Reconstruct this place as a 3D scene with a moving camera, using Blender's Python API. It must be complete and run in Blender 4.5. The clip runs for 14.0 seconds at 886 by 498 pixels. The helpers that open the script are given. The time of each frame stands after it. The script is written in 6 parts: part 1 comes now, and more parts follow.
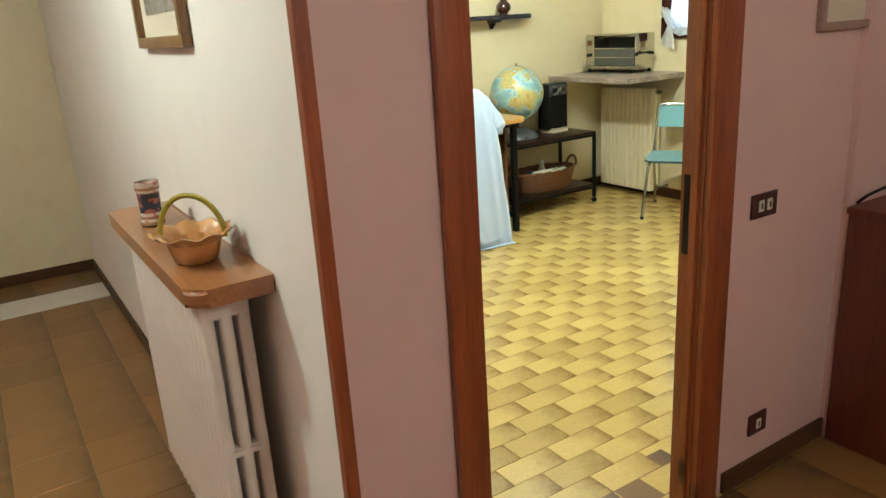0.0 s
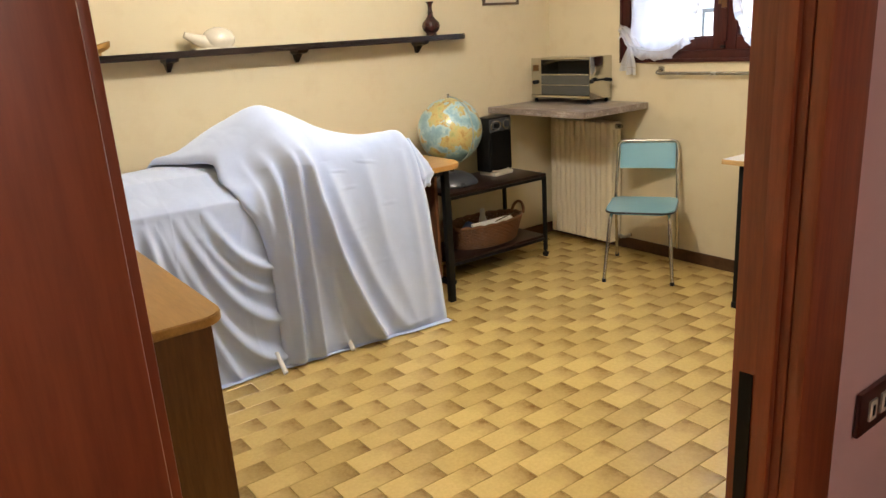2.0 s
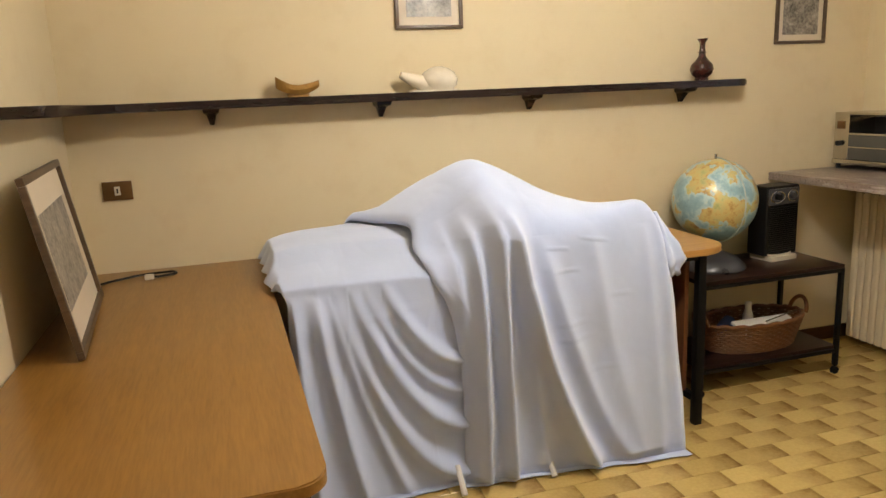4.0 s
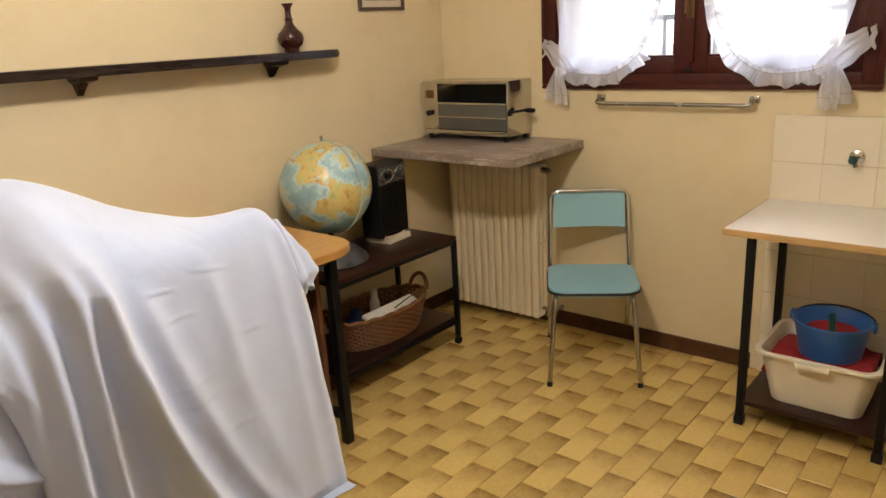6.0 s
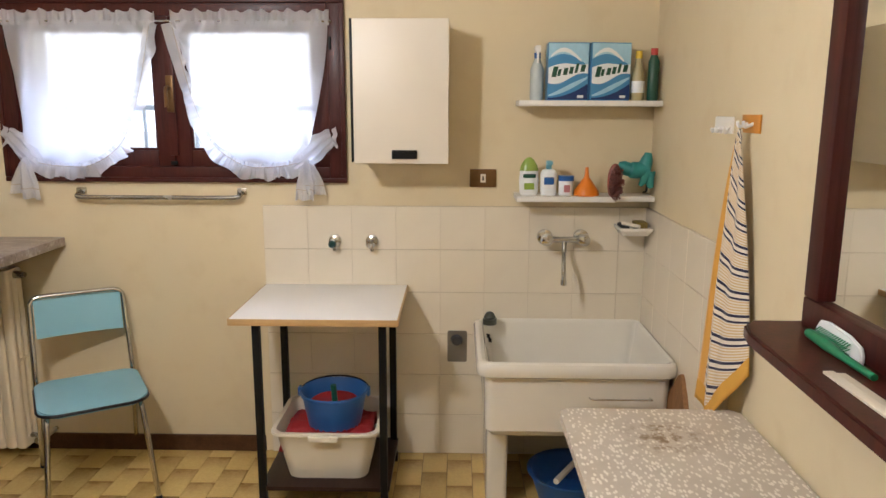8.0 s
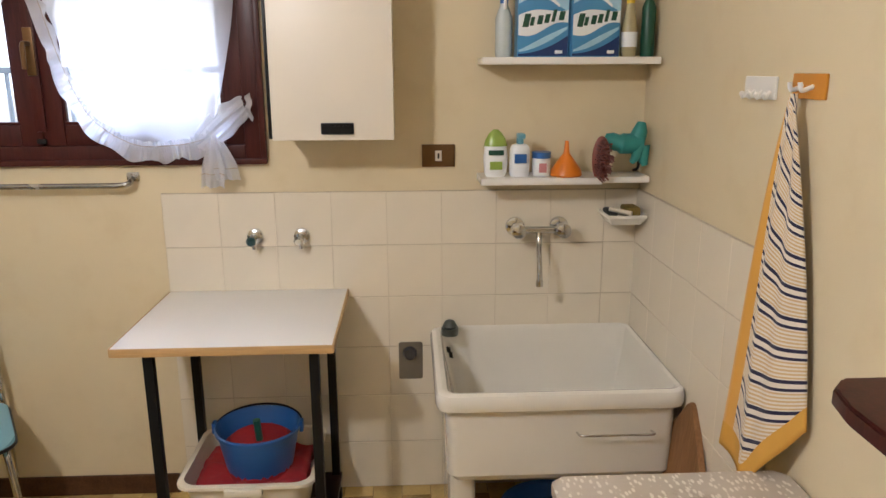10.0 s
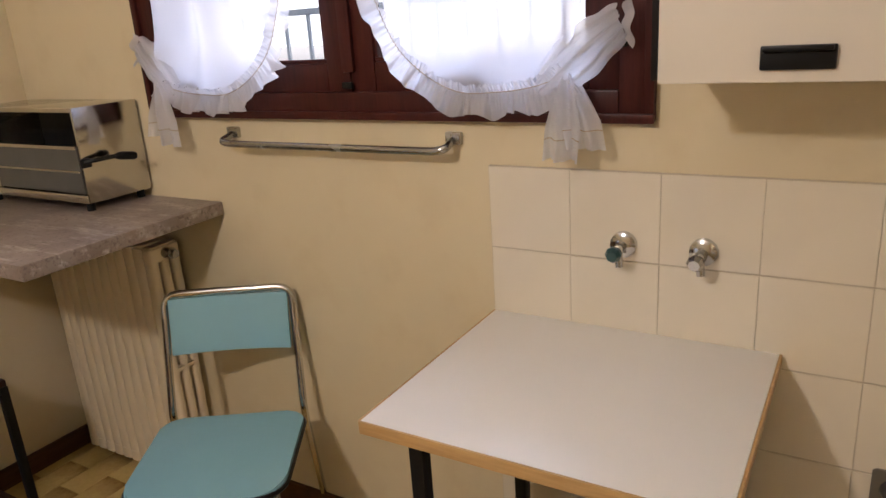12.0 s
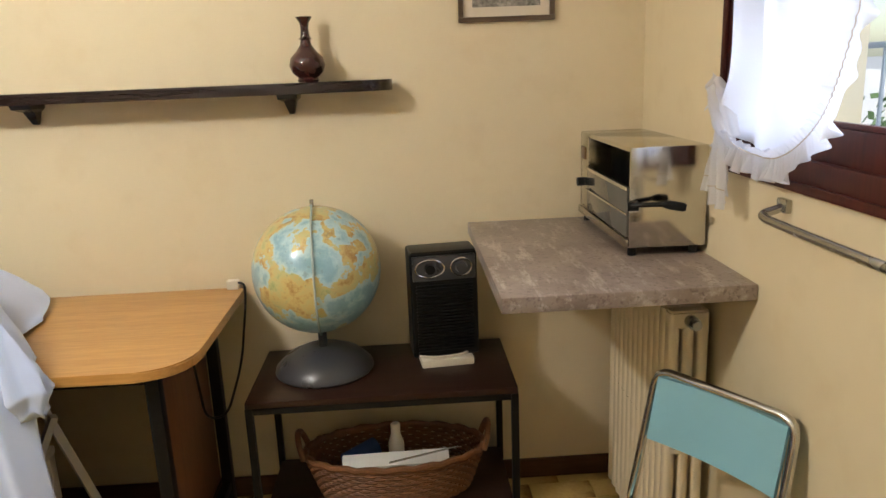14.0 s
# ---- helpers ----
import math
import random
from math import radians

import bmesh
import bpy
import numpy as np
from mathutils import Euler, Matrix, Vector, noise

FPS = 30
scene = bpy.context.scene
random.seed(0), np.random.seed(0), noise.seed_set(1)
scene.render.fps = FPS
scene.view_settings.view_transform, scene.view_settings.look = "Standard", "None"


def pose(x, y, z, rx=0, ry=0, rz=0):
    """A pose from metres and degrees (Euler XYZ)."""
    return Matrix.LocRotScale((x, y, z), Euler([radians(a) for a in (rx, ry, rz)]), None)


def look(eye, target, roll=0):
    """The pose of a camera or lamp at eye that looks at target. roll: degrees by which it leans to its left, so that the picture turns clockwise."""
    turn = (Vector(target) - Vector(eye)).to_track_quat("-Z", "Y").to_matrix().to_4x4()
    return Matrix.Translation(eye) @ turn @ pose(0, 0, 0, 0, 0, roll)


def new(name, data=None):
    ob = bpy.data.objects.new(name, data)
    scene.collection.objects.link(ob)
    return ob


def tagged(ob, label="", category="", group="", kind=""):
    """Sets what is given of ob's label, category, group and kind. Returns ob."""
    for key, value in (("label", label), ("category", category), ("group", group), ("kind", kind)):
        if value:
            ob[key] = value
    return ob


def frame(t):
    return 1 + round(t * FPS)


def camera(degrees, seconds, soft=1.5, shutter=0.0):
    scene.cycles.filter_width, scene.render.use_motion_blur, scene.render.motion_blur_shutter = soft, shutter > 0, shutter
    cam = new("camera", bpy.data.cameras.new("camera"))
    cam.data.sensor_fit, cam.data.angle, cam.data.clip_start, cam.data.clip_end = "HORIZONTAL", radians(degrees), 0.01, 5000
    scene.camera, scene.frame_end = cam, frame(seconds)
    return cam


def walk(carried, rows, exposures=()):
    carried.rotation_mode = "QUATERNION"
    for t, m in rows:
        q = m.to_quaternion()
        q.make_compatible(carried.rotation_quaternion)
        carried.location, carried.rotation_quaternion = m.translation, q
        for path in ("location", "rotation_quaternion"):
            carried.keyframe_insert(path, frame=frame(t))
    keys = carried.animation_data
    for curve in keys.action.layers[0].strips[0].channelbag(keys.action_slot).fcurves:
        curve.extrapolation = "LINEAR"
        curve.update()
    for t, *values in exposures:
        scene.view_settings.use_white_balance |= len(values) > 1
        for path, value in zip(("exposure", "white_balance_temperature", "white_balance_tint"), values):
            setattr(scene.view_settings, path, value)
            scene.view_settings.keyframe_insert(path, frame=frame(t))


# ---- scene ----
cam = camera(63.0, 14.0)
PATH = [
    (0, (0.748, 0.945, 1.437), (1.762, 2.564, 0.843), -3.6),
    (0.5, (0.978, 1.142, 1.450), (2.056, 2.722, 0.867), -3.9),
    (1, (1.139, 1.338, 1.437), (2.267, 2.885, 0.860), -4.0),
    (1.5, (1.304, 1.574, 1.452), (2.493, 3.078, 0.881), -4.3),
    (2, (1.486, 1.720, 1.462), (2.619, 3.269, 0.899), -3.7),
    (2.5, (1.726, 1.849, 1.446), (2.609, 3.568, 0.931), -1.4),
    (2.7, (1.775, 1.911, 1.398), (2.556, 3.686, 0.912), -0.8),
    (4.8, (2.065, 2.602, 1.482), (2.603, 4.484, 1.074), -2.7),
    (5, (2.100, 2.665, 1.473), (2.781, 4.492, 1.028), -3.0),
    (5.5, (2.158, 2.812, 1.498), (3.275, 4.386, 0.976), -3.5),
    (6, (2.181, 2.907, 1.515), (3.637, 4.153, 0.944), -3.2),
    (6.5, (2.200, 2.927, 1.523), (3.886, 3.829, 0.936), -2.2),
    (7, (2.203, 2.937, 1.531), (4.058, 3.478, 1.016), -1.0),
    (7.5, (2.232, 2.922, 1.538), (4.166, 3.175, 1.095), -0.2),
    (8, (2.237, 2.937, 1.537), (4.200, 2.975, 1.157), 0.2),
    (8.2, (2.235, 2.910, 1.553), (4.202, 2.907, 1.190), 0.4),
    (10.5, (3.103, 2.949, 1.515), (5.035, 2.868, 1.005), -0.8),
    (11, (3.377, 2.992, 1.486), (5.284, 3.214, 0.926), -2.2),
    (11.5, (3.658, 3.024, 1.491), (5.463, 3.647, 0.899), -3.0),
    (12, (3.878, 3.040, 1.450), (5.505, 4.032, 0.841), -3.9),
    (12.5, (4.115, 3.139, 1.465), (5.524, 4.436, 0.889), -3.8),
    (13, (4.262, 3.177, 1.466), (5.332, 4.782, 0.938), -3.3),
    (13.5, (4.415, 3.160, 1.478), (5.048, 4.996, 0.993), -2.4),
    (14, (4.500, 3.083, 1.496), (4.590, 5.022, 1.014), -2.3),
]
# seconds, stops, kelvin, tint
EXPOSURES = [
    (0.0, 0.93, 5600, -18),
    (0.5, 0.8, 5650, -7),
    (1.0, 0.68, 5850, 1),
    (2.0, 0.42, 6200, 9),
    (2.7, 0.3, 6600, 10),
    (5.0, 0.13, 6600, 11),
    (5.5, 0.13, 6900, 13),
    (6.5, 0.22, 6800, 11),
    (7.0, 0.4, 6400, 10),
    (8.2, 0.28, 5750, 13),
    (10.5, 0.16, 5700, 14),
    (11.5, -0.10, 6000, 19),
    (12.5, -0.14, 6600, 19),
    (13.0, 0.03, 6800, 15),
    (13.5, 0.22, 6100, 8),
    (14.0, 0.33, 6100, 9),
]
walk(cam, [(t, look(eye, target, roll)) for t, eye, target, roll in PATH], EXPOSURES)

# ---- world, lamps, exposure ----
world = bpy.data.worlds.new("world")
scene.world = world
world.use_nodes = True
wn = world.node_tree.nodes
sky = wn.new("ShaderNodeTexSky")
sky.sky_type, sky.sun_disc = "NISHITA", False
sky.sun_elevation, sky.sun_rotation = radians(28), radians(235)
wn["Background"].inputs["Strength"].default_value = 0.15
world.node_tree.links.new(sky.outputs[0], wn["Background"].inputs["Color"])


def lamp(name, kind, m, power, colour, size=0.1, size_y=None):
    d = bpy.data.lights.new(name, kind)
    d.energy, d.color = power, colour
    if kind == "AREA":
        d.shape, d.size, d.size_y = "RECTANGLE", size, size_y or size
    elif kind == "SUN":
        d.angle = size
    else:
        d.shadow_soft_size = size
    ob = new(name, d)
    ob.matrix_world = m
    return ob


lamp("sun", "SUN", look((-9, -6, 9), (5.3, 4, 1)), 5.0, (1.0, 0.95, 0.88), radians(0.6))
lamp("room_lamp_light", "POINT", pose(3.2, 3.9, 2.16), 62, (1.0, 0.925, 0.82), 0.07)
lamp("hall_light", "POINT", pose(0.2, 3.1, 2.25), 32, (1.0, 0.94, 0.86), 0.07)
# unseen fill light, added to brighten the hall round the doorway
lamp("hall_light", "POINT", pose(1.7, -0.1, 2.25), 20, (1.0, 0.94, 0.86), 0.07)
lamp("window_sky_light", "AREA", look((6.5, 4.13, 2.9), (5.3, 4.13, 1.6)), 86, (0.64, 0.76, 1.0), 1.6, 0.8)

# ---- small library ----
BASE = {}


def box(bm, x0, x1, y0, y1, z0, z1, bev=0.0, seg=2):
    r = bmesh.ops.create_cube(bm, size=1, matrix=Matrix.Translation(((x0 + x1) / 2, (y0 + y1) / 2, (z0 + z1) / 2)) @ Matrix.Diagonal((x1 - x0, y1 - y0, z1 - z0, 1)))
    if bev:
        edges = list({e for v in r["verts"] for e in v.link_edges})
        bmesh.ops.bevel(bm, geom=edges, offset=bev, segments=seg, affect="EDGES", profile=0.6)
    return bm


def frame_of(d):
    d = Vector(d).normalized()
    up = Vector((0, 0, 1)) if abs(d.z) < 0.95 else Vector((1, 0, 0))
    a = d.cross(up).normalized()
    return a, a.cross(d).normalized()


def rings(bm, loops, cap=True, closed=False):
    """Skin a row of vertex loops of equal count."""
    vs = [[bm.verts.new(p) for p in lp] for lp in loops]
    n = len(vs[0])
    pairs = list(zip(vs, vs[1:])) + ([(vs[-1], vs[0])] if closed else [])
    for a, b in pairs:
        for i in range(n):
            j = (i + 1) % n
            bm.faces.new((a[i], a[j], b[j], b[i]))
    if cap and not closed:
        bm.faces.new(vs[0][::-1])
        bm.faces.new(vs[-1])
    return bm


def tube(bm, pts, r, n=10, closed=False, cap=True):
    """A round rod along a polyline; r is one radius or one for each point."""
    pts = [Vector(p) for p in pts]
    k = len(pts)
    rs = r if isinstance(r, (list, tuple)) else [r] * k
    loops, last = [], None
    for i, p in enumerate(pts):
        if closed:
            d = pts[(i + 1) % k] - pts[i - 1]
        else:
            d = pts[min(i + 1, k - 1)] - pts[max(i - 1, 0)]
        d.normalize()
        a = frame_of(d)[0] if last is None else (last - d * last.dot(d)).normalized()
        last = a
        b = d.cross(a)
        loops.append([p + (a * math.cos(2 * math.pi * q / n) + b * math.sin(2 * math.pi * q / n)) * rs[i] for q in range(n)])
    return rings(bm, loops, cap, closed)


def rounded(pts, r, n=5, closed=False):
    """A polyline with its corners rounded."""
    pts = [Vector(p) for p in pts]
    out, k = [], len(pts)
    for i, p in enumerate(pts):
        if not closed and i in (0, k - 1):
            out.append(p)
            continue
        a, b = pts[i - 1] - p, pts[(i + 1) % k] - p
        q = min(r, a.length * 0.49, b.length * 0.49)
        s, e = p + a.normalized() * q, p + b.normalized() * q
        out += [s.lerp(p, t).lerp(p.lerp(e, t), t) for t in [j / n for j in range(n + 1)]]
    return out


def lathe(bm, prof, c=(0, 0, 0), n=28, squash=(1, 1)):
    c = Vector(c)
    rings(bm, [[c + Vector((r * squash[0] * math.cos(2 * math.pi * i / n), r * squash[1] * math.sin(2 * math.pi * i / n), z)) for i in range(n)] for r, z in prof], cap=True)
    return bm


def prism(bm, outline, z0, z1, bev=0.0, seg=2):
    """An upright plate over a 2D outline, counter-clockwise from above."""
    lo = [bm.verts.new((x, y, z0)) for x, y in outline]
    hi = [bm.verts.new((x, y, z1)) for x, y in outline]
    n = len(lo)
    faces = [bm.faces.new(lo[::-1]), bm.faces.new(hi)]
    for i in range(n):
        bm.faces.new((lo[i], lo[(i + 1) % n], hi[(i + 1) % n], hi[i]))
    if bev:
        bmesh.ops.bevel(bm, geom=list({e for f in faces for e in f.edges}), offset=bev, segments=seg, affect="EDGES")
    return bm


def rrect(x0, x1, y0, y1, r, n=6):
    """A rectangle's outline with rounded corners, counter-clockwise; r is one radius or four (x0y0, x1y0, x1y1, x0y1)."""
    rr = r if isinstance(r, (list, tuple)) else [r] * 4
    out = []
    for (cx, cy), q, a0 in zip(((x0, y0), (x1, y0), (x1, y1), (x0, y1)), rr, (180, 270, 0, 90)):
        ox, oy = cx + (q if cx == x0 else -q), cy + (q if cy == y0 else -q)
        out += [(ox + q * math.cos(radians(a0 + 90 * i / n)), oy + q * math.sin(radians(a0 + 90 * i / n))) for i in range(n + 1)] if q else [(cx, cy)]
    return out


def turned(bm, m):
    bmesh.ops.transform(bm, matrix=m, verts=bm.verts)
    return bm


def grid(bm, rows, wrap=False):
    vs = [[bm.verts.new(p) for p in row] for row in rows]
    for a, b in zip(vs, vs[1:]):
        n = len(a)
        for i in range(n if wrap else n - 1):
            bm.faces.new((a[i], a[(i + 1) % n], b[(i + 1) % n], b[i]))
    return bm


def part(name, bm, material, parent=None, label="", smooth=35):
    """Link a bmesh as one mesh object, under a thing or a part, or at top level."""
    me = bpy.data.meshes.new(name)
    bmesh.ops.recalc_face_normals(bm, faces=bm.faces)
    if smooth:
        for f in bm.faces:
            f.smooth = True
        for e in bm.edges:
            if len(e.link_faces) == 2 and e.calc_face_angle(0) > radians(smooth):
                e.smooth = False
    bm.to_mesh(me)
    bm.free()
    ob = new(name, me)
    me.materials.append(material)
    if parent:
        b = BASE[parent.name]
        me.transform(Matrix.Translation(-b))
        ob.parent = parent
        BASE[ob.name] = b
    if label:
        ob["label"] = label
    return ob


def thing(name, base, label, category, group="", kind=""):
    ob = new(name)
    ob.empty_display_size = 0.05
    ob.location = base
    BASE[ob.name] = Vector(base)
    return tagged(ob, label, category, group, kind)


def solo(name, bm, material, label, category, group="", kind="", smooth=35):
    """A thing of one mesh, with its origin at the foot of its bounds."""
    vs = [v.co for v in bm.verts]
    b = Vector(((min(v.x for v in vs) + max(v.x for v in vs)) / 2, (min(v.y for v in vs) + max(v.y for v in vs)) / 2, min(v.z for v in vs)))
    turned(bm, Matrix.Translation(-b))
    ob = part(name, bm, material, None, "", smooth)
    ob.location = b
    BASE[ob.name] = b
    return tagged(ob, label, category, group, kind)


def shell(name, bm, material, label="", category=""):
    """A piece of the setting, in world coordinates."""
    ob = part(name, bm, material, None, "", 0)
    BASE[ob.name] = Vector((0, 0, 0))
    return tagged(ob, label, category, "", "structure")


B = bmesh.new


# ---- materials ----
def nodes_of(name):
    m = bpy.data.materials.new(name)
    m.use_nodes = True
    return m, m.node_tree.nodes, m.node_tree.links, m.node_tree.nodes["Principled BSDF"]


def noise_node(n, l, vec, scale, detail=4, rough=0.55):
    t = n.new("ShaderNodeTexNoise")
    t.inputs["Scale"].default_value, t.inputs["Detail"].default_value, t.inputs["Roughness"].default_value = scale, detail, rough
    l.new(vec, t.inputs["Vector"])
    return t.outputs["Fac"]


def ramp(n, l, fac, stops):
    r = n.new("ShaderNodeValToRGB")
    e = r.color_ramp.elements
    while len(e) < len(stops):
        e.new(0.5)
    for q, (p, c) in zip(e, stops):
        q.position, q.color = p, (*c, 1) if len(c) == 3 else c
    l.new(fac, r.inputs[0])
    return r.outputs[0]


def mixc(n, l, fac, a, b, mode="MIX"):
    x = n.new("ShaderNodeMix")
    x.data_type, x.blend_type = "RGBA", mode
    for sock, v in ((x.inputs[0], fac), (x.inputs[6], a), (x.inputs[7], b)):
        if isinstance(v, (int, float)):
            sock.default_value = v
        elif isinstance(v, tuple):
            sock.default_value = (*v, 1)
        else:
            l.new(v, sock)
    return x.outputs[2]


def bumped(n, l, p, height, strength, distance=0.002):
    b = n.new("ShaderNodeBump")
    b.inputs["Strength"].default_value, b.inputs["Distance"].default_value = strength, distance
    l.new(height, b.inputs["Height"])
    l.new(b.outputs[0], p.inputs["Normal"])


def coords(n, l, scale=(1, 1, 1), random=0.0):
    c = n.new("ShaderNodeTexCoord").outputs["Object"]
    mp = n.new("ShaderNodeMapping")
    mp.inputs["Scale"].default_value = scale
    l.new(c, mp.inputs["Vector"])
    if random:
        o = n.new("ShaderNodeObjectInfo").outputs["Random"]
        q = n.new("ShaderNodeMath")
        q.operation, q.inputs[1].default_value = "MULTIPLY", random
        l.new(o, q.inputs[0])
        l.new(q.outputs[0], mp.inputs["Location"])
    return mp.outputs[0]


def shade(c, k):
    return tuple(max(0.0, min(1.0, v * k)) for v in c)


def mat(name, c, rough=0.5, metal=0.0, var=0.1, scale=4.0, fine=60.0, bump=0.15, rvar=0.1, coat=0.0, c2=None):
    m, n, l, p = nodes_of(name)
    v = coords(n, l)
    big, small = noise_node(n, l, v, scale), noise_node(n, l, v, fine, 3)
    col = ramp(n, l, big, [(0.3, shade(c, 1 - var)), (0.7, c2 or shade(c, 1 + var * 0.6))])
    col = mixc(n, l, 0.35 * min(1, var * 4), col, ramp(n, l, small, [(0.3, shade(c, 1 - var)), (0.7, shade(c, 1 + var))]))
    l.new(col, p.inputs["Base Color"])
    rr = n.new("ShaderNodeMapRange")
    rr.inputs["To Min"].default_value, rr.inputs["To Max"].default_value = max(0.02, rough - rvar), min(1, rough + rvar)
    l.new(big, rr.inputs["Value"])
    l.new(rr.outputs[0], p.inputs["Roughness"])
    p.inputs["Metallic"].default_value, p.inputs["Coat Weight"].default_value = metal, coat
    if bump:
        bumped(n, l, p, small, bump)
    return m


def wood(name, c1, c2, along="x", rough=0.4, scale=1.0, coat=0.15, knots=False):
    m, n, l, p = nodes_of(name)
    k = {"x": (1.2, 14, 14), "y": (14, 1.2, 14), "z": (14, 14, 1.2)}[along]
    v = coords(n, l, tuple(q * scale for q in k), 5.0)
    a, b = noise_node(n, l, v, 1.6, 6, 0.6), noise_node(n, l, v, 9.0, 4, 0.6)
    col = ramp(n, l, a, [(0.32, c1), (0.5, tuple((x + y) / 2 for x, y in zip(c1, c2))), (0.68, c2)])
    col = mixc(n, l, 0.35, col, ramp(n, l, b, [(0.35, shade(c1, 0.75)), (0.65, shade(c2, 1.05))]))
    if knots:
        w = noise_node(n, l, coords(n, l, (9, 9, 3.0), 7.0), 1.0, 1)
        col = mixc(n, l, ramp(n, l, w, [(0.70, (0, 0, 0)), (0.76, (1, 1, 1))]), col, shade(c1, 0.35))
    l.new(col, p.inputs["Base Color"])
    p.inputs["Roughness"].default_value, p.inputs["Coat Weight"].default_value = rough, coat
    p.inputs["Coat Roughness"].default_value = 0.25
    bumped(n, l, p, b, 0.12, 0.001)
    return m


def plaster(name, c, stain):
    m, n, l, p = nodes_of(name)
    v = coords(n, l)
    a, b, g = noise_node(n, l, v, 0.9, 5), noise_node(n, l, v, 7, 6), noise_node(n, l, v, 170, 3)
    col = ramp(n, l, a, [(0.3, shade(c, 0.95)), (0.7, shade(c, 1.03))])
    col = mixc(n, l, ramp(n, l, b, [(0.52, (0, 0, 0)), (0.78, (0.6, 0.6, 0.6))]), col, stain)
    l.new(col, p.inputs["Base Color"])
    p.inputs["Roughness"].default_value = 0.75
    bumped(n, l, p, g, 0.12, 0.0015)
    return m


M_WALL = plaster("cream_wall_paint", (0.69, 0.59, 0.395), (0.62, 0.505, 0.31))
M_HALL = plaster("pale_pink_hall_wall", (0.68, 0.45, 0.415), (0.63, 0.405, 0.375))
M_CEIL = plaster("white_ceiling_paint", (0.74, 0.71, 0.65), (0.70, 0.66, 0.60))
M_SKIRT = wood("brown_skirting", (0.06, 0.027, 0.011), (0.11, 0.052, 0.022), "x", 0.55, 1.0, 0.0)
M_DOORWOOD = wood("red_brown_pine", (0.20, 0.041, 0.013), (0.35, 0.088, 0.028), "z", 0.35, 1.0, 0.3, True)
M_MAHOG = wood("dark_red_window_wood", (0.036, 0.007, 0.0055), (0.072, 0.0145, 0.010), "z", 0.42, 1.0, 0.08)
M_OAK = wood("yellow_oak_laminate", (0.44, 0.22, 0.055), (0.58, 0.32, 0.10), "x", 0.32, 1.0, 0.2)
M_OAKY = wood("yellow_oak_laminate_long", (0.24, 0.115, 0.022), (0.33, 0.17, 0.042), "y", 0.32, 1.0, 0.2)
M_BROWN = wood("brown_veneer", (0.075, 0.029, 0.008), (0.125, 0.052, 0.015), "z", 0.4)
M_DKWOOD = wood("near_black_wood", (0.009, 0.005, 0.005), (0.025, 0.014, 0.012), "x", 0.25, 1.0, 0.3)
M_CART = wood("dark_brown_laminate", (0.018, 0.008, 0.006), (0.036, 0.016, 0.011), "x", 0.3, 1.0, 0.15)
M_LEDGE = wood("orange_brown_hall_wood", (0.26, 0.10, 0.034), (0.40, 0.175, 0.062), "y", 0.3, 1.0, 0.4)
M_BLACK = mat("black_painted_steel", (0.006, 0.006, 0.006), 0.45, 0.0, 0.3, 8, 120, 0.1)
M_CHROME = mat("chrome", (0.60, 0.60, 0.59), 0.14, 1.0, 0.05, 20, 200, 0.02, 0.06)
M_STEEL = mat("brushed_steel", (0.46, 0.45, 0.42), 0.26, 1.0, 0.1, 10, 200, 0.05, 0.08)
M_CERAM = mat("white_glazed_ceramic", (0.78, 0.75, 0.68), 0.14, 0.0, 0.04, 3, 40, 0.02, 0.05, 0.4)
M_LAMIN = mat("white_laminate", (0.80, 0.79, 0.78), 0.28, 0.0, 0.03, 3, 90, 0.02, 0.015)
M_CABWHITE = mat("ivory_cabinet_laminate", (0.74, 0.68, 0.58), 0.4, 0.0, 0.04, 2, 60, 0.03)
M_RAD = mat("cream_radiator_enamel", (0.78, 0.68, 0.50), 0.35, 0.0, 0.05, 3, 60, 0.05)
M_RADW = mat("white_radiator_enamel", (0.78, 0.70, 0.64), 0.35, 0.0, 0.05, 3, 60, 0.05)
M_TURQ = mat("turquoise_laminate", (0.25, 0.48, 0.57), 0.25, 0.0, 0.06, 3, 200, 0.03, 0.06, 0.2)
M_PLATE = mat("bronze_switch_plate", (0.16, 0.085, 0.03), 0.35, 0.6, 0.15, 10, 90, 0.05)
M_PLATEH = mat("dark_red_brown_plate", (0.07, 0.02, 0.014), 0.3, 0.0, 0.15, 10, 90, 0.05)
M_CREAMPL = mat("cream_plastic", (0.70, 0.64, 0.52), 0.4)
M_WHITEPL = mat("white_plastic", (0.80, 0.78, 0.74), 0.35, 0.0, 0.04, 4, 60, 0.03)
M_BLACKPL = mat("black_plastic", (0.008, 0.008, 0.008), 0.4, 0.0, 0.2, 8, 150, 0.08)


# old paint and stain: little gloss
for m_ in (M_BLACK, M_BLACKPL, M_MAHOG, M_CART, M_DKWOOD, M_BROWN, M_SKIRT):
    m_.node_tree.nodes["Principled BSDF"].inputs["Specular IOR Level"].default_value = 0.22


def cloth(name, c, rough=0.9, weave=500):
    m, n, l, p = nodes_of(name)
    v = coords(n, l)
    a, g = noise_node(n, l, v, 3, 4), noise_node(n, l, v, weave, 2)
    l.new(ramp(n, l, a, [(0.3, shade(c, 0.94)), (0.7, shade(c, 1.04))]), p.inputs["Base Color"])
    p.inputs["Roughness"].default_value, p.inputs["Sheen Weight"].default_value = rough, 0.25
    p.inputs["Diffuse Roughness"].default_value = 1.0
    bumped(n, l, p, mixc(n, l, 0.8, g, noise_node(n, l, v, 26, 5)), 0.25, 0.004)
    return m


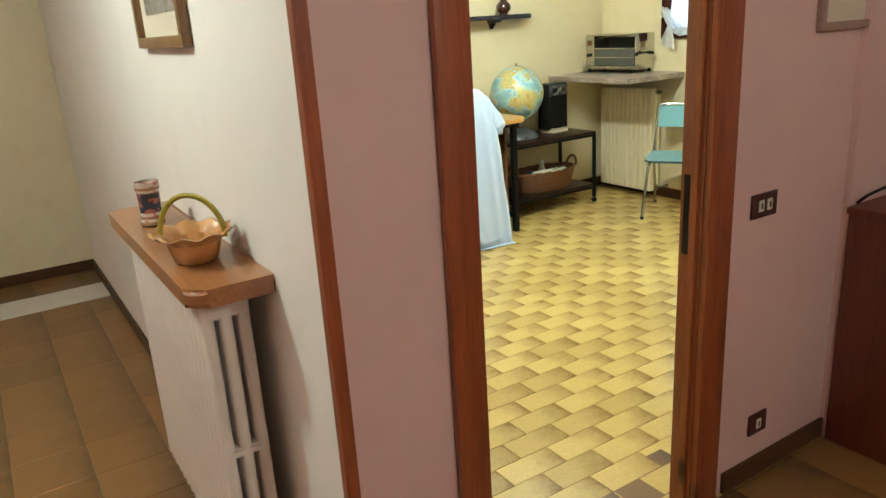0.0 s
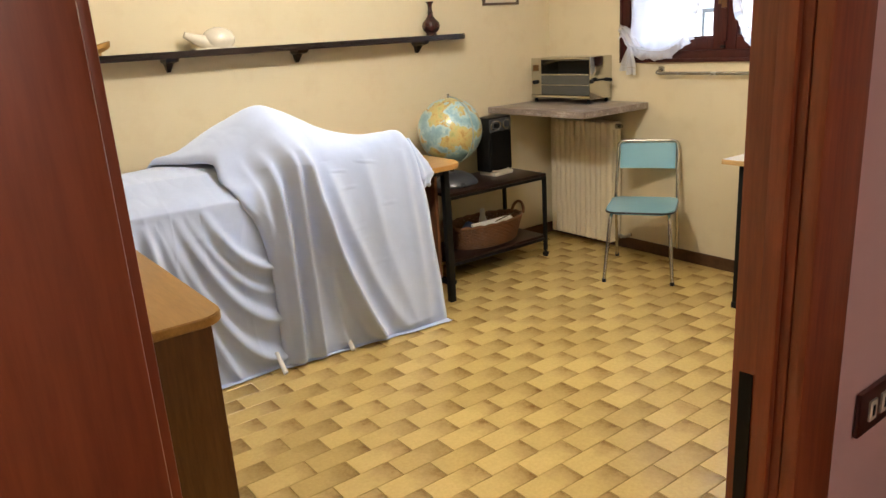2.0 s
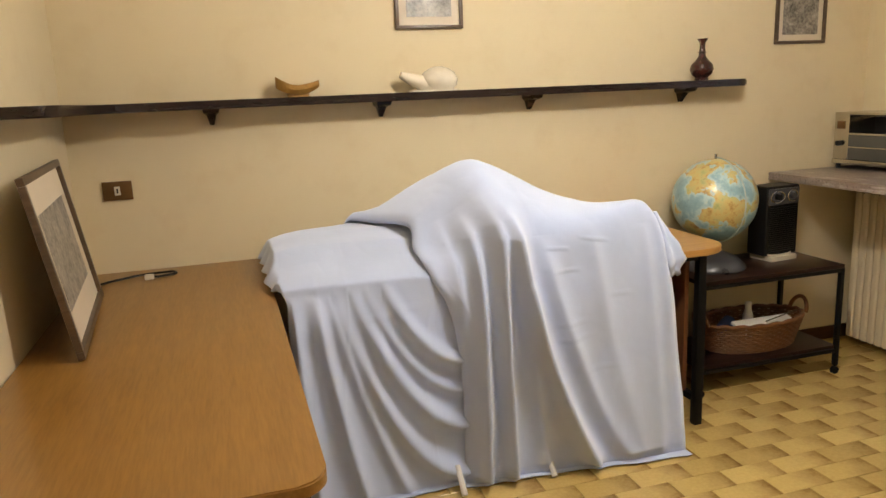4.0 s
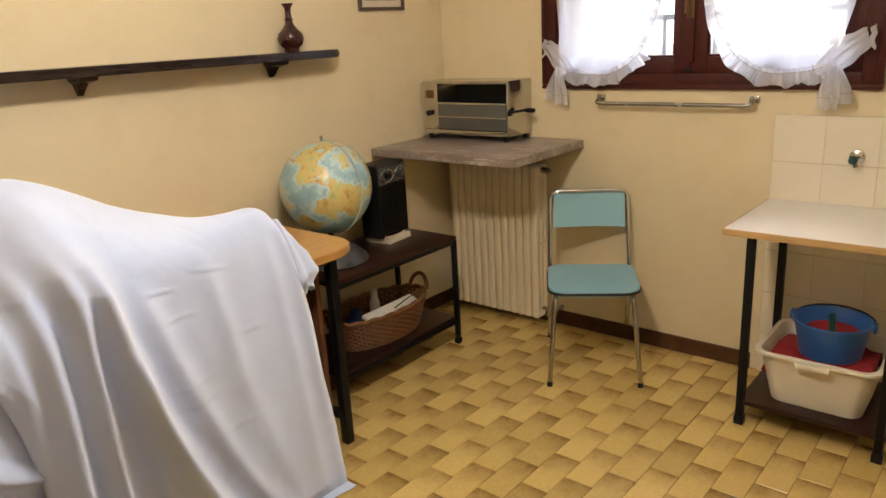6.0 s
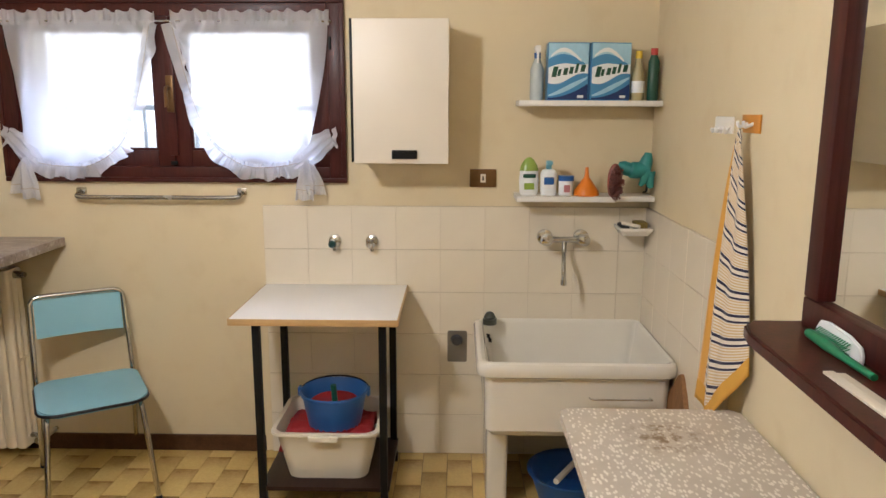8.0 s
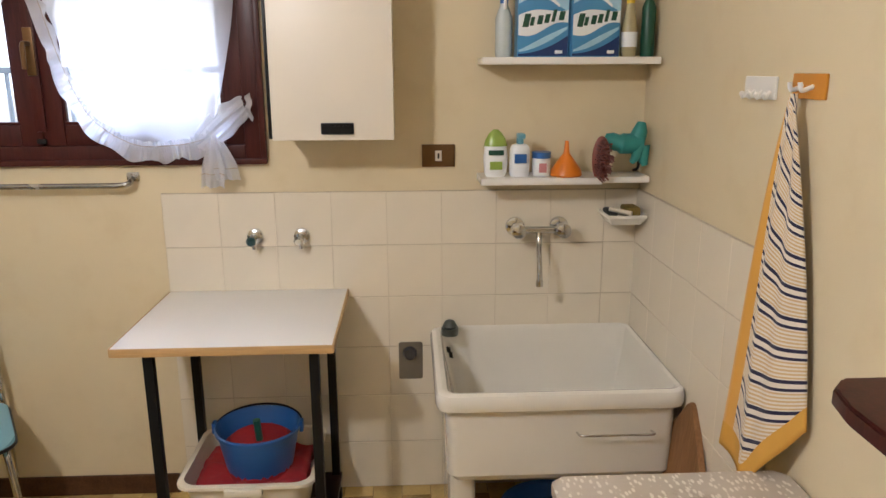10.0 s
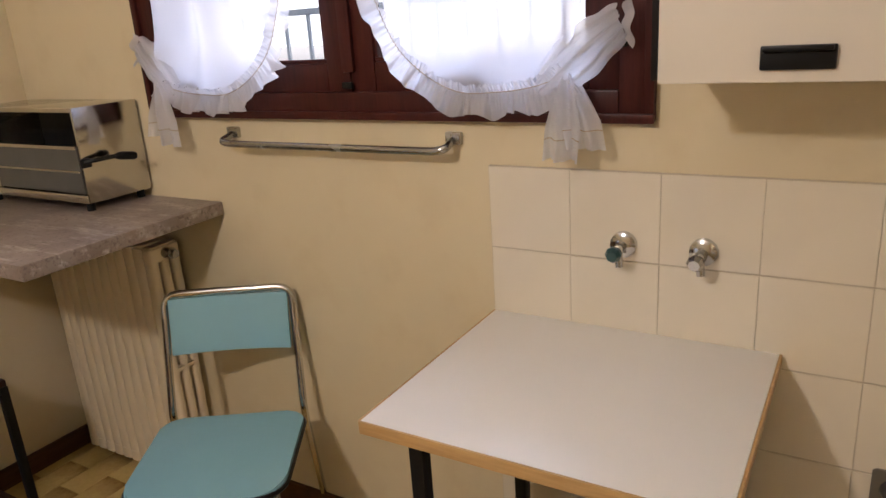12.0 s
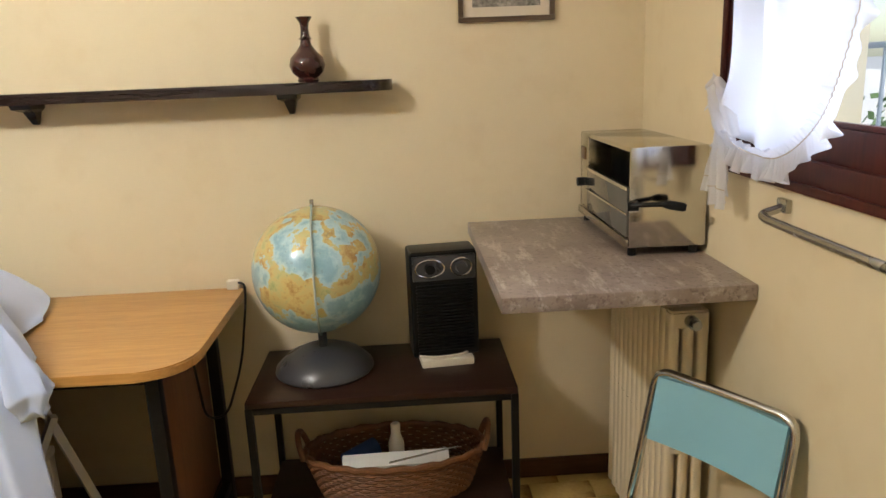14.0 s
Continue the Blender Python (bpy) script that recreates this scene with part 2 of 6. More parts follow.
M_SHEET = cloth("pale_blue_sheet", (0.57, 0.655, 0.86))


def marble():
    m, n, l, p = nodes_of("grey_pink_marble")
    v = coords(n, l)
    a, b, g = noise_node(n, l, v, 5, 8, 0.65), noise_node(n, l, coords(n, l, (30, 6, 30)), 1.0, 6, 0.7), noise_node(n, l, v, 90, 4)
    col = ramp(n, l, a, [(0.3, (0.19, 0.145, 0.12)), (0.7, (0.36, 0.295, 0.255))])
    col = mixc(n, l, ramp(n, l, b, [(0.52, (0, 0, 0)), (0.66, (0.85, 0.85, 0.85))]), col, (0.50, 0.44, 0.40))
    l.new(mixc(n, l, ramp(n, l, g, [(0.54, (0, 0, 0)), (0.68, (0.8, 0.8, 0.8))]), col, (0.14, 0.10, 0.085)), p.inputs["Base Color"])
    p.inputs["Roughness"].default_value = 0.33
    bumped(n, l, p, g, 0.1, 0.001)
    return m


M_MARBLE = marble()


def tile_mat(name, c, dark, rough):
    """Printed stoneware: each tile takes its own tone, shading to dark at one end."""
    m, n, l, p = nodes_of(name)
    uv = n.new("ShaderNodeTexCoord").outputs["UV"]
    sep = n.new("ShaderNodeSeparateXYZ")
    l.new(uv, sep.inputs[0])
    ad = n.new("ShaderNodeMath")
    l.new(n.new("ShaderNodeObjectInfo").outputs["Random"], ad.inputs[0])
    l.new(n.new("ShaderNodeNewGeometry").outputs["Random Per Island"], ad.inputs[1])
    fr = n.new("ShaderNodeMath")
    fr.operation = "FRACT"
    l.new(ad.outputs[0], fr.inputs[0])
    rnd = fr.outputs[0]
    mv = n.new("ShaderNodeVectorMath")
    mv.operation = "ADD"
    l.new(n.new("ShaderNodeTexCoord").outputs["Object"], mv.inputs[0])
    sc = n.new("ShaderNodeMath")
    sc.operation, sc.inputs[1].default_value = "MULTIPLY", 40
    l.new(rnd, sc.inputs[0])
    l.new(sc.outputs[0], mv.inputs[1])
    cloud = noise_node(n, l, mv.outputs[0], 11, 5, 0.62)
    t = n.new("ShaderNodeMath")
    t.operation, t.inputs[1].default_value = "MULTIPLY_ADD", 0.7
    l.new(cloud, t.inputs[0])
    l.new(sep.outputs[0], t.inputs[2])
    mid = tuple(0.55 * x + 0.45 * y for x, y in zip(c, dark))
    col = ramp(n, l, t.outputs[0], [(0.28, dark), (0.47, mid), (0.80, c), (1.0, shade(c, 1.08))])
    col = mixc(n, l, 1.0, col, ramp(n, l, rnd, [(0, (0.74, 0.72, 0.66)), (0.5, (0.92, 0.91, 0.88)), (1, (1.0, 1.0, 1.0))]), "MULTIPLY")
    l.new(mixc(n, l, 0.15, col, ramp(n, l, noise_node(n, l, mv.outputs[0], 80, 3), [(0.3, dark), (0.7, c)])), p.inputs["Base Color"])
    p.inputs["Roughness"].default_value = rough
    bumped(n, l, p, noise_node(n, l, mv.outputs[0], 14, 4), 0.3, 0.002)
    return m


M_FTILE = tile_mat("ochre_floor_tile", (0.67, 0.485, 0.18), (0.23, 0.12, 0.03), 0.26)
M_FLOOR = mat("tile_joint", (0.20, 0.125, 0.045), 0.6, 0.0, 0.2, 10, 90, 0.2)
M_HFLOOR = tile_mat("brown_hall_tile", (0.25, 0.125, 0.04), (0.095, 0.045, 0.015), 0.32)
M_WTILE = mat("ivory_wall_tile", (0.76, 0.69, 0.56), 0.16, 0.0, 0.03, 4, 60, 0.02, 0.04, 0.3)
M_GROUT = mat("grey_grout", (0.54, 0.47, 0.36), 0.8, 0.0, 0.1, 10, 90, 0.1)

# hall side wall: lighter and less pink than M_HALL
M_HALLW = plaster("warm_white_hall_wall", (0.82, 0.77, 0.72), (0.77, 0.71, 0.65))

# ---- the room's shell ----
# inner faces: window wall x 5.30, shelf wall y 5.50, left wall x 1.37, towel wall y 2.125, door wall y 2.22; hall side y 2.126, x 1.21
H = 2.62
WY0, WY1, WZ0, WZ1 = 3.44, 4.82, 1.26, 1.945
DX0, DX1, DZ = 1.545, 2.315, 2.10

bm = B()
box(bm, 5.30, 5.62, 1.9, WY0, 0, H), box(bm, 5.30, 5.62, WY1, 5.75, 0, H)
box(bm, 5.30, 5.62, WY0, WY1, 0, WZ0), box(bm, 5.30, 5.62, WY0, WY1, WZ1, H)
wall_window = shell("wall_window", bm, M_WALL, "cream painted plaster wall with a window opening", "wall")
shell("wall_shelf", box(B(), 1.37, 5.30, 5.50, 5.75, 0, H), M_WALL, "cream painted plaster wall behind the desk", "wall")
bm = B()
box(bm, 1.292, 1.37, 2.198, 5.75, 0, H)
shell("wall_left", bm, M_WALL, "cream painted plaster wall beside the cabinet", "wall")
wall_towel = shell("wall_towel", box(B(), 2.98, 5.30, 2.115, 2.125, 0, H), M_WALL, "cream painted plaster wall with tiles by the sink", "wall")
bm = B()
box(bm, 1.292, DX0, 2.165, 2.198, 0, H), box(bm, DX1, 3.0, 2.165, 2.198, 0, H), box(bm, DX0, DX1, 2.165, 2.198, DZ, H), box(bm, 2.98, 3.0, 2.125, 2.165, 0, H)
shell("wall_door_room", bm, M_WALL, "cream painted wall round the doorway", "wall")
bm = B()
box(bm, 1.235, DX0, 2.126, 2.165, 0, H), box(bm, DX1, 2.98, 2.126, 2.165, 0, H), box(bm, DX0, DX1, 2.126, 2.165, DZ, H)
shell("wall_hall", bm, M_HALL, "pale pink hall wall round the doorway", "wall")
bm = B()
box(bm, 1.235, 1.292, 2.165, 6.35, 0, H)
shell("wall_hall_side", bm, M_HALLW, "warm white hall wall behind the radiator", "wall")
bm = B()
box(bm, 2.975, 4.2, 2.105, 2.115, 0, H), box(bm, 2.972, 2.98, 2.115, 2.126, 0, H)
shell("wall_hall_recess", bm, M_HALL, "pale pink hall wall behind the cabinet", "wall")
bm = B()
box(bm, -0.9, 1.235, 6.16, 6.35, 0, H)
shell("wall_hall_end", bm, M_WALL, "cream wall at the end of the hall", "wall")
bm = B()
box(bm, -1.0, -0.9, -1.0, 6.35, 0, H), box(bm, -0.9, 4.3, -1.0, -0.9, 0, H), box(bm, 4.2, 4.3, -0.9, 2.115, 0, H)
shell("wall_hall_outer", bm, M_HALL, "pale pink hall walls", "wall")
shell("ceiling", box(B(), -1.0, 5.62, -1.0, 6.35, H, H + 0.15), M_CEIL, "white plaster ceiling", "ceiling")
floor = shell("floor", box(B(), 1.292, 5.62, 2.126, 5.75, -0.15, -0.006), M_FLOOR, "ochre brown stoneware tiled floor", "floor")
bm = B()
box(bm, -1.0, 1.292, -1.0, 6.35, -0.15, -0.006), box(bm, 1.292, 5.62, -1.0, 2.126, -0.15, -0.006)
hall_floor = shell("floor_hall", bm, M_FLOOR, "brown tiled hall floor", "floor")

# skirting
bm = B()
box(bm, 5.286, 5.30, 3.80, 5.486, 0, 0.075, 0.003), box(bm, 1.37, 5.30, 5.486, 5.50, 0, 0.075, 0.003)
shell("baseboard", bm, M_SKIRT, "brown wooden baseboard", "baseboard")
bm = B()
box(bm, 2.44, 3.0, 2.114, 2.126, 0, 0.07, 0.003), box(bm, 1.26, 1.475, 2.114, 2.126, 0, 0.07, 0.003)
box(bm, 1.223, 1.235, 2.165, 6.146, 0, 0.07, 0.003), box(bm, -0.9, 1.235, 6.146, 6.16, 0, 0.07, 0.003)
shell("baseboard_hall", bm, M_SKIRT, "dark brown wooden hall baseboard", "baseboard")

# door surround
door = thing("door_1", (1.93, 2.165, 0), "empty doorway with red-brown pine frame and architraves", "door", "", "structure")
for x0, x1 in ((1.486, 1.567), (2.294, 2.395)):
    part("architrave", box(B(), x0, x1, 2.104, 2.1255, 0, DZ + 0.075, 0.006), M_DOORWOOD, door)
part("architrave", box(B(), 1.567, 2.294, 2.104, 2.1255, DZ - 0.005, DZ + 0.075, 0.006), M_DOORWOOD, door)
part("jamb", box(B(), DX0, 1.567, 2.1255, 2.1985, 0, DZ, 0.003), M_DOORWOOD, door)
part("jamb", box(B(), 2.294, DX1, 2.1255, 2.1985, 0, DZ, 0.003), M_DOORWOOD, door)
part("jamb", box(B(), 1.567, 2.294, 2.1255, 2.1985, DZ - 0.02, DZ, 0.003), M_DOORWOOD, door)
part("stop_bead", box(B(), 2.282, 2.294, 2.137, 2.160, 0, DZ - 0.02, 0.003), M_DOORWOOD, door)
part("stop_bead", box(B(), 1.567, 1.579, 2.137, 2.160, 0, DZ - 0.02, 0.003), M_DOORWOOD, door)
part("strike_plate", box(B(), 2.2915, 2.2938, 2.168, 2.186, 0.80, 1.02), M_BLACK, door, "blackened strike plate")
shell("corner_trim", box(B(), 1.2235, 1.252, 2.1225, 2.149, 0, 2.5, 0.003), M_DOORWOOD, "red-brown wooden corner strip with knots", "trim")

# wall tiles behind the sink and table: six rows
P, PZ = 0.19, 0.1885
backing = shell("tile_backing", box(B(), 5.2905, 5.30, 2.125, 3.768, 0, 1.131), M_GROUT, "grey grout bed of the wall tiles", "wall tiles")
backing2 = shell("tile_backing_side", box(B(), 4.28, 5.2905, 2.125, 2.1345, 0, 1.131), M_GROUT, "grey grout bed of the side tiles", "wall tiles")


def plate_mesh(name, w, h, d, bev, material):
    """A tile on the yz plane that stands out towards -x."""
    me = bpy.data.meshes.new(name)
    b = bmesh.new()
    vs = [[b.verts.new((x, y, z)) for y, z in ((-w / 2 + k, -h / 2 + k), (w / 2 - k, -h / 2 + k), (w / 2 - k, h / 2 - k), (-w / 2 + k, h / 2 - k))] for x, k in ((0, 0), (-d + bev, 0), (-d, bev))]
    for a, c in zip(vs, vs[1:]):
        for i in range(4):
            b.faces.new((a[i], a[(i + 1) % 4], c[(i + 1) % 4], c[i]))
    b.faces.new(vs[-1])
    bmesh.ops.recalc_face_normals(b, faces=b.faces)
    b.to_mesh(me)
    b.free()
    me.materials.append(material)
    return me


G = 0.0025
whole = plate_mesh("tile", P - 0.0007, PZ - G, 0.006, 0.0012, M_WTILE)
CUT = 2.247 - 2.131
cutm = plate_mesh("tile", CUT - 0.0014, PZ - G, 0.006, 0.0012, M_WTILE)
for row in range(6):
    for col in range(9):
        y = 3.768 - P * (col + 0.5) if col < 8 else 2.131 + CUT / 2
        o = new("tile", cutm if col == 8 else whole)
        o.parent, o.location = backing, (5.2945 - 0.0003 * ((row * 7 + col * 3) % 4), y, PZ * (row + 0.5))
for row in range(6):
    for col in range(5):
        o = new("tile", whole)
        o.parent = backing2
        o.rotation_euler = (0, 0, radians(-90))
        o.location = (5.288 - P * (col + 0.5), 2.1305 + 0.0003 * ((row * 5 + col) % 4), PZ * (row + 0.5))

# ---- window ----
win = thing("window_1", (5.33, 4.13, 1.23), "dark red-brown wooden double window behind tied white curtains", "window", "", "structure")
bm = B()
box(bm, 5.285, 5.42, 3.404, 3.474, 1.231, 1.975, 0.005), box(bm, 5.285, 5.42, 4.786, 4.855, 1.231, 1.975, 0.005)
part("window_frame", bm, M_MAHOG, win)
part("window_frame", box(B(), 5.286, 5.42, 3.474, 4.786, 1.906, 1.974, 0.005), M_MAHOG, win)
part("window_frame", box(B(), 5.286, 5.42, 3.474, 4.786, 1.232, 1.294, 0.005), M_MAHOG, win)
for y0, y1, z0, z1 in ((3.402, 4.857, 1.229, 1.249), (3.402, 4.857, 1.957, 1.977), (3.402, 3.422, 1.249, 1.957), (4.837, 4.857, 1.249, 1.957)):
    part("rim_moulding", box(B(), 5.274, 5.2845, y0, y1, z0, z1, 0.004), M_MAHOG, win)
for y in (3.462, 4.798):
    for z in (1.40, 1.80):
        part("hinge", tube(B(), [(5.281, y, z - 0.025), (5.281, y, z + 0.025)], 0.006, 10), M_BLACK, win)
M_GLASS, gn, gl, gp = nodes_of("window_glass")
gp.inputs["Transmission Weight"].default_value, gp.inputs["Roughness"].default_value, gp.inputs["IOR"].default_value = 1.0, 0.01, 1.1
for y0, y1 in ((3.47, 4.132), (4.134, 4.79)):
    sash = part("sash", box(B(), 5.30, 5.345, y0, y0 + 0.07, 1.29, 1.91, 0.006), M_MAHOG, win)
    part("stile", box(B(), 5.30, 5.345, y1 - 0.07, y1, 1.29, 1.91, 0.006), M_MAHOG, sash)
    part("rail", box(B(), 5.301, 5.344, y0 + 0.07, y1 - 0.07, 1.29, 1.362, 0.006), M_MAHOG, sash)
    part("rail", box(B(), 5.301, 5.344, y0 + 0.07, y1 - 0.07, 1.85, 1.91, 0.006), M_MAHOG, sash)
    pane = part("pane", box(B(), 5.32, 5.325, y0 + 0.06, y1 - 0.06, 1.35, 1.86), M_GLASS, sash)
    for u0, u1, z0, z1 in ((y0 + 0.058, y1 - 0.058, 1.362, 1.372), (y0 + 0.058, y1 - 0.058, 1.842, 1.85), (y0 + 0.070, y0 + 0.079, 1.372, 1.842), (y1 - 0.079, y1 - 0.070, 1.372, 1.842)):
        part("glazing_bead", box(B(), 5.306, 5.3195, max(u0, y0 + 0.0705), min(u1, y1 - 0.0705), z0, z1, 0.002), M_MAHOG, sash)
    pane.visible_shadow = False
bm = B()
box(bm, 5.288, 5.30, 4.115, 4.15, 1.34, 1.86, 0.004)
part("cover_strip", bm, M_MAHOG, win)
bm = B()
box(bm, 5.280, 5.288, 4.118, 4.148, 1.52, 1.67, 0.003)
tube(bm, rounded([(5.28, 4.133, 1.62), (5.24, 4.133, 1.62), (5.24, 4.133, 1.54)], 0.015), 0.008)
part("handle", bm, M_PLATE, win, "worn bronze espagnolette handle")
bm = B()
box(bm, 5.280, 5.289, 4.118, 4.148, 1.302, 1.318, 0.003)
part("catch", bm, M_BLACK, win)

# ---- large furniture ----
cab = thing("low_cabinet", (1.74, 4.5, 0), "low cabinet with yellow oak top and brown veneered front", "cabinet")
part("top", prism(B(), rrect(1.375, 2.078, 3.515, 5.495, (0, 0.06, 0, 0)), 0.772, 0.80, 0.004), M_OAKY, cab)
bm = B()
box(bm, 1.375, 2.045, 3.555, 5.49, 0.05, 0.772, 0.002)
part("body", bm, M_BROWN, cab)
part("plinth", box(B(), 1.38, 2.02, 3.585, 5.49, 0.0, 0.05), M_BLACKPL, cab)
d1 = part("door", box(B(), 1.505, 2.041, 3.537, 3.554, 0.07, 0.765, 0.003), M_BROWN, cab)
d2 = part("door", box(B(), 1.378, 1.501, 3.537, 3.554, 0.07, 0.765, 0.003), M_BROWN, cab)
bm = B()
tube(bm, [(1.535, 3.5370, 0.56), (1.535, 3.5200, 0.56)], 0.012, 12)
part("lock", bm, M_STEEL, d1)
bm = B()
box(bm, 1.53, 1.54, 3.5010, 3.5190, 0.545, 0.575, 0.003)
tube(bm, rounded([(1.535, 3.5100, 0.55), (1.545, 3.5100, 0.51), (1.555, 3.5130, 0.49)], 0.01), 0.006)
part("key", bm, M_BLACK, d1)
part("escutcheon", box(B(), 1.515, 1.555, 3.5335, 3.5365, 0.53, 0.60, 0.001), M_STEEL, d1)
bm = tube(B(), rounded([(1.545, 3.5070, 0.535), (1.575, 3.5030, 0.50), (1.60, 3.5050, 0.465)], 0.02), [0.006, 0.008, 0.008, 0.008, 0.009, 0.011, 0.013, 0.015], 8)
part("tassel", bm, M_BLACK, d1)

desk = thing("school_desk", (3.0, 5.1, 0), "yellow oak topped desk on black steel legs, mostly under a sheet", "desk")
part("top", prism(B(), rrect(2.12, 3.93, 4.78, 5.485, (0.01, 0.13, 0.02, 0.01)), 0.772, 0.80, 0.004), M_OAK, desk)
for x in (2.18, 3.82):
    bm = B()
    box(bm, x - 0.018, x + 0.018, 4.835, 4.871, 0, 0.772, 0.003)
    part("leg", bm, M_BLACK, desk)
    part("leg", box(B(), x - 0.018, x + 0.018, 5.38, 5.416, 0, 0.772, 0.003), M_BLACK, desk)
    part("stretcher", box(B(), x - 0.014, x + 0.014, 4.871, 5.38, 0.10, 0.13, 0.003), M_BLACK, desk)
part("side_panel", box(B(), 3.78, 3.80, 4.90, 5.38, 0.14, 0.772, 0.002), wood("red_brown_desk_panel", (0.14, 0.05, 0.02), (0.21, 0.085, 0.035), "z", 0.4), desk)
part("edge_rail", box(B(), 2.20, 3.80, 4.84, 4.865, 0.74, 0.772, 0.002), M_BLACK, desk)


# the sheet: sections across the desk at growing x, from the back over the top to the floor
SECT = [
    (2.36, [(5.42, .85), (5.37, .945), (5.2, .945), (5.03, .925), (4.92, .885), (4.762, .825), (4.752, .40), (4.745, .012), (4.71, .008)]),
    (2.55, [(5.42, .90), (5.355, .985), (5.2, .965), (5.02, .935), (4.90, .895), (4.758, .825), (4.748, .40), (4.74, .012), (4.71, .008)]),
    (2.72, [(5.43, .95), (5.34, 1.075), (5.17, 1.10), (5.0, 1.05), (4.87, .92), (4.745, .80), (4.73, .40), (4.73, .012), (4.70, .008)]),
    (2.86, [(5.44, .90), (5.28, 1.10), (5.10, 1.19), (4.95, 1.16), (4.70, 1.02), (4.66, .80), (4.68, .40), (4.72, .012), (4.69, .008)]),
    (2.98, [(5.44, .90), (5.28, 1.08), (5.10, 1.165), (4.93, 1.13), (4.70, 1.005), (4.66, .80), (4.68, .40), (4.71, .012), (4.68, .008)]),
    (3.20, [(5.44, .86), (5.28, .98), (5.10, 1.045), (4.93, 1.04), (4.70, .985), (4.665, .80), (4.67, .40), (4.69, .012), (4.66, .008)]),
    (3.40, [(5.38, .83), (5.22, .90), (5.05, .96), (4.90, 1.0), (4.72, 1.015), (4.68, .80), (4.67, .40), (4.67, .012), (4.63, .008)]),
    (3.48, [(5.30, .82), (5.20, .85), (5.05, .91), (4.90, .97), (4.735, 1.01), (4.69, .80), (4.68, .40), (4.66, .012), (4.62, .008)]),
    (3.535, [(5.22, .815), (5.12, .82), (5.0, .83), (4.88, .86), (4.76, .93), (4.70, .78), (4.69, .40), (4.66, .012), (4.61, .008)]),
    (3.56, [(5.20, .812), (5.10, .812), (5.0, .812), (4.86, .82), (4.775, .84), (4.72, .70), (4.70, .38), (4.66, .012), (4.61, .008)]),
]
# the cloth over the box beside it
BOX_SECT = [
    (2.07, [(5.40, .812), (5.34, .83), (5.2, .84), (4.97, .835), (4.88, .822), (4.775, .80), (4.76, .40), (4.76, .012), (4.72, .008)]),
    (2.10, [(5.41, .815), (5.36, .90), (5.2, .92), (5.0, .912), (4.90, .87), (4.772, .822), (4.76, .40), (4.75, .012), (4.71, .008)]),
    (2.35, [(5.42, .83), (5.37, .93), (5.2, .94), (5.04, .92), (4.93, .88), (4.772, .825), (4.76, .40), (4.74, .012), (4.71, .008)]),
    (2.62, [(5.42, .86), (5.37, .935), (5.2, .935), (5.04, .915), (4.93, .875), (4.772, .82), (4.768, .40), (4.745, .012), (4.72, .008)]),
    (2.87, [(5.42, .86), (5.37, .93), (5.2, .93), (5.04, .91), (4.93, .87), (4.775, .81), (4.785, .40), (4.77, .012), (4.75, .008)]),
]


def smoothly(keys, vals, q):
    """A Catmull-Rom curve through vals at keys."""
    i = max(1, min(len(keys) - 1, sum(k <= q for k in keys)))
    a, b = keys[i - 1], keys[i]
    t = (q - a) / (b - a)
    p1, p2 = vals[i - 1], vals[i]
    m1 = (p2 - vals[i - 2]) / (b - keys[i - 2]) * (b - a) if i >= 2 else p2 - p1
    m2 = (vals[i + 1] - p1) / (keys[i + 1] - a) * (b - a) if i + 1 < len(keys) else p2 - p1
    return (2 * t**3 - 3 * t**2 + 1) * p1 + (t**3 - 2 * t**2 + t) * m1 + (3 * t**2 - 2 * t**3) * p2 + (t**3 - t**2) * m2


def pleat(a):
    """A fold's height: narrow ridges, wide hollows."""
    return 1 - abs(math.sin(a / 2)) ** 0.75


# hanging folds: x at the top and at the floor, bend, height of the start, depth, half width
BOX_FOLDS = [(2.13, 2.17, -0.02, 0.80, 0.040, 0.028), (2.20, 2.34, -0.04, 0.80, 0.046, 0.026), (2.25, 2.50, -0.10, 0.80, 0.024, 0.022)]
HUMP_FOLDS = [
    (2.70, 2.74, 0.02, 1.04, 0.030, 0.024), (2.765, 2.785, 0.0, 1.10, 0.085, 0.024), (2.835, 2.89, -0.05, 1.10, 0.090, 0.022),
    (2.875, 3.24, -0.26, 1.10, 0.105, 0.034), (2.93, 3.04, -0.02, 0.80, 0.022, 0.030), (3.00, 3.38, -0.16, 0.95, 0.034, 0.042), (3.20, 3.42, -0.05, 0.98, 0.018, 0.040), (3.44, 3.47, 0.00, 0.95, 0.018, 0.030), (3.50, 3.54, 0.00, 1.00, 0.028, 0.022),
]
# swags that run from the desk's edge into the upright fold: start, end, height at the end, depth, width
SWAGS = [(2.44, 2.74, 0.50, 0.055, 0.024), (2.37, 2.74, 0.38, 0.032, 0.022), (2.32, 2.74, 0.25, 0.056, 0.026), (2.26, 2.72, 0.06, 0.046, 0.028)]
# short flat creases on the smooth panel: x, z, half length, slope
CREASES = [(3.10, 0.815, 0.07, -0.02), (3.12, 0.615, 0.09, 0.02), (3.14, 0.555, 0.09, 0.05), (3.06, 0.90, 0.06, -0.1), (3.25, 0.42, 0.08, 0.03), (3.33, 0.70, 0.06, -0.05), (3.22, 0.92, 0.07, -0.16)]
BOX_CREASES = [(2.42, 0.70, 0.09, 0.04), (2.52, 0.72, 0.06, -0.05)]
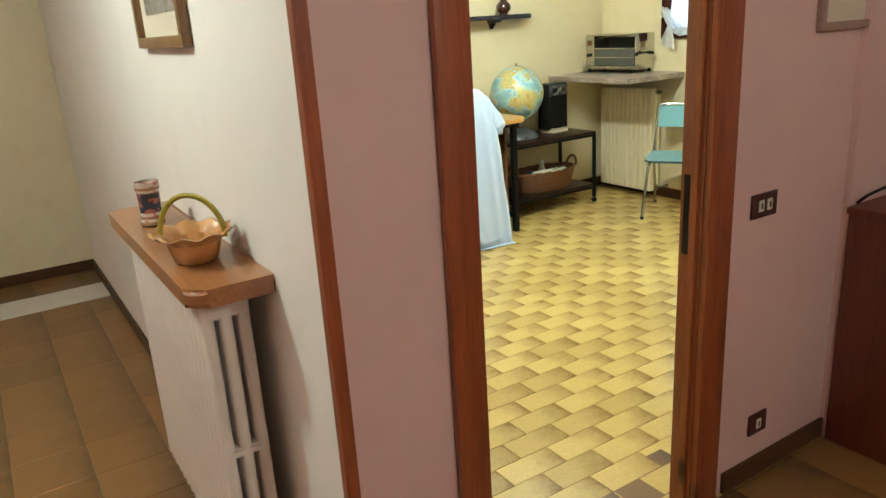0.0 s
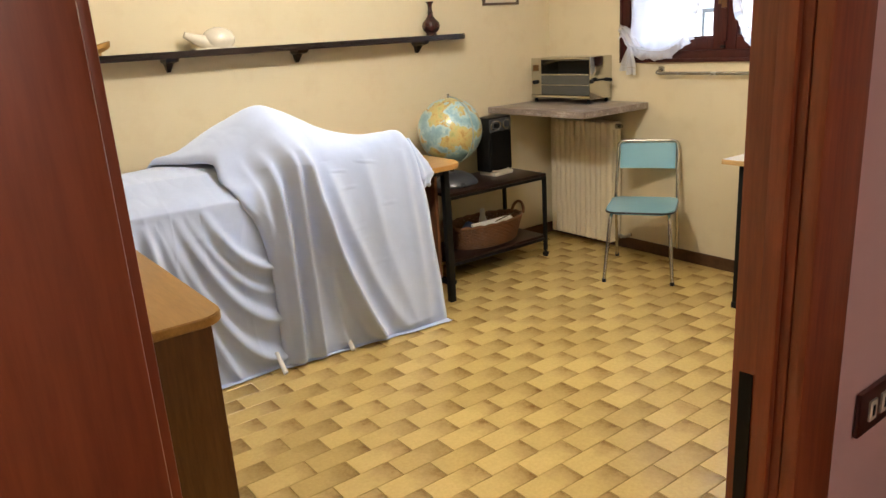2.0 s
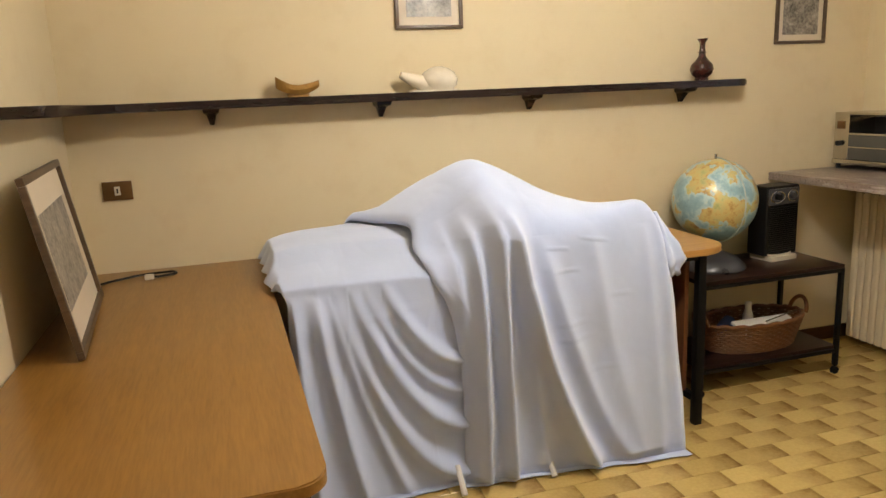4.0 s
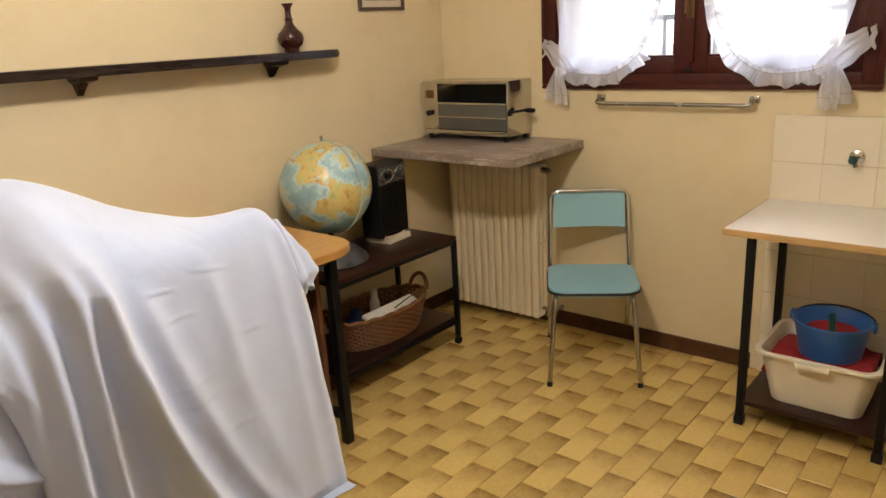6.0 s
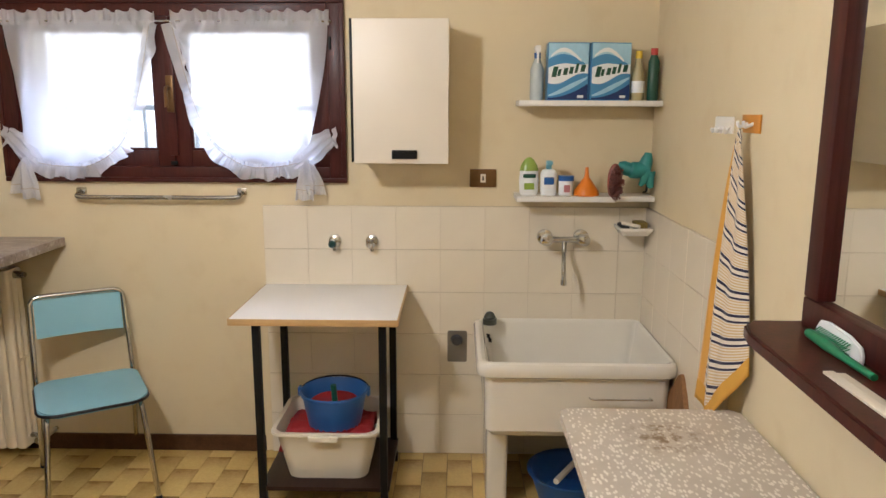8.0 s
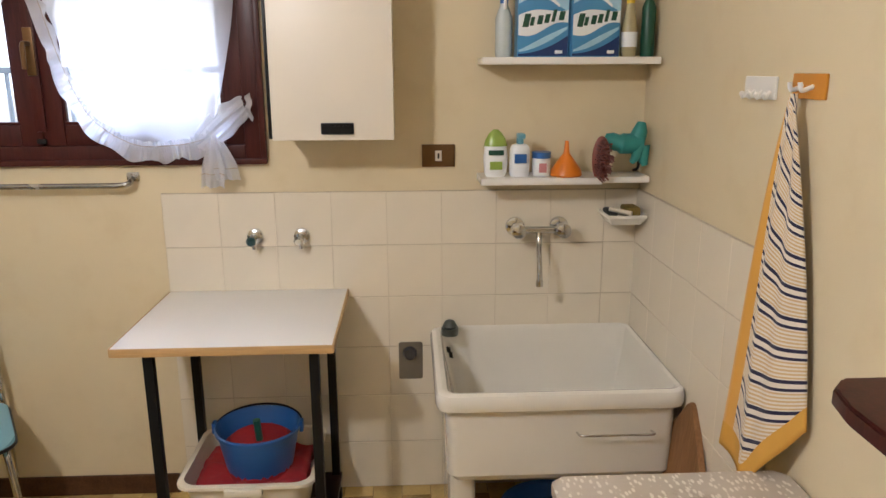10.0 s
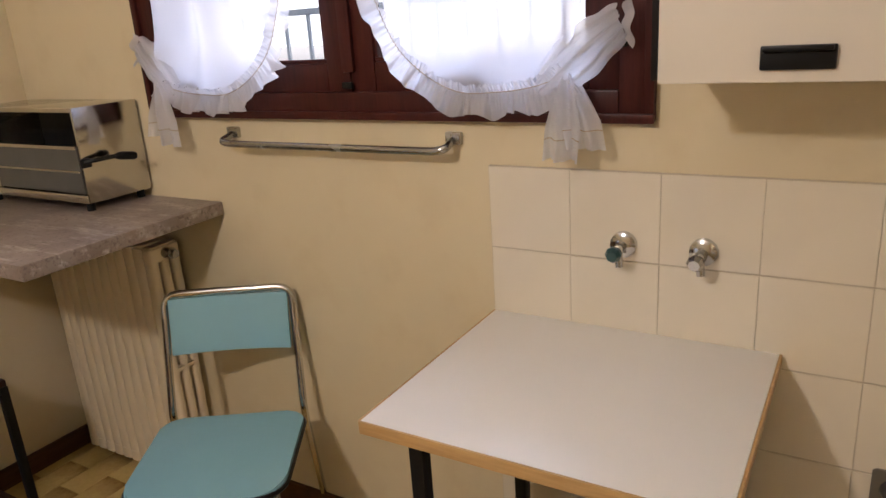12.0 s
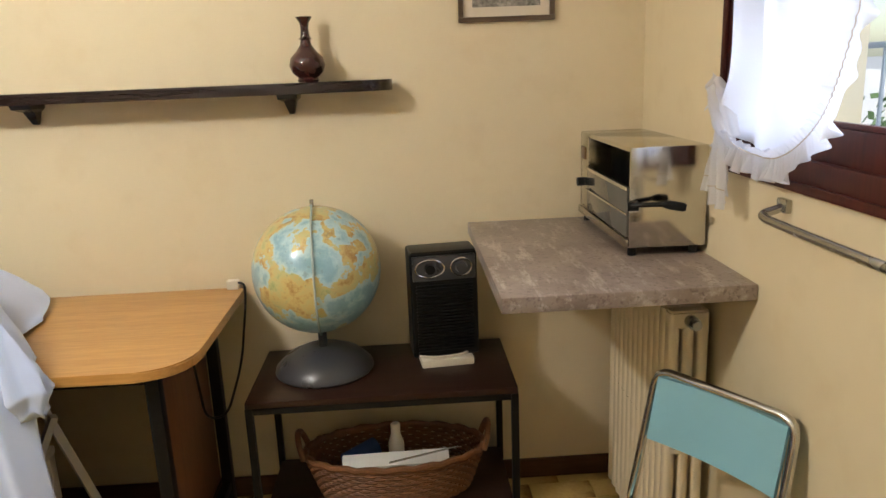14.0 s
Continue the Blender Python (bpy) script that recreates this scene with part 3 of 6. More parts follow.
# where the upper cloth's free edge lies, from the back over the top to the floor
LAP_V = [0, 1, 2, 3, 4, 5, 5.25, 5.75, 6.5, 7, 8]
LAP_X = [2.39, 2.44, 2.55, 2.615, 2.60, 2.625, 2.675, 2.715, 2.722, 2.715, 2.70]


def clamp(a):
    return max(0.0, min(1.0, a))


def section_at(sects, x):
    xs = [s[0] for s in sects]
    n = len(sects[0][1])
    return [smoothly(xs, [s[1][k][0] for s in sects], x) for k in range(n)], [smoothly(xs, [s[1][k][1] for s in sects], x) for k in range(n)]


def on_section(py, pz, v, taut):
    """A point of a section, v steps from its back; taut cloth runs straight between the edges."""
    n = len(py)
    y, z = smoothly(range(n), py, v), smoothly(range(n), pz, v)
    k = min(n - 2, int(v))
    y += (py[k] + (py[k + 1] - py[k]) * (v - k) - y) * taut
    z += (pz[k] + (pz[k + 1] - pz[k]) * (v - k) - z) * taut
    return y, max(z, 0.006)


def fold_at(folds, x, z):
    f = 0.0
    for x_a, x_b, bend, z_a, amp, wide in folds:
        if z < z_a:
            q = (z_a - z) / z_a
            d = (x - (x_a + (x_b - x_a) * q + bend * q * (1 - q))) / wide
            f += amp * min(1, q * 8) ** 0.8 * math.exp(-abs(d) ** 1.6)
    return f


def wrinkle(x, y, z):
    return 0.0022 * noise.noise(Vector((x * 9, y * 9, z * 9))) + 0.0016 * abs(noise.noise(Vector((x * 14 + z * 7, y * 6, z * 10 - x * 5)))) ** 0.6


def settle(y, z):
    """Keep the cloth on the desk's top and in front of its edge."""
    if 4.772 < y < 5.48:
        z = max(z, 0.808)
    elif z < 0.80:
        y = min(y, 4.768)
    return y, max(0.006, z)


def box_cover():
    rows = []
    NX, NV = 190, 300
    for i in range(NX + 1):
        x = 2.07 + 0.79 * i / NX
        py, pz = section_at(BOX_SECT, x)
        row = []
        for j in range(NV + 1):
            v = 8 * j / NV
            y, z = on_section(py, pz, v, 0.85)
            f = 0.006 * pleat(41 * x + 5 * noise.noise(Vector((x * 3, z * 1.5, 3)))) + fold_at(BOX_FOLDS, x, z)
            if z < 0.80:
                for x_a, x_b, z_e, amp, wide in SWAGS:
                    if x_a < x < x_b + 0.08:
                        t = min(1.0, (x - x_a) / (x_b - x_a))
                        span = (0.80 - z_e) / (x_b - x_a)
                        d = (z - z_e - (0.80 - z_e) * (1 - t) ** 2) / math.sqrt(1 + (2 * span * (1 - t)) ** 2) / wide
                        f += amp * clamp(t * 4) * math.exp(-abs(d) ** (1.4 if d < 0 else 1.8))
            f += sum(0.006 * math.exp(-((z - zc - slope * (x - xc)) / 0.006) ** 2) * clamp(1.6 * (1 - abs(x - xc) / long)) for xc, zc, long, slope in BOX_CREASES)
            y -= f * clamp((v - 4.3) * 2) * clamp(z / 0.05)
            w = wrinkle(x, y, z)
            low = clamp((0.90 - z) / 0.12) if y < 4.83 else 0.0
            xx = max(x, 2.07 + 0.042 * low + (x - 2.07) * 0.3 * low)
            # the end bunches a little on the cabinet beside
            if x < 2.12 and v < 4.6:
                xx -= 0.02 * clamp((0.90 - z) / 0.06) * (0.5 + 0.5 * math.sin(y * 45))
            y, z = settle(y - w * clamp((v - 4.5) * 2), z + w * clamp((5 - v) * 2))
            row.append((xx, y, z))
        rows.append(row)
    return grid(B(), rows)


def hump_cover():
    rows = []
    NX, NV = 230, 400
    for j in range(NV + 1):
        v = 8 * j / NV
        x_l = smoothly(LAP_V, LAP_X, v)
        row = []
        for i in range(NX + 1):
            x = x_l + (3.56 - x_l) * i / NX
            d = x - x_l
            q = (x - 2.38) / 0.002
            (ya, za), (yb, zb) = SECTIONS[int(q)], SECTIONS[int(q) + 1]
            py, pz = [a + (b - a) * (q % 1) for a, b in zip(ya, yb)], [a + (b - a) * (q % 1) for a, b in zip(za, zb)]
            y, z = on_section(py, pz, v, 0.45 * clamp((2.74 - x) / 0.15))
            front = clamp((v - 3.6) * 1.4)
            fall = clamp((0.98 - z) / 0.75) * clamp((v - 3.4) * 2)
            f = fold_at(HUMP_FOLDS, x, z) * clamp(d / 0.05)
            f += 0.008 * math.sin(17 * x - 3.0 * z + 1.2 * math.sin(5 * z)) * fall * clamp((x - 2.95) * 5)
            for xc, zc, long, slope in CREASES:
                e = z - zc - slope * (x - xc)
                if abs(e) < 0.03:
                    f += (0.0035 * math.exp(-(e / 0.006) ** 2) - 0.0015 * math.exp(-((e + 0.012) / 0.009) ** 2)) * clamp(1.6 * (1 - abs(x - xc) / long))
            # rolled free edge over the other cloth
            lip = 0.024 * (1 - math.exp(-d / 0.010)) * math.exp(-d / 0.12) - 0.012 * math.exp(-d / 0.006)
            y -= (f * clamp((v - 3.5) * 2) + lip * front) * clamp(z / 0.05)
            z += lip * (1 - front)
            w = wrinkle(x, y, z)
            xx = x + 0.07 * fall * max(0, (x - 3.3) / 0.26) - 0.17 * clamp((y - 4.80) / 0.25) * clamp((x - 3.28) / 0.28)
            y, z = settle(y - w * fall, z + w * (1 - fall))
            row.append((xx, y, z))
        rows.append(row)
    return grid(B(), rows)


SECTIONS = [section_at(SECT, 2.38 + 0.002 * i) for i in range(592)]
sheet = thing("dust_sheet", (2.8, 4.9, 0), "pale blue cotton sheet draped to the floor over desk and chair", "sheet")
for name, mesh in (("hump_cover", hump_cover()), ("box_cover", box_cover())):
    piece = part(name, mesh, M_SHEET, sheet, "", 180)
    sol = piece.modifiers.new("thickness", "SOLIDIFY")
    sol.thickness, sol.offset = 0.003, 1

# white wooden chair under the sheet
hid = thing("covered_chair", (3.18, 4.85, 0), "white painted wooden chair standing under the sheet", "chair")
M_WPAINT = mat("white_wood_paint", (0.74, 0.73, 0.72), 0.45)
part("seat", box(B(), 2.97, 3.40, 4.74, 5.12, 0.42, 0.445, 0.006), M_WPAINT, hid)
for x, y, h in ((2.99, 4.745, 0.95), (3.38, 4.745, 0.95), (2.99, 5.10, 0.42), (3.38, 5.10, 0.42)):
    part("leg", box(B(), x - 0.017, x + 0.017, y - 0.017, y + 0.017, 0, h, 0.004), M_WPAINT, hid)
part("backrest", box(B(), 3.007, 3.363, 4.742, 4.76, 0.80, 0.95, 0.005), M_WPAINT, hid)
for x, y in ((2.68, 4.655), (3.045, 4.66)):
    bm = tube(B(), [(x, y + 0.07, 0.09), (x, y, 0.025), (x, y - 0.012, 0.012)], [0.011, 0.012, 0.012], 10)
    part("foot", bm, M_WPAINT, hid)
part("brace", tube(B(), [(3.38, 5.05, 0.72), (3.63, 5.05, 0.012)], 0.016, 4), M_WPAINT, hid)
part("brace", tube(B(), [(3.46, 5.03, 0.58), (3.19, 5.03, 0.012)], 0.014, 4), M_WPAINT, hid)
part("stretcher", box(B(), 3.37, 3.388, 4.762, 5.083, 0.20, 0.225, 0.004), M_WPAINT, hid)

# cart
cart = thing("trolley", (4.40, 5.27, 0), "two-tier dark brown trolley with black steel legs on castors", "trolley")
part("top", box(B(), 3.99, 4.80, 5.06, 5.475, 0.548, 0.568, 0.004), M_CART, cart)
part("shelf", box(B(), 4.0, 4.79, 5.07, 5.465, 0.135, 0.152, 0.003), M_CART, cart)
for x in (4.0, 4.79):
    for y in (5.07, 5.465):
        leg = part("leg", box(B(), x - 0.011, x + 0.011, y - 0.011, y + 0.011, 0.045, 0.548, 0.002), M_BLACK, cart)
        bm = B()
        tube(bm, [(x, y - 0.009, 0.02), (x, y + 0.009, 0.02)], 0.02, 14)
        tube(bm, [(x, y, 0.03), (x, y, 0.05)], 0.007, 8)
        part("castor", bm, M_BLACKPL, leg)
for y in (5.07, 5.465):
    part("rail", box(B(), 4.011, 4.779, y - 0.009, y + 0.009, 0.115, 0.134, 0.002), M_BLACK, cart)
    part("rail", box(B(), 4.011, 4.779, y - 0.009, y + 0.009, 0.528, 0.547, 0.002), M_BLACK, cart)

# marble slab and radiators
solo("marble_worktop", box(B(), 4.70, 5.298, 4.64, 5.498, 0.947, 0.986, 0.004), M_MARBLE, "thick grey-pink marble slab fixed in the corner", "worktop")


def radiator(name, x0, x1, y0, n, z0, z1, material, label, side):
    """Column radiator: n sections along +y from y0, 46 mm each; ribs face the room."""
    th = thing(name, ((x0 + x1) / 2, y0 + n * 0.023, z0), label, "radiator")
    w = 0.046
    for i in range(n):
        y = y0 + w * (i + 0.5)
        bm = B()
        cols = 3
        for c in range(cols):
            xc = x0 + 0.016 + (x1 - x0 - 0.032) * c / (cols - 1)
            prof = rrect(xc - 0.015, xc + 0.015, y - w * 0.46, y + w * 0.46, 0.012, 3)
            prism(bm, prof, z0 + 0.03, z1 - 0.03)
        for za, zb in ((z0, z0 + 0.05), ((z0 + z1) / 2 - 0.012, (z0 + z1) / 2 + 0.012), (z1 - 0.05, z1)):
            prism(bm, rrect(x0, x1, y - w * 0.47, y + w * 0.47, 0.014, 3), za, zb, 0.006, 2)
        part("section", bm, material, th)
    return th


rad = radiator("radiator", 5.165, 5.275, 4.83, 12, 0.055, 0.86, M_RAD, "cream enamelled column radiator under the marble slab", 1)
bm = B()
tube(bm, [(5.22, 4.80, 0.835), (5.22, 4.835, 0.835)], 0.017, 12)
tube(bm, [(5.22, 4.785, 0.835), (5.22, 4.80, 0.835)], 0.012, 12)
part("valve", bm, M_STEEL, rad, "grey metal bleed valve")
bm = B()
tube(bm, rounded([(5.22, 4.835, 0.10), (5.22, 4.76, 0.10), (5.29, 4.76, 0.10)], 0.02), 0.011, 10)
tube(bm, [(5.22, 4.79, 0.10), (5.16, 4.77, 0.10)], 0.016, 10)
part("valve", bm, M_STEEL, rad, "grey metal pipe valve")

# chair
chair = thing("kitchen_chair", (4.98, 4.43, 0), "turquoise laminate kitchen chair with chrome tube frame", "chair")
cm = Matrix.Translation((4.985, 4.425, 0)) @ Matrix.Rotation(radians(-148 - 90), 4, "Z")


def chair_part(name, bm, material, parent=chair):
    return part(name, turned(bm, cm), material, parent)


# local: front is +y, width along x
SW, SD = 0.39, 0.37
bm = prism(B(), rrect(-SW / 2, SW / 2, -0.13, 0.24, (0.05, 0.05, 0.07, 0.07)), 0.418, 0.434, 0.004)
for v in bm.verts:
    v.co.z -= 0.012 * max(0, (v.co.y - 0.15) / 0.09) ** 2
seat = chair_part("seat", bm, M_TURQ)
bm = tube(B(), [(x, y, 0.417) for x, y in rrect(-SW / 2 - 0.001, SW / 2 + 0.001, -0.131, 0.241, (0.05, 0.05, 0.07, 0.07))], 0.006, 6, True)
chair_part("edge_trim", bm, M_BLACKPL)
for s in (-1, 1):
    chair_part("leg", tube(B(), rounded([(s * 0.15, 0.10, 0.405), (s * 0.165, 0.20, 0.40), (s * 0.195, 0.27, 0.0)], 0.04), 0.011, 12), M_CHROME)
chair_part("back_frame", tube(B(), rounded([(-0.19, -0.27, 0.0), (-0.185, -0.15, 0.42), (-0.178, -0.235, 0.765), (0.178, -0.235, 0.765), (0.185, -0.15, 0.42), (0.19, -0.27, 0.0)], 0.045, 6), 0.0105, 12), M_CHROME)
bm = B()
rows = []
for i in range(13):
    u = -1 + i / 6
    rows.append([(0.165 * u, -0.226 + 0.03 * (1 - u * u) * -0.5 + 0.04 * (0.752 - z) / 0.15 * 0.9 + dy, z) for z, dy in ((0.752, 0.006), (0.60, 0.006), (0.60, -0.006), (0.752, -0.006))])
chair_part("backrest", rings(B(), rows), M_TURQ)
for s in (-1, 1):
    chair_part("seat_rail", tube(B(), [(s * 0.15, -0.12, 0.406), (s * 0.15, 0.12, 0.406)], 0.009, 10), M_CHROME)
    for y, z in ((0.27, 0), (-0.27, 0)):
        chair_part("foot_cap", tube(B(), [(s * (0.195 if y > 0 else 0.19), y, 0.0), (s * (0.194 if y > 0 else 0.1895), y * 0.99, 0.02)], 0.0125, 12), M_BLACKPL)

# white table
tab = thing("small_table", (5.02, 3.45, 0), "small white laminate table on black square legs", "table")
M_EDGE = wood("pale_plywood_edge", (0.45, 0.27, 0.10), (0.58, 0.38, 0.17), "y", 0.5)
part("tabletop", box(B(), 4.75, 5.287, 3.152, 3.765, 0.763, 0.787, 0.002), M_LAMIN, tab)
part("edging", box(B(), 4.745, 4.7495, 3.150, 3.767, 0.762, 0.7865, 0.001), M_EDGE, tab)
part("edging", box(B(), 4.7497, 5.287, 3.1465, 3.1517, 0.762, 0.7865, 0.001), M_EDGE, tab)
part("edging", box(B(), 4.7497, 5.287, 3.7653, 3.77, 0.762, 0.7865, 0.001), M_EDGE, tab)
for x in (4.80, 5.22):
    for y in (3.21, 3.68):
        leg = part("leg", box(B(), x - 0.014, x + 0.014, y - 0.014, y + 0.014, 0.012, 0.762, 0.002), M_BLACK, tab)
        part("foot_cap", box(B(), x - 0.018, x + 0.018, y - 0.018, y + 0.018, 0, 0.035, 0.004), M_BLACKPL, leg)
part("shelf", box(B(), 4.79, 5.23, 3.19, 3.69, 0.085, 0.103, 0.003), M_CART, tab)

# patterned table
def speckle():
    m, n, l, p = nodes_of("leaf_print_laminate")
    v = coords(n, l)
    col = mixc(n, l, ramp(n, l, noise_node(n, l, v, 8, 4), [(0.35, (0, 0, 0)), (0.65, (1, 1, 1))]), (0.50, 0.44, 0.37), (0.57, 0.51, 0.44))
    # small pale leaves lying three ways
    for turn, shift in ((25, 0.0), (80, 3.7), (145, 9.1)):
        lm = n.new("ShaderNodeMapping")
        lm.inputs["Rotation"].default_value = (0, 0, radians(turn))
        lm.inputs["Location"].default_value = (shift, shift * 0.6, 0)
        lm.inputs["Scale"].default_value = (1.0, 2.1, 1.0)
        l.new(v, lm.inputs["Vector"])
        vo = n.new("ShaderNodeTexVoronoi")
        vo.inputs["Scale"].default_value, vo.inputs["Randomness"].default_value = 34, 0.95
        l.new(lm.outputs[0], vo.inputs["Vector"])
        leaf = ramp(n, l, vo.outputs["Distance"], [(0.20, (1, 1, 1)), (0.30, (0, 0, 0))])
        col = mixc(n, l, leaf, col, (0.82, 0.77, 0.69))
    mp = n.new("ShaderNodeMapping")
    mp.inputs["Location"].default_value = (-2.32, 0.0, 0)
    mp.inputs["Scale"].default_value = (8.0, 8.0, 0)
    l.new(n.new("ShaderNodeTexCoord").outputs["Object"], mp.inputs["Vector"])
    gr = n.new("ShaderNodeTexGradient")
    gr.gradient_type = "SPHERICAL"
    l.new(mp.outputs[0], gr.inputs["Vector"])
    st = n.new("ShaderNodeMath")
    st.operation = "MULTIPLY"
    st.use_clamp = True
    l.new(gr.outputs["Fac"], st.inputs[0])
    l.new(ramp(n, l, noise_node(n, l, v, 30, 6, 0.7), [(0.46, (0, 0, 0)), (0.62, (1.7, 1.7, 1.7))]), st.inputs[1])
    l.new(mixc(n, l, st.outputs[0], col, (0.20, 0.12, 0.05)), p.inputs["Base Color"])
    p.inputs["Roughness"].default_value = 0.35
    return m


M_LEAF = speckle()
pt = thing("patterned_table", (3.72, 2.39, 0), "table with beige leaf-print laminate top and a brown stain", "table")
part("tabletop", prism(B(), rrect(3.25, 4.185, 2.135, 2.642, 0.025), 0.675, 0.70, 0.006), M_LEAF, pt)
for x in (3.36, 4.06):
    for y in (2.18, 2.54):
        part("leg", tube(B(), [(x, y, 0), (x, y, 0.675)], 0.014, 12), M_CHROME, pt)
part("apron", box(B(), 3.34, 4.08, 2.16, 2.56, 0.63, 0.675, 0.003), M_BROWN, pt)

# sink
sink = thing("laundry_sink", (5.0, 2.49, 0), "deep white ceramic laundry sink on a ceramic leg", "sink")
ox0, ox1, oy0, oy1 = 4.70, 5.288, 2.137, 2.862
loops = [
    [(x, y, z) for x, y in rrect(ox0 + k, ox1 - k * 0.3, oy0 + k * 0.6, oy1 - k, max(0.012, 0.045 - k * 0.4), 5)]
    for k, z in ((0.055, 0.345), (0.035, 0.37), (0.03, 0.575), (0.004, 0.59), (0.0, 0.602), (0.0, 0.625), (0.006, 0.637), (0.02, 0.642), (0.034, 0.637), (0.042, 0.622), (0.048, 0.56), (0.085, 0.40), (0.10, 0.385))
]
part("basin", rings(B(), loops), M_CERAM, sink)
for y0, y1 in ((2.735, 2.815), (2.17, 2.25)):
    part("leg", prism(B(), rrect(4.83, 5.26, y0, y1, 0.018, 4), 0, 0.346, 0.003), M_CERAM, sink)
bm = B()
tube(bm, [(5.20, 2.795, 0.641), (5.20, 2.795, 0.665)], 0.03, 18)
lathe(bm, [(0.022, 0.665), (0.026, 0.672), (0.016, 0.69), (0.008, 0.694)], (5.20, 2.795, 0), 14)
part("plug_knob", bm, mat("dull_dark_metal", (0.10, 0.11, 0.10), 0.3, 0.7, 0.2, 20, 90, 0.05), sink, "dark metal overflow knob")
for i in range(6):
    bm = B()
    y, z = 2.80 - 0.0, 0.0
    tube(bm, [(5.17 - 0.018 * (i % 3) - 0.006 * (i // 3), 2.8085 - 0.007 * (i // 3), 0.605 - 0.016 * (i // 3)), (5.17 - 0.018 * (i % 3) - 0.006 * (i // 3), 2.7955 - 0.007 * (i // 3), 0.600 - 0.016 * (i // 3))], 0.0035, 8)
    part("overflow_hole", bm, M_BLACKPL, sink)

# wall cabinet
wc = thing("wall_cabinet", (5.16, 3.157, 1.33), "ivory laminate wall cabinet with a dark recessed handle", "cabinet")
part("body", box(B(), 5.05, 5.297, 2.974, 3.335, 1.332, 1.866, 0.003), M_CABWHITE, wc)
dd = part("door", box(B(), 5.03, 5.049, 2.972, 3.335, 1.33, 1.868, 0.003), M_CABWHITE, wc)
part("side_strip", box(B(), 5.03, 5.049, 3.336, 3.345, 1.335, 1.868, 0.001), M_BLACKPL, wc)
bm = B()
box(bm, 5.022, 5.0295, 3.091, 3.189, 1.348, 1.382, 0.003)
box(bm, 5.012, 5.022, 3.095, 3.185, 1.374, 1.382, 0.002)
part("handle", bm, M_BLACKPL, dd, "black plastic recessed handle")

# wall shelves above the sink
for z, y0, x0 in ((1.55, 2.135, 5.13), (1.17, 2.30, 5.14)):
    sh = solo("wall_shelf", box(B(), x0, 5.297, y0, 2.697, z, z + 0.022, 0.003), M_WHITEPL, "narrow white shelf on the wall above the sink", "shelf", "white shelves above the sink")
solo("wall_shelf", box(B(), 5.17, 5.297, 2.135, 2.299, 1.17, 1.19, 0.003), M_WHITEPL, "short white shelf on the wall above the sink", "shelf", "white shelves above the sink")

# long dark shelf: along the shelf wall, turning onto the left wall
out = [(1.373, 5.497), (1.373, 4.55), (1.50, 4.52), (1.535, 4.60), (1.53, 5.15), (1.60, 5.27), (1.75, 5.31), (1.95, 5.305), (2.2, 5.345), (4.38, 5.345), (4.44, 5.37), (4.468, 5.44), (4.47, 5.497)]
ls = thing("long_shelf", (3.0, 5.42, 1.39), "long near-black wooden wall shelf on small brackets", "shelf")
part("board", prism(B(), [tuple(q)[:2] for q in rounded([(x, y, 0) for x, y in out], 0.03, 4, True)], 1.44, 1.473, 0.006, 3), M_DKWOOD, ls)
for x in (1.925, 2.629, 3.33, 4.141):
    bm = B()
    rows = [[(x - w, 5.497, z), (x + w, 5.497, z), (x + w, 5.497 - d, z), (x - w, 5.497 - d, z)] for z, w, d in ((1.375, 0.008, 0.015), (1.395, 0.013, 0.03), (1.415, 0.018, 0.045), (1.425, 0.03, 0.09), (1.44, 0.032, 0.10))]
    part("bracket", rings(bm, rows), M_DKWOOD, ls)

# hall ledge and radiator, hall cabinet
solo("radiator_ledge", turned(prism(B(), rrect(1.045, 1.2345, 2.43, 3.42, (0.04, 0.004, 0.004, 0.04)), 0.89, 0.932, 0.010, 3), Matrix.Identity(4)), M_LEDGE, "varnished orange-brown wooden ledge above the hall radiator", "ledge")
radiator("hall_radiator", 1.075, 1.19, 2.49, 18, 0.10, 0.885, M_RADW, "white column radiator in the hall under a ledge", 1)
M_HALLCAB = wood("dark_red_cabinet_wood", (0.085, 0.018, 0.008), (0.15, 0.036, 0.014), "z", 0.35, 1.0, 0.2)
hc = thing("hall_cabinet", (3.3, 1.95, 0), "tall red-brown wooden cabinet in the hall", "cabinet")
part("body", box(B(), 2.965, 3.70, 1.88, 2.10, 0.0, 0.80, 0.004), M_HALLCAB, hc)
part("top", box(B(), 2.955, 3.71, 1.87, 2.103, 0.80, 0.822, 0.005), M_HALLCAB, hc)
part("door", box(B(), 3.0, 3.69, 1.865, 1.878, 0.05, 0.78, 0.003), M_HALLCAB, hc)
shell("threshold", box(B(), -0.9, 1.222, 5.49, 5.79, -0.006, 0.006, 0.003), mat("white_marble", (0.66, 0.60, 0.54), 0.35, 0, 0.06, 3, 40, 0.05), "white marble threshold across the hall floor", "threshold")

# ---- things in the room ----
def voro(name, c1, c2, scale, rough=0.6):
    m, n, l, p = nodes_of(name)
    vo = n.new("ShaderNodeTexVoronoi")
    vo.inputs["Scale"].default_value = scale
    l.new(coords(n, l), vo.inputs["Vector"])
    l.new(ramp(n, l, vo.outputs["Distance"], [(0.2, c1), (0.6, c2)]), p.inputs["Base Color"])
    p.inputs["Roughness"].default_value = rough
    return m


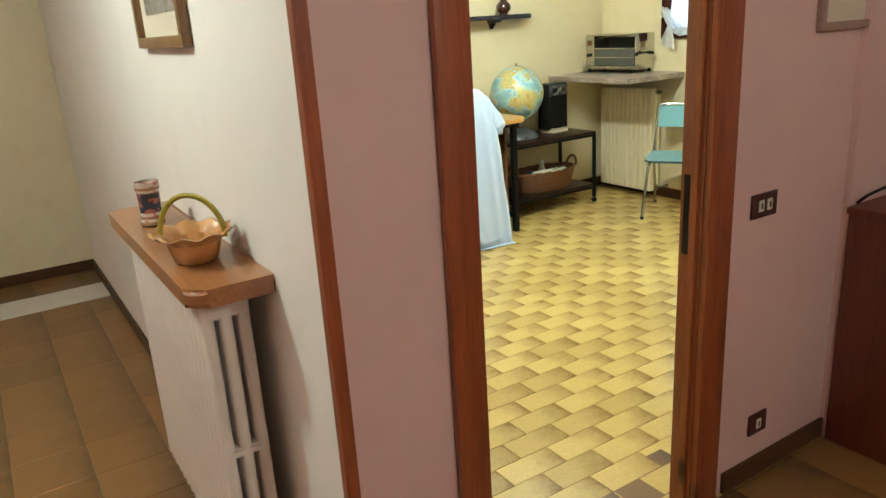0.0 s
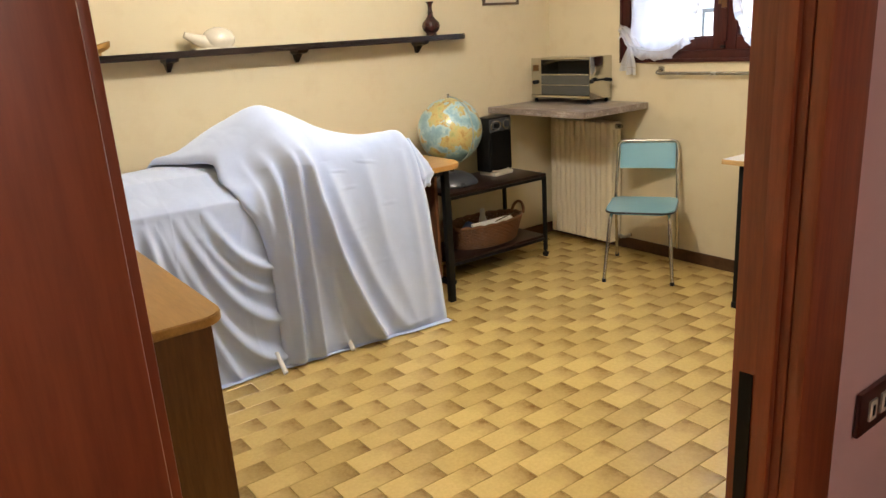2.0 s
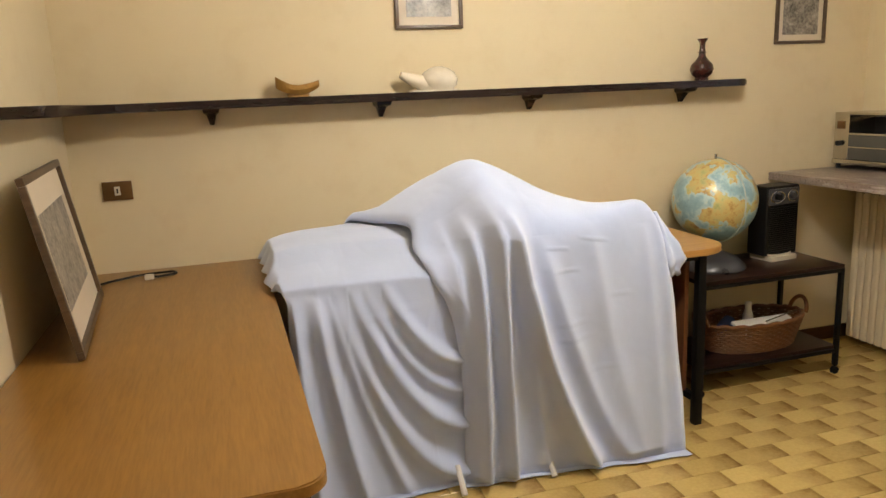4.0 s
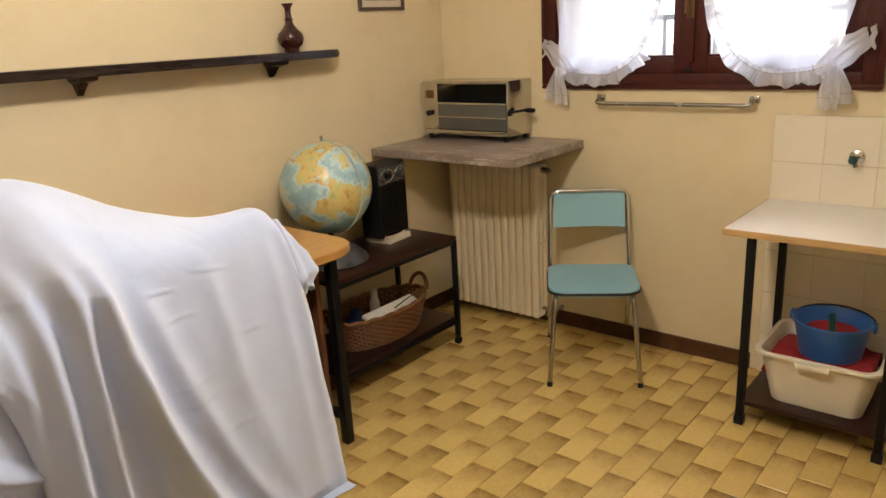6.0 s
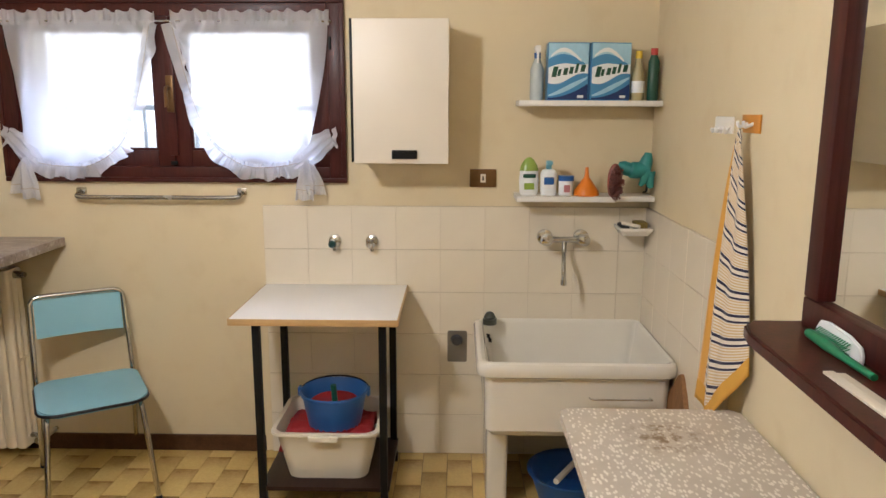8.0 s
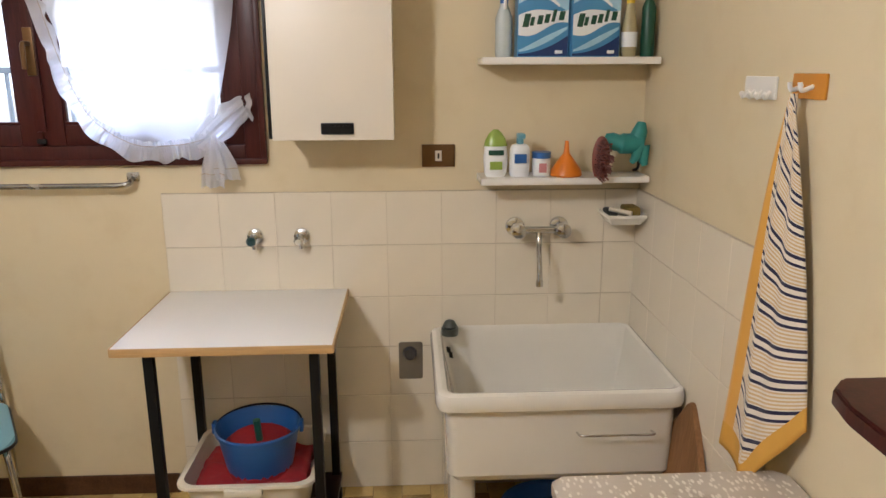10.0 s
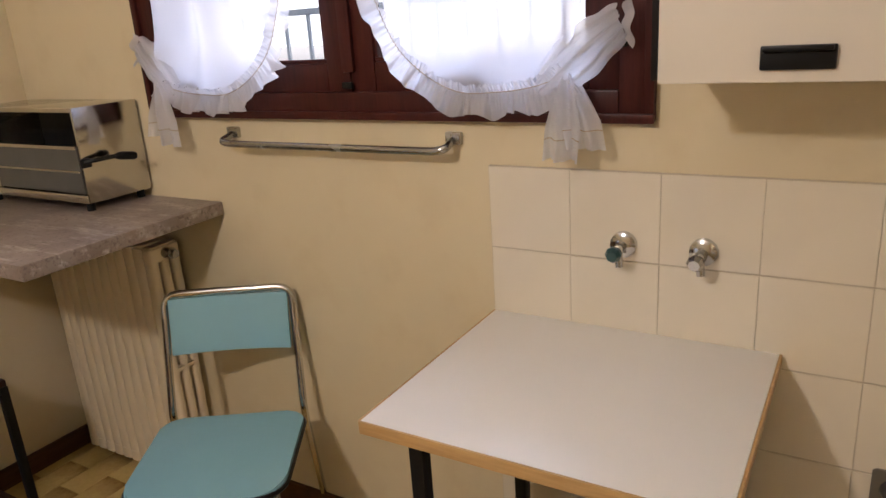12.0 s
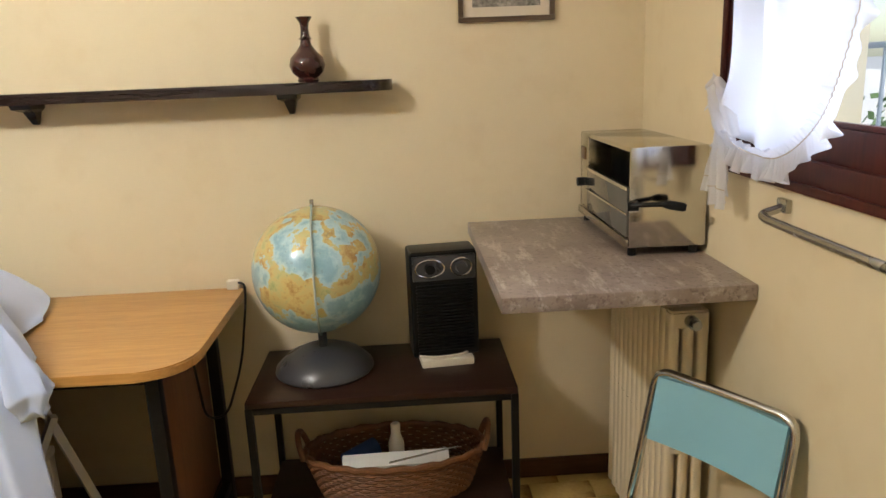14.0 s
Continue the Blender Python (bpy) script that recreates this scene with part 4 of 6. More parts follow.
def globe_mat():
    """Relief map: seas that pale towards the coasts, green lowland, ochre and brown uplands."""
    m, n, l, p = nodes_of("printed_globe")
    v = coords(n, l)
    a, b, g = noise_node(n, l, v, 6.4, 9, 0.60), noise_node(n, l, v, 19, 6, 0.65), noise_node(n, l, v, 60, 3)
    sea = ramp(n, l, a, [(0.30, (0.17, 0.33, 0.42)), (0.44, (0.27, 0.45, 0.53)), (0.505, (0.45, 0.62, 0.64))])
    land = ramp(n, l, b, [(0.30, (0.30, 0.38, 0.16)), (0.42, (0.52, 0.50, 0.22)), (0.54, (0.60, 0.47, 0.18)), (0.64, (0.44, 0.27, 0.09)), (0.74, (0.25, 0.12, 0.04))])
    col = mixc(n, l, ramp(n, l, a, [(0.512, (0, 0, 0)), (0.518, (1, 1, 1))]), sea, land)
    # small lettering and rivers read as fine dark flecks
    col = mixc(n, l, ramp(n, l, g, [(0.62, (0, 0, 0)), (0.70, (0.35, 0.35, 0.35))]), col, (0.16, 0.18, 0.16))
    l.new(col, p.inputs["Base Color"])
    p.inputs["Roughness"].default_value, p.inputs["Coat Weight"].default_value = 0.3, 0.5
    return m


M_GLOBE = globe_mat()
M_CLEAR = mat("clear_plastic_band", (0.42, 0.50, 0.48), 0.25)
M_GREY = mat("dark_grey_plastic", (0.05, 0.05, 0.055), 0.3, 0.0, 0.15, 8, 90, 0.05)
gx, gy, gz, gr = 4.205, 5.285, 0.905, 0.199
gl_ = thing("globe", (gx, gy, 0.568), "large light blue terrestrial globe on a dark domed base", "globe")
bm = B()
bmesh.ops.create_uvsphere(bm, u_segments=48, v_segments=28, radius=gr, matrix=pose(gx, gy, gz, 0, 23, 40))
part("ball", bm, M_GLOBE, gl_)
ring = [(gx + (gr + 0.006) * math.sin(a) * 0.76 * s, gy - 0.0 - (gr + 0.006) * math.sin(a) * 0.65 * s, gz + (gr + 0.006) * math.cos(a)) for s, a in [(1, radians(q)) for q in range(-5, 186, 8)]]
part("meridian", tube(B(), [(gx + (x - gx) * 0.1 - (gr + 0.007) * 0.0, gy - abs((gr + 0.007) * math.sin(radians(-5 + 8 * i))), z) for i, (x, y, z) in enumerate(ring)], 0.0035, 8), M_CLEAR, gl_)
bm = B()
tube(bm, [(gx, gy, gz + gr - 0.004), (gx, gy, gz + gr + 0.022)], 0.006, 10)
part("axis_pin", bm, M_STEEL, gl_)
part("base", lathe(B(), [(0.152, 0.569), (0.158, 0.576), (0.155, 0.588), (0.12, 0.622), (0.07, 0.645), (0.02, 0.65)], (gx, gy, 0), 36), M_GREY, gl_)
part("stem", tube(B(), [(gx, gy, 0.648), (gx, gy, gz - gr + 0.004)], 0.014, 14), M_GREY, gl_)

# fan heater, turned a little
hm = Matrix.Translation((4.595, 5.33, 0.568)) @ Matrix.Rotation(radians(6), 4, "Z")
ht = thing("fan_heater", (4.595, 5.33, 0.568), "black portable fan heater on a cream foot", "heater")


def hp(name, bm, material, parent=ht, label=""):
    return part(name, turned(bm, hm), material, parent, label)


hp("foot", box(B(), -0.085, 0.085, -0.085, 0.06, 0.0, 0.026, 0.006), M_CREAMPL)
hp("body", box(B(), -0.108, 0.108, -0.06, 0.06, 0.027, 0.378, 0.012, 3), M_BLACKPL)
hp("panel", box(B(), -0.10, 0.10, -0.0635, -0.0602, 0.285, 0.365, 0.004), M_GREY)
for i in range(22):
    z = 0.045 + i * 0.0105
    hp("slat", box(B(), -0.09, 0.09, -0.0665, -0.0603, z, z + 0.005), M_BLACKPL)
for x, w in ((-0.045, 0.046), (0.055, 0.033)):
    bm = tube(B(), [(x + w * math.cos(q * math.pi / 12) * 1.0, -0.066, 0.325 + 0.028 * math.sin(q * math.pi / 12)) for q in range(24)], 0.003, 6, True)
    hp("dial_ring", bm, M_CHROME)
hp("knob", tube(B(), [(-0.045, -0.064, 0.325), (-0.045, -0.082, 0.325)], [0.018, 0.015], 16), M_BLACKPL)
hp("knob", tube(B(), [(0.055, -0.064, 0.325), (0.055, -0.080, 0.325)], [0.02, 0.017], 16), M_GREY)
hp("cord", tube(B(), rounded([(-0.09, -0.062, 0.036), (-0.03, -0.075, 0.031), (0.06, -0.07, 0.033), (0.10, -0.02, 0.04), (0.112, 0.03, 0.034), (0.09, 0.068, 0.03)], 0.03), 0.004, 8), M_CREAMPL)

# toaster oven: front x 5.08
M_DARKGL = mat("dark_oven_glass", (0.03, 0.03, 0.03), 0.1, 0.0, 0.1, 5, 50, 0.0, 0.02)
M_OVEN = mat("polished_steel", (0.60, 0.58, 0.53), 0.13, 1.0, 0.08, 6, 120, 0.03, 0.06)
ov = thing("toaster_oven", (5.18, 5.19, 0.985), "old stainless steel toaster oven with black feet", "oven")
part("side_panel", box(B(), 5.082, 5.29, 4.93, 4.938, 1.012, 1.28, 0.002), M_OVEN, ov)
part("control_side", box(B(), 5.082, 5.29, 5.37, 5.465, 1.012, 1.28, 0.003), M_OVEN, ov)
part("top_panel", box(B(), 5.082, 5.29, 4.938, 5.37, 1.268, 1.28, 0.002), M_OVEN, ov)
part("bottom_panel", box(B(), 5.082, 5.29, 4.938, 5.37, 1.012, 1.022, 0.002), M_OVEN, ov)
part("back_panel", box(B(), 5.28, 5.29, 4.938, 5.37, 1.022, 1.268), M_OVEN, ov)
part("lining", box(B(), 5.25, 5.279, 4.94, 5.368, 1.023, 1.25), M_BLACKPL, ov)
part("door_trim", box(B(), 5.074, 5.0778, 4.94, 5.366, 1.166, 1.176, 0.001), M_OVEN, ov)
part("door_trim", box(B(), 5.074, 5.0778, 4.94, 5.366, 1.10, 1.106, 0.001), M_OVEN, ov)
part("door", box(B(), 5.078, 5.088, 4.94, 5.366, 1.04, 1.175, 0.002), mat("grey_glass", (0.10, 0.10, 0.09), 0.10, 0.0, 0.1, 5, 60, 0.0, 0.04), ov, "grey tinted glass door")
part("bottom_strip", box(B(), 5.074, 5.081, 4.932, 5.463, 1.013, 1.036, 0.002), M_OVEN, ov)
part("rack", tube(B(), [(5.10, 4.945, 1.115), (5.10, 5.36, 1.115)], 0.003, 6), M_CHROME, ov)
bm = box(B(), 5.074, 5.104, 4.918, 4.929, 1.115, 1.140, 0.003)
tube(bm, rounded([(5.085, 4.922, 1.130), (5.10, 4.905, 1.134), (5.15, 4.885, 1.137), (5.165, 4.878, 1.137)], 0.01), 0.0065, 10)
tube(bm, [(5.155, 4.882, 1.137), (5.168, 4.877, 1.136), (5.200, 4.862, 1.131), (5.207, 4.859, 1.130)], [0.008, 0.012, 0.012, 0.008], 12)
part("handle", bm, M_BLACKPL, ov)
part("knob", tube(B(), [(5.081, 5.42, 1.12), (5.06, 5.42, 1.12)], 0.014, 14), M_BLACKPL, ov)
part("scale", box(B(), 5.0785, 5.0815, 5.395, 5.445, 1.195, 1.235, 0.001), M_PLATE, ov)
for x in (5.10, 5.27):
    for y in (4.96, 5.44):
        part("foot", tube(B(), [(x, y, 0.986), (x, y, 1.013)], 0.012, 10), M_BLACKPL, ov)

# wicker basket and its contents
M_WICK = mat("brown_wicker", (0.18, 0.075, 0.026), 0.55, 0.0, 0.35, 30, 140, 0.3)
bcx, bcy, bz = 4.415, 5.245, 0.153
bk = thing("wicker_basket", (bcx, bcy, bz), "oval brown wicker basket with two handles on the trolley", "basket")
bm = B()


def oval(q, s, z):
    a = 2 * math.pi * q
    return (bcx + 0.29 * s * math.cos(a), bcy + 0.15 * s * math.sin(a), z)


NST = 64
for k in range(12):
    z = bz + 0.008 + k * 0.0118
    s = 0.84 + 0.16 * k / 11
    pts = []
    for i in range(NST * 2):
        w = 1 + 0.016 * (1 if (i // 2 + k) % 2 else -1)
        pts.append(oval(i / (NST * 2), s * w, z))
    tube(bm, pts, 0.0062, 5, True)
part("weave", bm, M_WICK, bk)
bm = B()
for i in range(NST):
    q = (i + 0.5) / NST
    tube(bm, [oval(q, 0.83, bz + 0.004), oval(q, 1.0, bz + 0.145)], 0.004, 5)
part("staking", bm, M_WICK, bk)
part("rim", tube(B(), [oval(i / 60, 1.01, bz + 0.147 + 0.004 * math.sin(i * 2.1)) for i in range(60)], 0.011, 8, True), M_WICK, bk)
part("bottom", prism(B(), [oval(i / 40, 0.83, 0)[:2] for i in range(40)], bz, bz + 0.008), M_WICK, bk)
for s in (-1, 1):
    pts = [(bcx + s * (0.29 + 0.02 * math.sin(math.pi * i / 14)), bcy + 0.055 * math.cos(math.pi * i / 14), bz + 0.145 + 0.07 * math.sin(math.pi * i / 14)) for i in range(15)]
    part("handle", tube(B(), pts, 0.010, 8), M_WICK, bk)
bm = B()
lathe(bm, [(0.022, 0.162), (0.026, 0.168), (0.026, 0.30), (0.018, 0.325), (0.016, 0.33), (0.016, 0.365), (0.012, 0.37)], (4.42, 5.27, 0), 20)
solo("white_bottle", bm, M_WHITEPL, "white plastic bottle standing in the wicker basket", "bottle")
solo("blue_roll", turned(tube(B(), [(-0.06, 0, 0), (0.06, 0, 0)], 0.034, 18), pose(4.30, 5.29, 0.25, 0, -8, 35)), mat("blue_fabric", (0.03, 0.07, 0.22), 0.7), "rolled dark blue bundle in the wicker basket", "bundle")
solo("white_folder", turned(box(B(), -0.17, 0.17, -0.028, 0.028, -0.008, 0.008, 0.003), pose(4.42, 5.165, 0.295, 20, 1, 3)), M_WHITEPL, "thin white folder lying in the wicker basket", "folder")
solo("knitting_needle", tube(B(), [(4.40, 5.12, 0.312), (4.62, 5.16, 0.332)], 0.003, 6), M_STEEL, "thin grey metal needle lying on the basket", "needle")

# vase, bowl, ship on the long shelf
M_VASE = mat("dark_red_glaze", (0.045, 0.012, 0.010), 0.18, 0.0, 0.3, 10, 90, 0.1, 0.05, 0.4)
bm = lathe(B(), [(0.030, 1.474), (0.034, 1.48), (0.030, 1.487), (0.048, 1.503), (0.056, 1.525), (0.050, 1.548), (0.032, 1.566), (0.018, 1.585), (0.015, 1.60), (0.021, 1.604), (0.015, 1.609), (0.012, 1.63), (0.014, 1.65), (0.026, 1.668), (0.024, 1.668), (0.011, 1.65)], (4.21, 5.42, 0), 28)
solo("vase", bm, M_VASE, "small dark red long-necked vase on the shelf", "vase")
M_BOAT = mat("yellow_brown_ceramic", (0.42, 0.23, 0.06), 0.3, 0.0, 0.3, 18, 90, 0.1, 0.05, 0.3)
bm = B()
rows = []
for i in range(13):
    u = -1 + i / 6
    w = 0.045 * math.sqrt(max(0.02, 1 - u * u)) + 0.004
    b = 1.482 + 0.03 * abs(u) ** 2.2
    t = 1.52 + 0.018 * abs(u) ** 1.5 + 0.03 * max(0, -u - 0.4)
    rows.append([(2.275 + 0.088 * u, 5.43 + w * q * k, z) for q, k, z in ((-1, 1, t), (-1, 0.95, (b + t) / 2), (-1, 0.5, b), (1, 0.5, b), (1, 0.95, (b + t) / 2), (1, 1, t), (1, 0.75, t - 0.004), (0.4, 0.7, b + 0.015), (-0.4, 0.7, b + 0.015), (-1, 0.75, t - 0.004))])
rings(bm, rows)
prism(bm, rrect(2.23, 2.32, 5.415, 5.445, 0.01), 1.4735, 1.49)
solo("ceramic_basket_dish", bm, M_BOAT, "small boat-shaped yellow-brown ceramic dish on the shelf", "dish")
M_IVORY = mat("ivory_glaze", (0.70, 0.64, 0.52), 0.22, 0.0, 0.08, 14, 90, 0.1, 0.05, 0.3)
bm = lathe(B(), [(0.03, 1.474), (0.05, 1.478), (0.066, 1.50), (0.070, 1.525), (0.058, 1.552), (0.035, 1.57), (0.012, 1.578)], (2.88, 5.42, 0), 26, (1.2, 0.85))
tube(bm, [(2.84, 5.42, 1.50), (2.76, 5.42, 1.525), (2.71, 5.42, 1.548)], [0.04, 0.026, 0.014], 14)
prism(bm, rrect(2.74, 2.96, 5.38, 5.46, 0.03), 1.4735, 1.481)
shp = solo("ceramic_snail", bm, M_IVORY, "ivory glazed ceramic snail-shaped ornament on the shelf", "ornament")


def picture(name, org, w, h, right, normal, frame_m, label, art, mat_w=0.035, fw=0.016, depth=0.018):
    """A framed picture; org is its lower corner, right runs along its width."""
    r, n_, u = Vector(right).normalized(), Vector(normal).normalized(), None
    u = n_.cross(r)
    m = Matrix((r, u, n_)).transposed().to_4x4()
    m.translation = Vector(org)
    th = thing(name, org, label, "picture")
    for x0, x1, y0, y1 in ((0, w, 0, fw), (0, w, h - fw, h), (0, fw, fw, h - fw), (w - fw, w, fw, h - fw)):
        part("frame_bar", turned(box(B(), x0, x1, y0, y1, 0.001, depth, 0.003), m), frame_m, th)
    part("mount", turned(box(B(), fw, w - fw, fw, h - fw, 0.002, 0.006), m), M_MOUNT, th)
    part("print", turned(box(B(), fw + mat_w, w - fw - mat_w, fw + mat_w, h - fw - mat_w, 0.0062, 0.0075), m), art, th)
    return th


M_MOUNT = mat("cream_mount_card", (0.66, 0.58, 0.46), 0.6, 0.0, 0.06, 3, 60, 0.02)


def etching():
    m, n, l, p = nodes_of("grey_etching")
    v = coords(n, l, (1, 1, 1), 11.0)
    a, b = noise_node(n, l, v, 14, 8, 0.7), noise_node(n, l, v, 70, 4)
    col = ramp(n, l, a, [(0.35, (0.05, 0.045, 0.04)), (0.55, (0.28, 0.25, 0.21)), (0.75, (0.55, 0.5, 0.42))])
    l.new(mixc(n, l, 0.3, col, ramp(n, l, b, [(0.4, (0.05, 0.05, 0.04)), (0.6, (0.5, 0.46, 0.4))])), p.inputs["Base Color"])
    p.inputs["Roughness"].default_value = 0.35
    return m


M_ART = etching()
M_PFRAME = wood("dark_picture_frame", (0.06, 0.035, 0.02), (0.11, 0.07, 0.04), "x", 0.35)
M_PFRAME2 = wood("bronze_picture_frame", (0.16, 0.08, 0.03), (0.28, 0.15, 0.06), "z", 0.3)
M_PFRAME3 = wood("silver_pink_frame", (0.32, 0.20, 0.16), (0.42, 0.28, 0.23), "x", 0.35)
picture("wall_picture", (2.717, 5.499, 1.74), 0.305, 0.24, (1, 0, 0), (0, -1, 0), M_PFRAME, "small framed etching with cream mount above the shelf", M_ART)
picture("wall_picture", (4.69, 5.499, 1.637), 0.31, 0.40, (1, 0, 0), (0, -1, 0), M_PFRAME, "framed grey etching with cream mount near the corner", M_ART, 0.03)
picture("leaning_picture", (1.53, 4.375, 0.801), 0.73, 0.50, (-0.075, 1, 0), (0.98, 0.073, 0.16), M_PFRAME, "large framed print leaning on the cabinet against the wall", M_ART, 0.09, 0.022, 0.02)


def plate(name, org, right, normal, w, h, material, keys, keym, label, cat="socket"):
    r, n_ = Vector(right).normalized(), Vector(normal).normalized()
    m = Matrix((r, n_.cross(r), n_)).transposed().to_4x4()
    m.translation = Vector(org)
    th = thing(name, org, label, cat)
    part("plate", turned(box(B(), 0, w, 0, h, 0.0005, 0.008, 0.002), m), material, th)
    for x in keys:
        part("module", turned(box(B(), x * w - 0.011, x * w + 0.011, h * 0.27, h * 0.73, 0.008, 0.0115, 0.001), m), keym, th)
        part("slot", turned(box(B(), x * w - 0.003, x * w + 0.003, h * 0.38, h * 0.62, 0.0115, 0.0125), m), M_BLACKPL, th)
    return th


plate("wall_socket", (5.299, 2.884, 1.213), (0, -1, 0), (-1, 0, 0), 0.112, 0.076, M_PLATE, (0.5,), M_CREAMPL, "bronze socket plate on the wall beside the cabinet")
plate("wall_socket", (1.478, 5.499, 1.096), (1, 0, 0), (0, -1, 0), 0.112, 0.076, M_PLATE, (0.5,), M_CREAMPL, "bronze socket plate on the wall above the cabinet")
plate("light_switch", (2.497, 2.125, 0.865), (1, 0, 0), (0, -1, 0), 0.112, 0.07, M_PLATEH, (0.33, 0.67), M_CREAMPL, "dark red-brown double light switch beside the door", "switch")
plate("wall_socket", (2.558, 2.125, 0.155), (1, 0, 0), (0, -1, 0), 0.085, 0.07, M_PLATEH, (0.5,), M_CREAMPL, "dark red-brown socket low on the hall wall")
hs_ = thing("hook_strip", (4.475, 2.13, 1.46), "white plastic hook strip on the wall beside the towel", "hooks")
part("strip", box(B(), 4.402, 4.548, 2.1255, 2.133, 1.468, 1.518, 0.003), M_WHITEPL, hs_)
for k in range(4):
    x = 4.42 + 0.0365 * k
    bm = tube(B(), rounded([(x, 2.133, 1.486), (x, 2.139, 1.480), (x, 2.141, 1.472), (x, 2.145, 1.470), (x, 2.147, 1.477)], 0.003), 0.004, 8)
    bmesh.ops.create_uvsphere(bm, u_segments=10, v_segments=8, radius=0.006, matrix=Matrix.Translation((x, 2.147, 1.478)))
    part("hook", bm, M_WHITEPL, hs_)

# cable and plug on the cabinet, cable at the desk
bm = tube(B(), rounded([(1.40, 5.20, 0.806), (1.48, 5.30, 0.806), (1.60, 5.38, 0.806), (1.72, 5.385, 0.806), (1.735, 5.34, 0.806), (1.66, 5.31, 0.806), (1.645, 5.30, 0.812)], 0.05, 6), 0.0045, 8)
cb = solo("power_cable", bm, M_BLACKPL, "black power cable lying on the cabinet top", "cable")
pl = solo("plug", box(B(), 1.615, 1.65, 5.285, 5.305, 0.801, 0.822, 0.005), M_CREAMPL, "small white plug on the cabinet top", "plug")
bm = tube(B(), rounded([(3.915, 5.46, 0.825), (3.945, 5.42, 0.83), (3.955, 5.36, 0.78), (3.95, 5.25, 0.62), (3.92, 5.13, 0.50), (3.88, 5.05, 0.53), (3.87, 5.02, 0.765)], 0.06, 6), 0.004, 8)
solo("power_cable", bm, M_BLACKPL, "black cable hanging off the desk corner", "cable")
solo("plug", box(B(), 3.875, 3.915, 5.455, 5.485, 0.801, 0.832, 0.004), M_CREAMPL, "white plug at the back of the desk", "plug")

# cloth falling over the chair's corner, bunched on the desk
bm = B()
rows = []
for i in range(31):
    v = i / 30
    fat = 0.010 + 0.052 * min(1, v * 1.5) - 0.030 * max(0, v - 0.78) / 0.22
    tuck = 0.012 * math.sin(v * 26) * max(0, v - 0.55)
    ring = []
    for q in range(40):
        a = 2 * math.pi * q / 40
        r = fat * (1 + 0.28 * (1 - 2 * abs(math.sin(2.5 * a + 1.5 * v))) * min(1, v * 2)) + tuck
        ring.append((3.515 + 0.065 * v + r * math.cos(a), 4.735 - 0.02 * v + 0.7 * r * math.sin(a), 0.985 - 0.25 * v + 0.012 * math.sin(3 * a + 5 * v) * v))
    rows.append(ring)
rings(bm, rows)
part("gathered_corner", bm, M_SHEET, sheet, "", 180)

# ---- wash corner ----
def tap_rose(bm, y, z, r=0.028):
    tube(bm, [(5.2875, y, z), (5.276, y, z), (5.27, y, z)], [r, r * 0.95, r * 0.55], 20)


for y, hd in ((3.46, mat("green_tap_head", (0.02, 0.07, 0.07), 0.3)), (3.301, M_CHROME)):
    tp = thing("tap", (5.28, y, 0.98), "chrome wall stop tap above the white table", "tap", "stop taps")
    bm = B()
    tap_rose(bm, y, 0.98)
    part("rose", bm, M_CHROME, tp)
    bm = tube(B(), [(5.272, y, 0.98), (5.235, y, 0.978)], 0.011, 14)
    tube(bm, [(5.245, y, 0.978), (5.243, y - 0.004, 0.945)], [0.010, 0.008], 12)
    part("spout", bm, M_CHROME, tp)
    part("handwheel", tube(B(), [(5.238, y + 0.004, 0.975), (5.225, y + 0.004, 0.974), (5.215, y + 0.004, 0.973)], [0.015, 0.017, 0.011], 8), hd, tp)

mx = thing("mixer_tap", (5.28, 2.485, 1.0), "chrome wall mixer tap with a curved spout above the sink", "tap")
for y in (2.562, 2.408):
    bm = B()
    tap_rose(bm, y, 1.003, 0.034)
    part("rose", bm, M_CHROME, mx)
    bm = tube(B(), [(5.275, y, 1.003), (5.22, y, 1.003)], 0.015, 14)
    part("valve", bm, M_CHROME, mx)
    part("handle", tube(B(), [(5.222, y, 1.003), (5.212, y, 1.004), (5.19, y, 1.004), (5.184, y, 1.004)], [0.016, 0.027, 0.025, 0.012], 10), M_CHROME, mx)
part("bridge", tube(B(), [(5.235, 2.55, 1.0), (5.235, 2.42, 1.0)], 0.013, 14), M_CHROME, mx)
part("spout", tube(B(), rounded([(5.235, 2.485, 0.995), (5.225, 2.487, 0.955), (5.19, 2.492, 0.93), (5.145, 2.497, 0.89), (5.14, 2.497, 0.845)], 0.03), [0.011] * 5 + [0.0095] * 15, 12), M_CHROME, mx)
part("nozzle", tube(B(), [(5.14, 2.497, 0.848), (5.14, 2.497, 0.828)], 0.0125, 14), M_CHROME, mx)

dr = thing("drain_box", (5.285, 2.932, 0.44), "steel washing machine drain plate in the tiles", "drain plate")
part("cover", turned(prism(B(), rrect(-0.043, 0.043, 0, 0.142, 0.008), 0, 0.004, 0.001), Matrix(((0, 0, -1, 5.2878), (-1, 0, 0, 2.932), (0, 1, 0, 0.44), (0, 0, 0, 1)))), mat("dull_grey_steel", (0.22, 0.205, 0.18), 0.35, 0.5, 0.1, 10, 90, 0.05), dr)
part("knob", tube(B(), [(5.284, 2.935, 0.54), (5.265, 2.935, 0.54)], [0.026, 0.02], 16), M_GREY, dr)

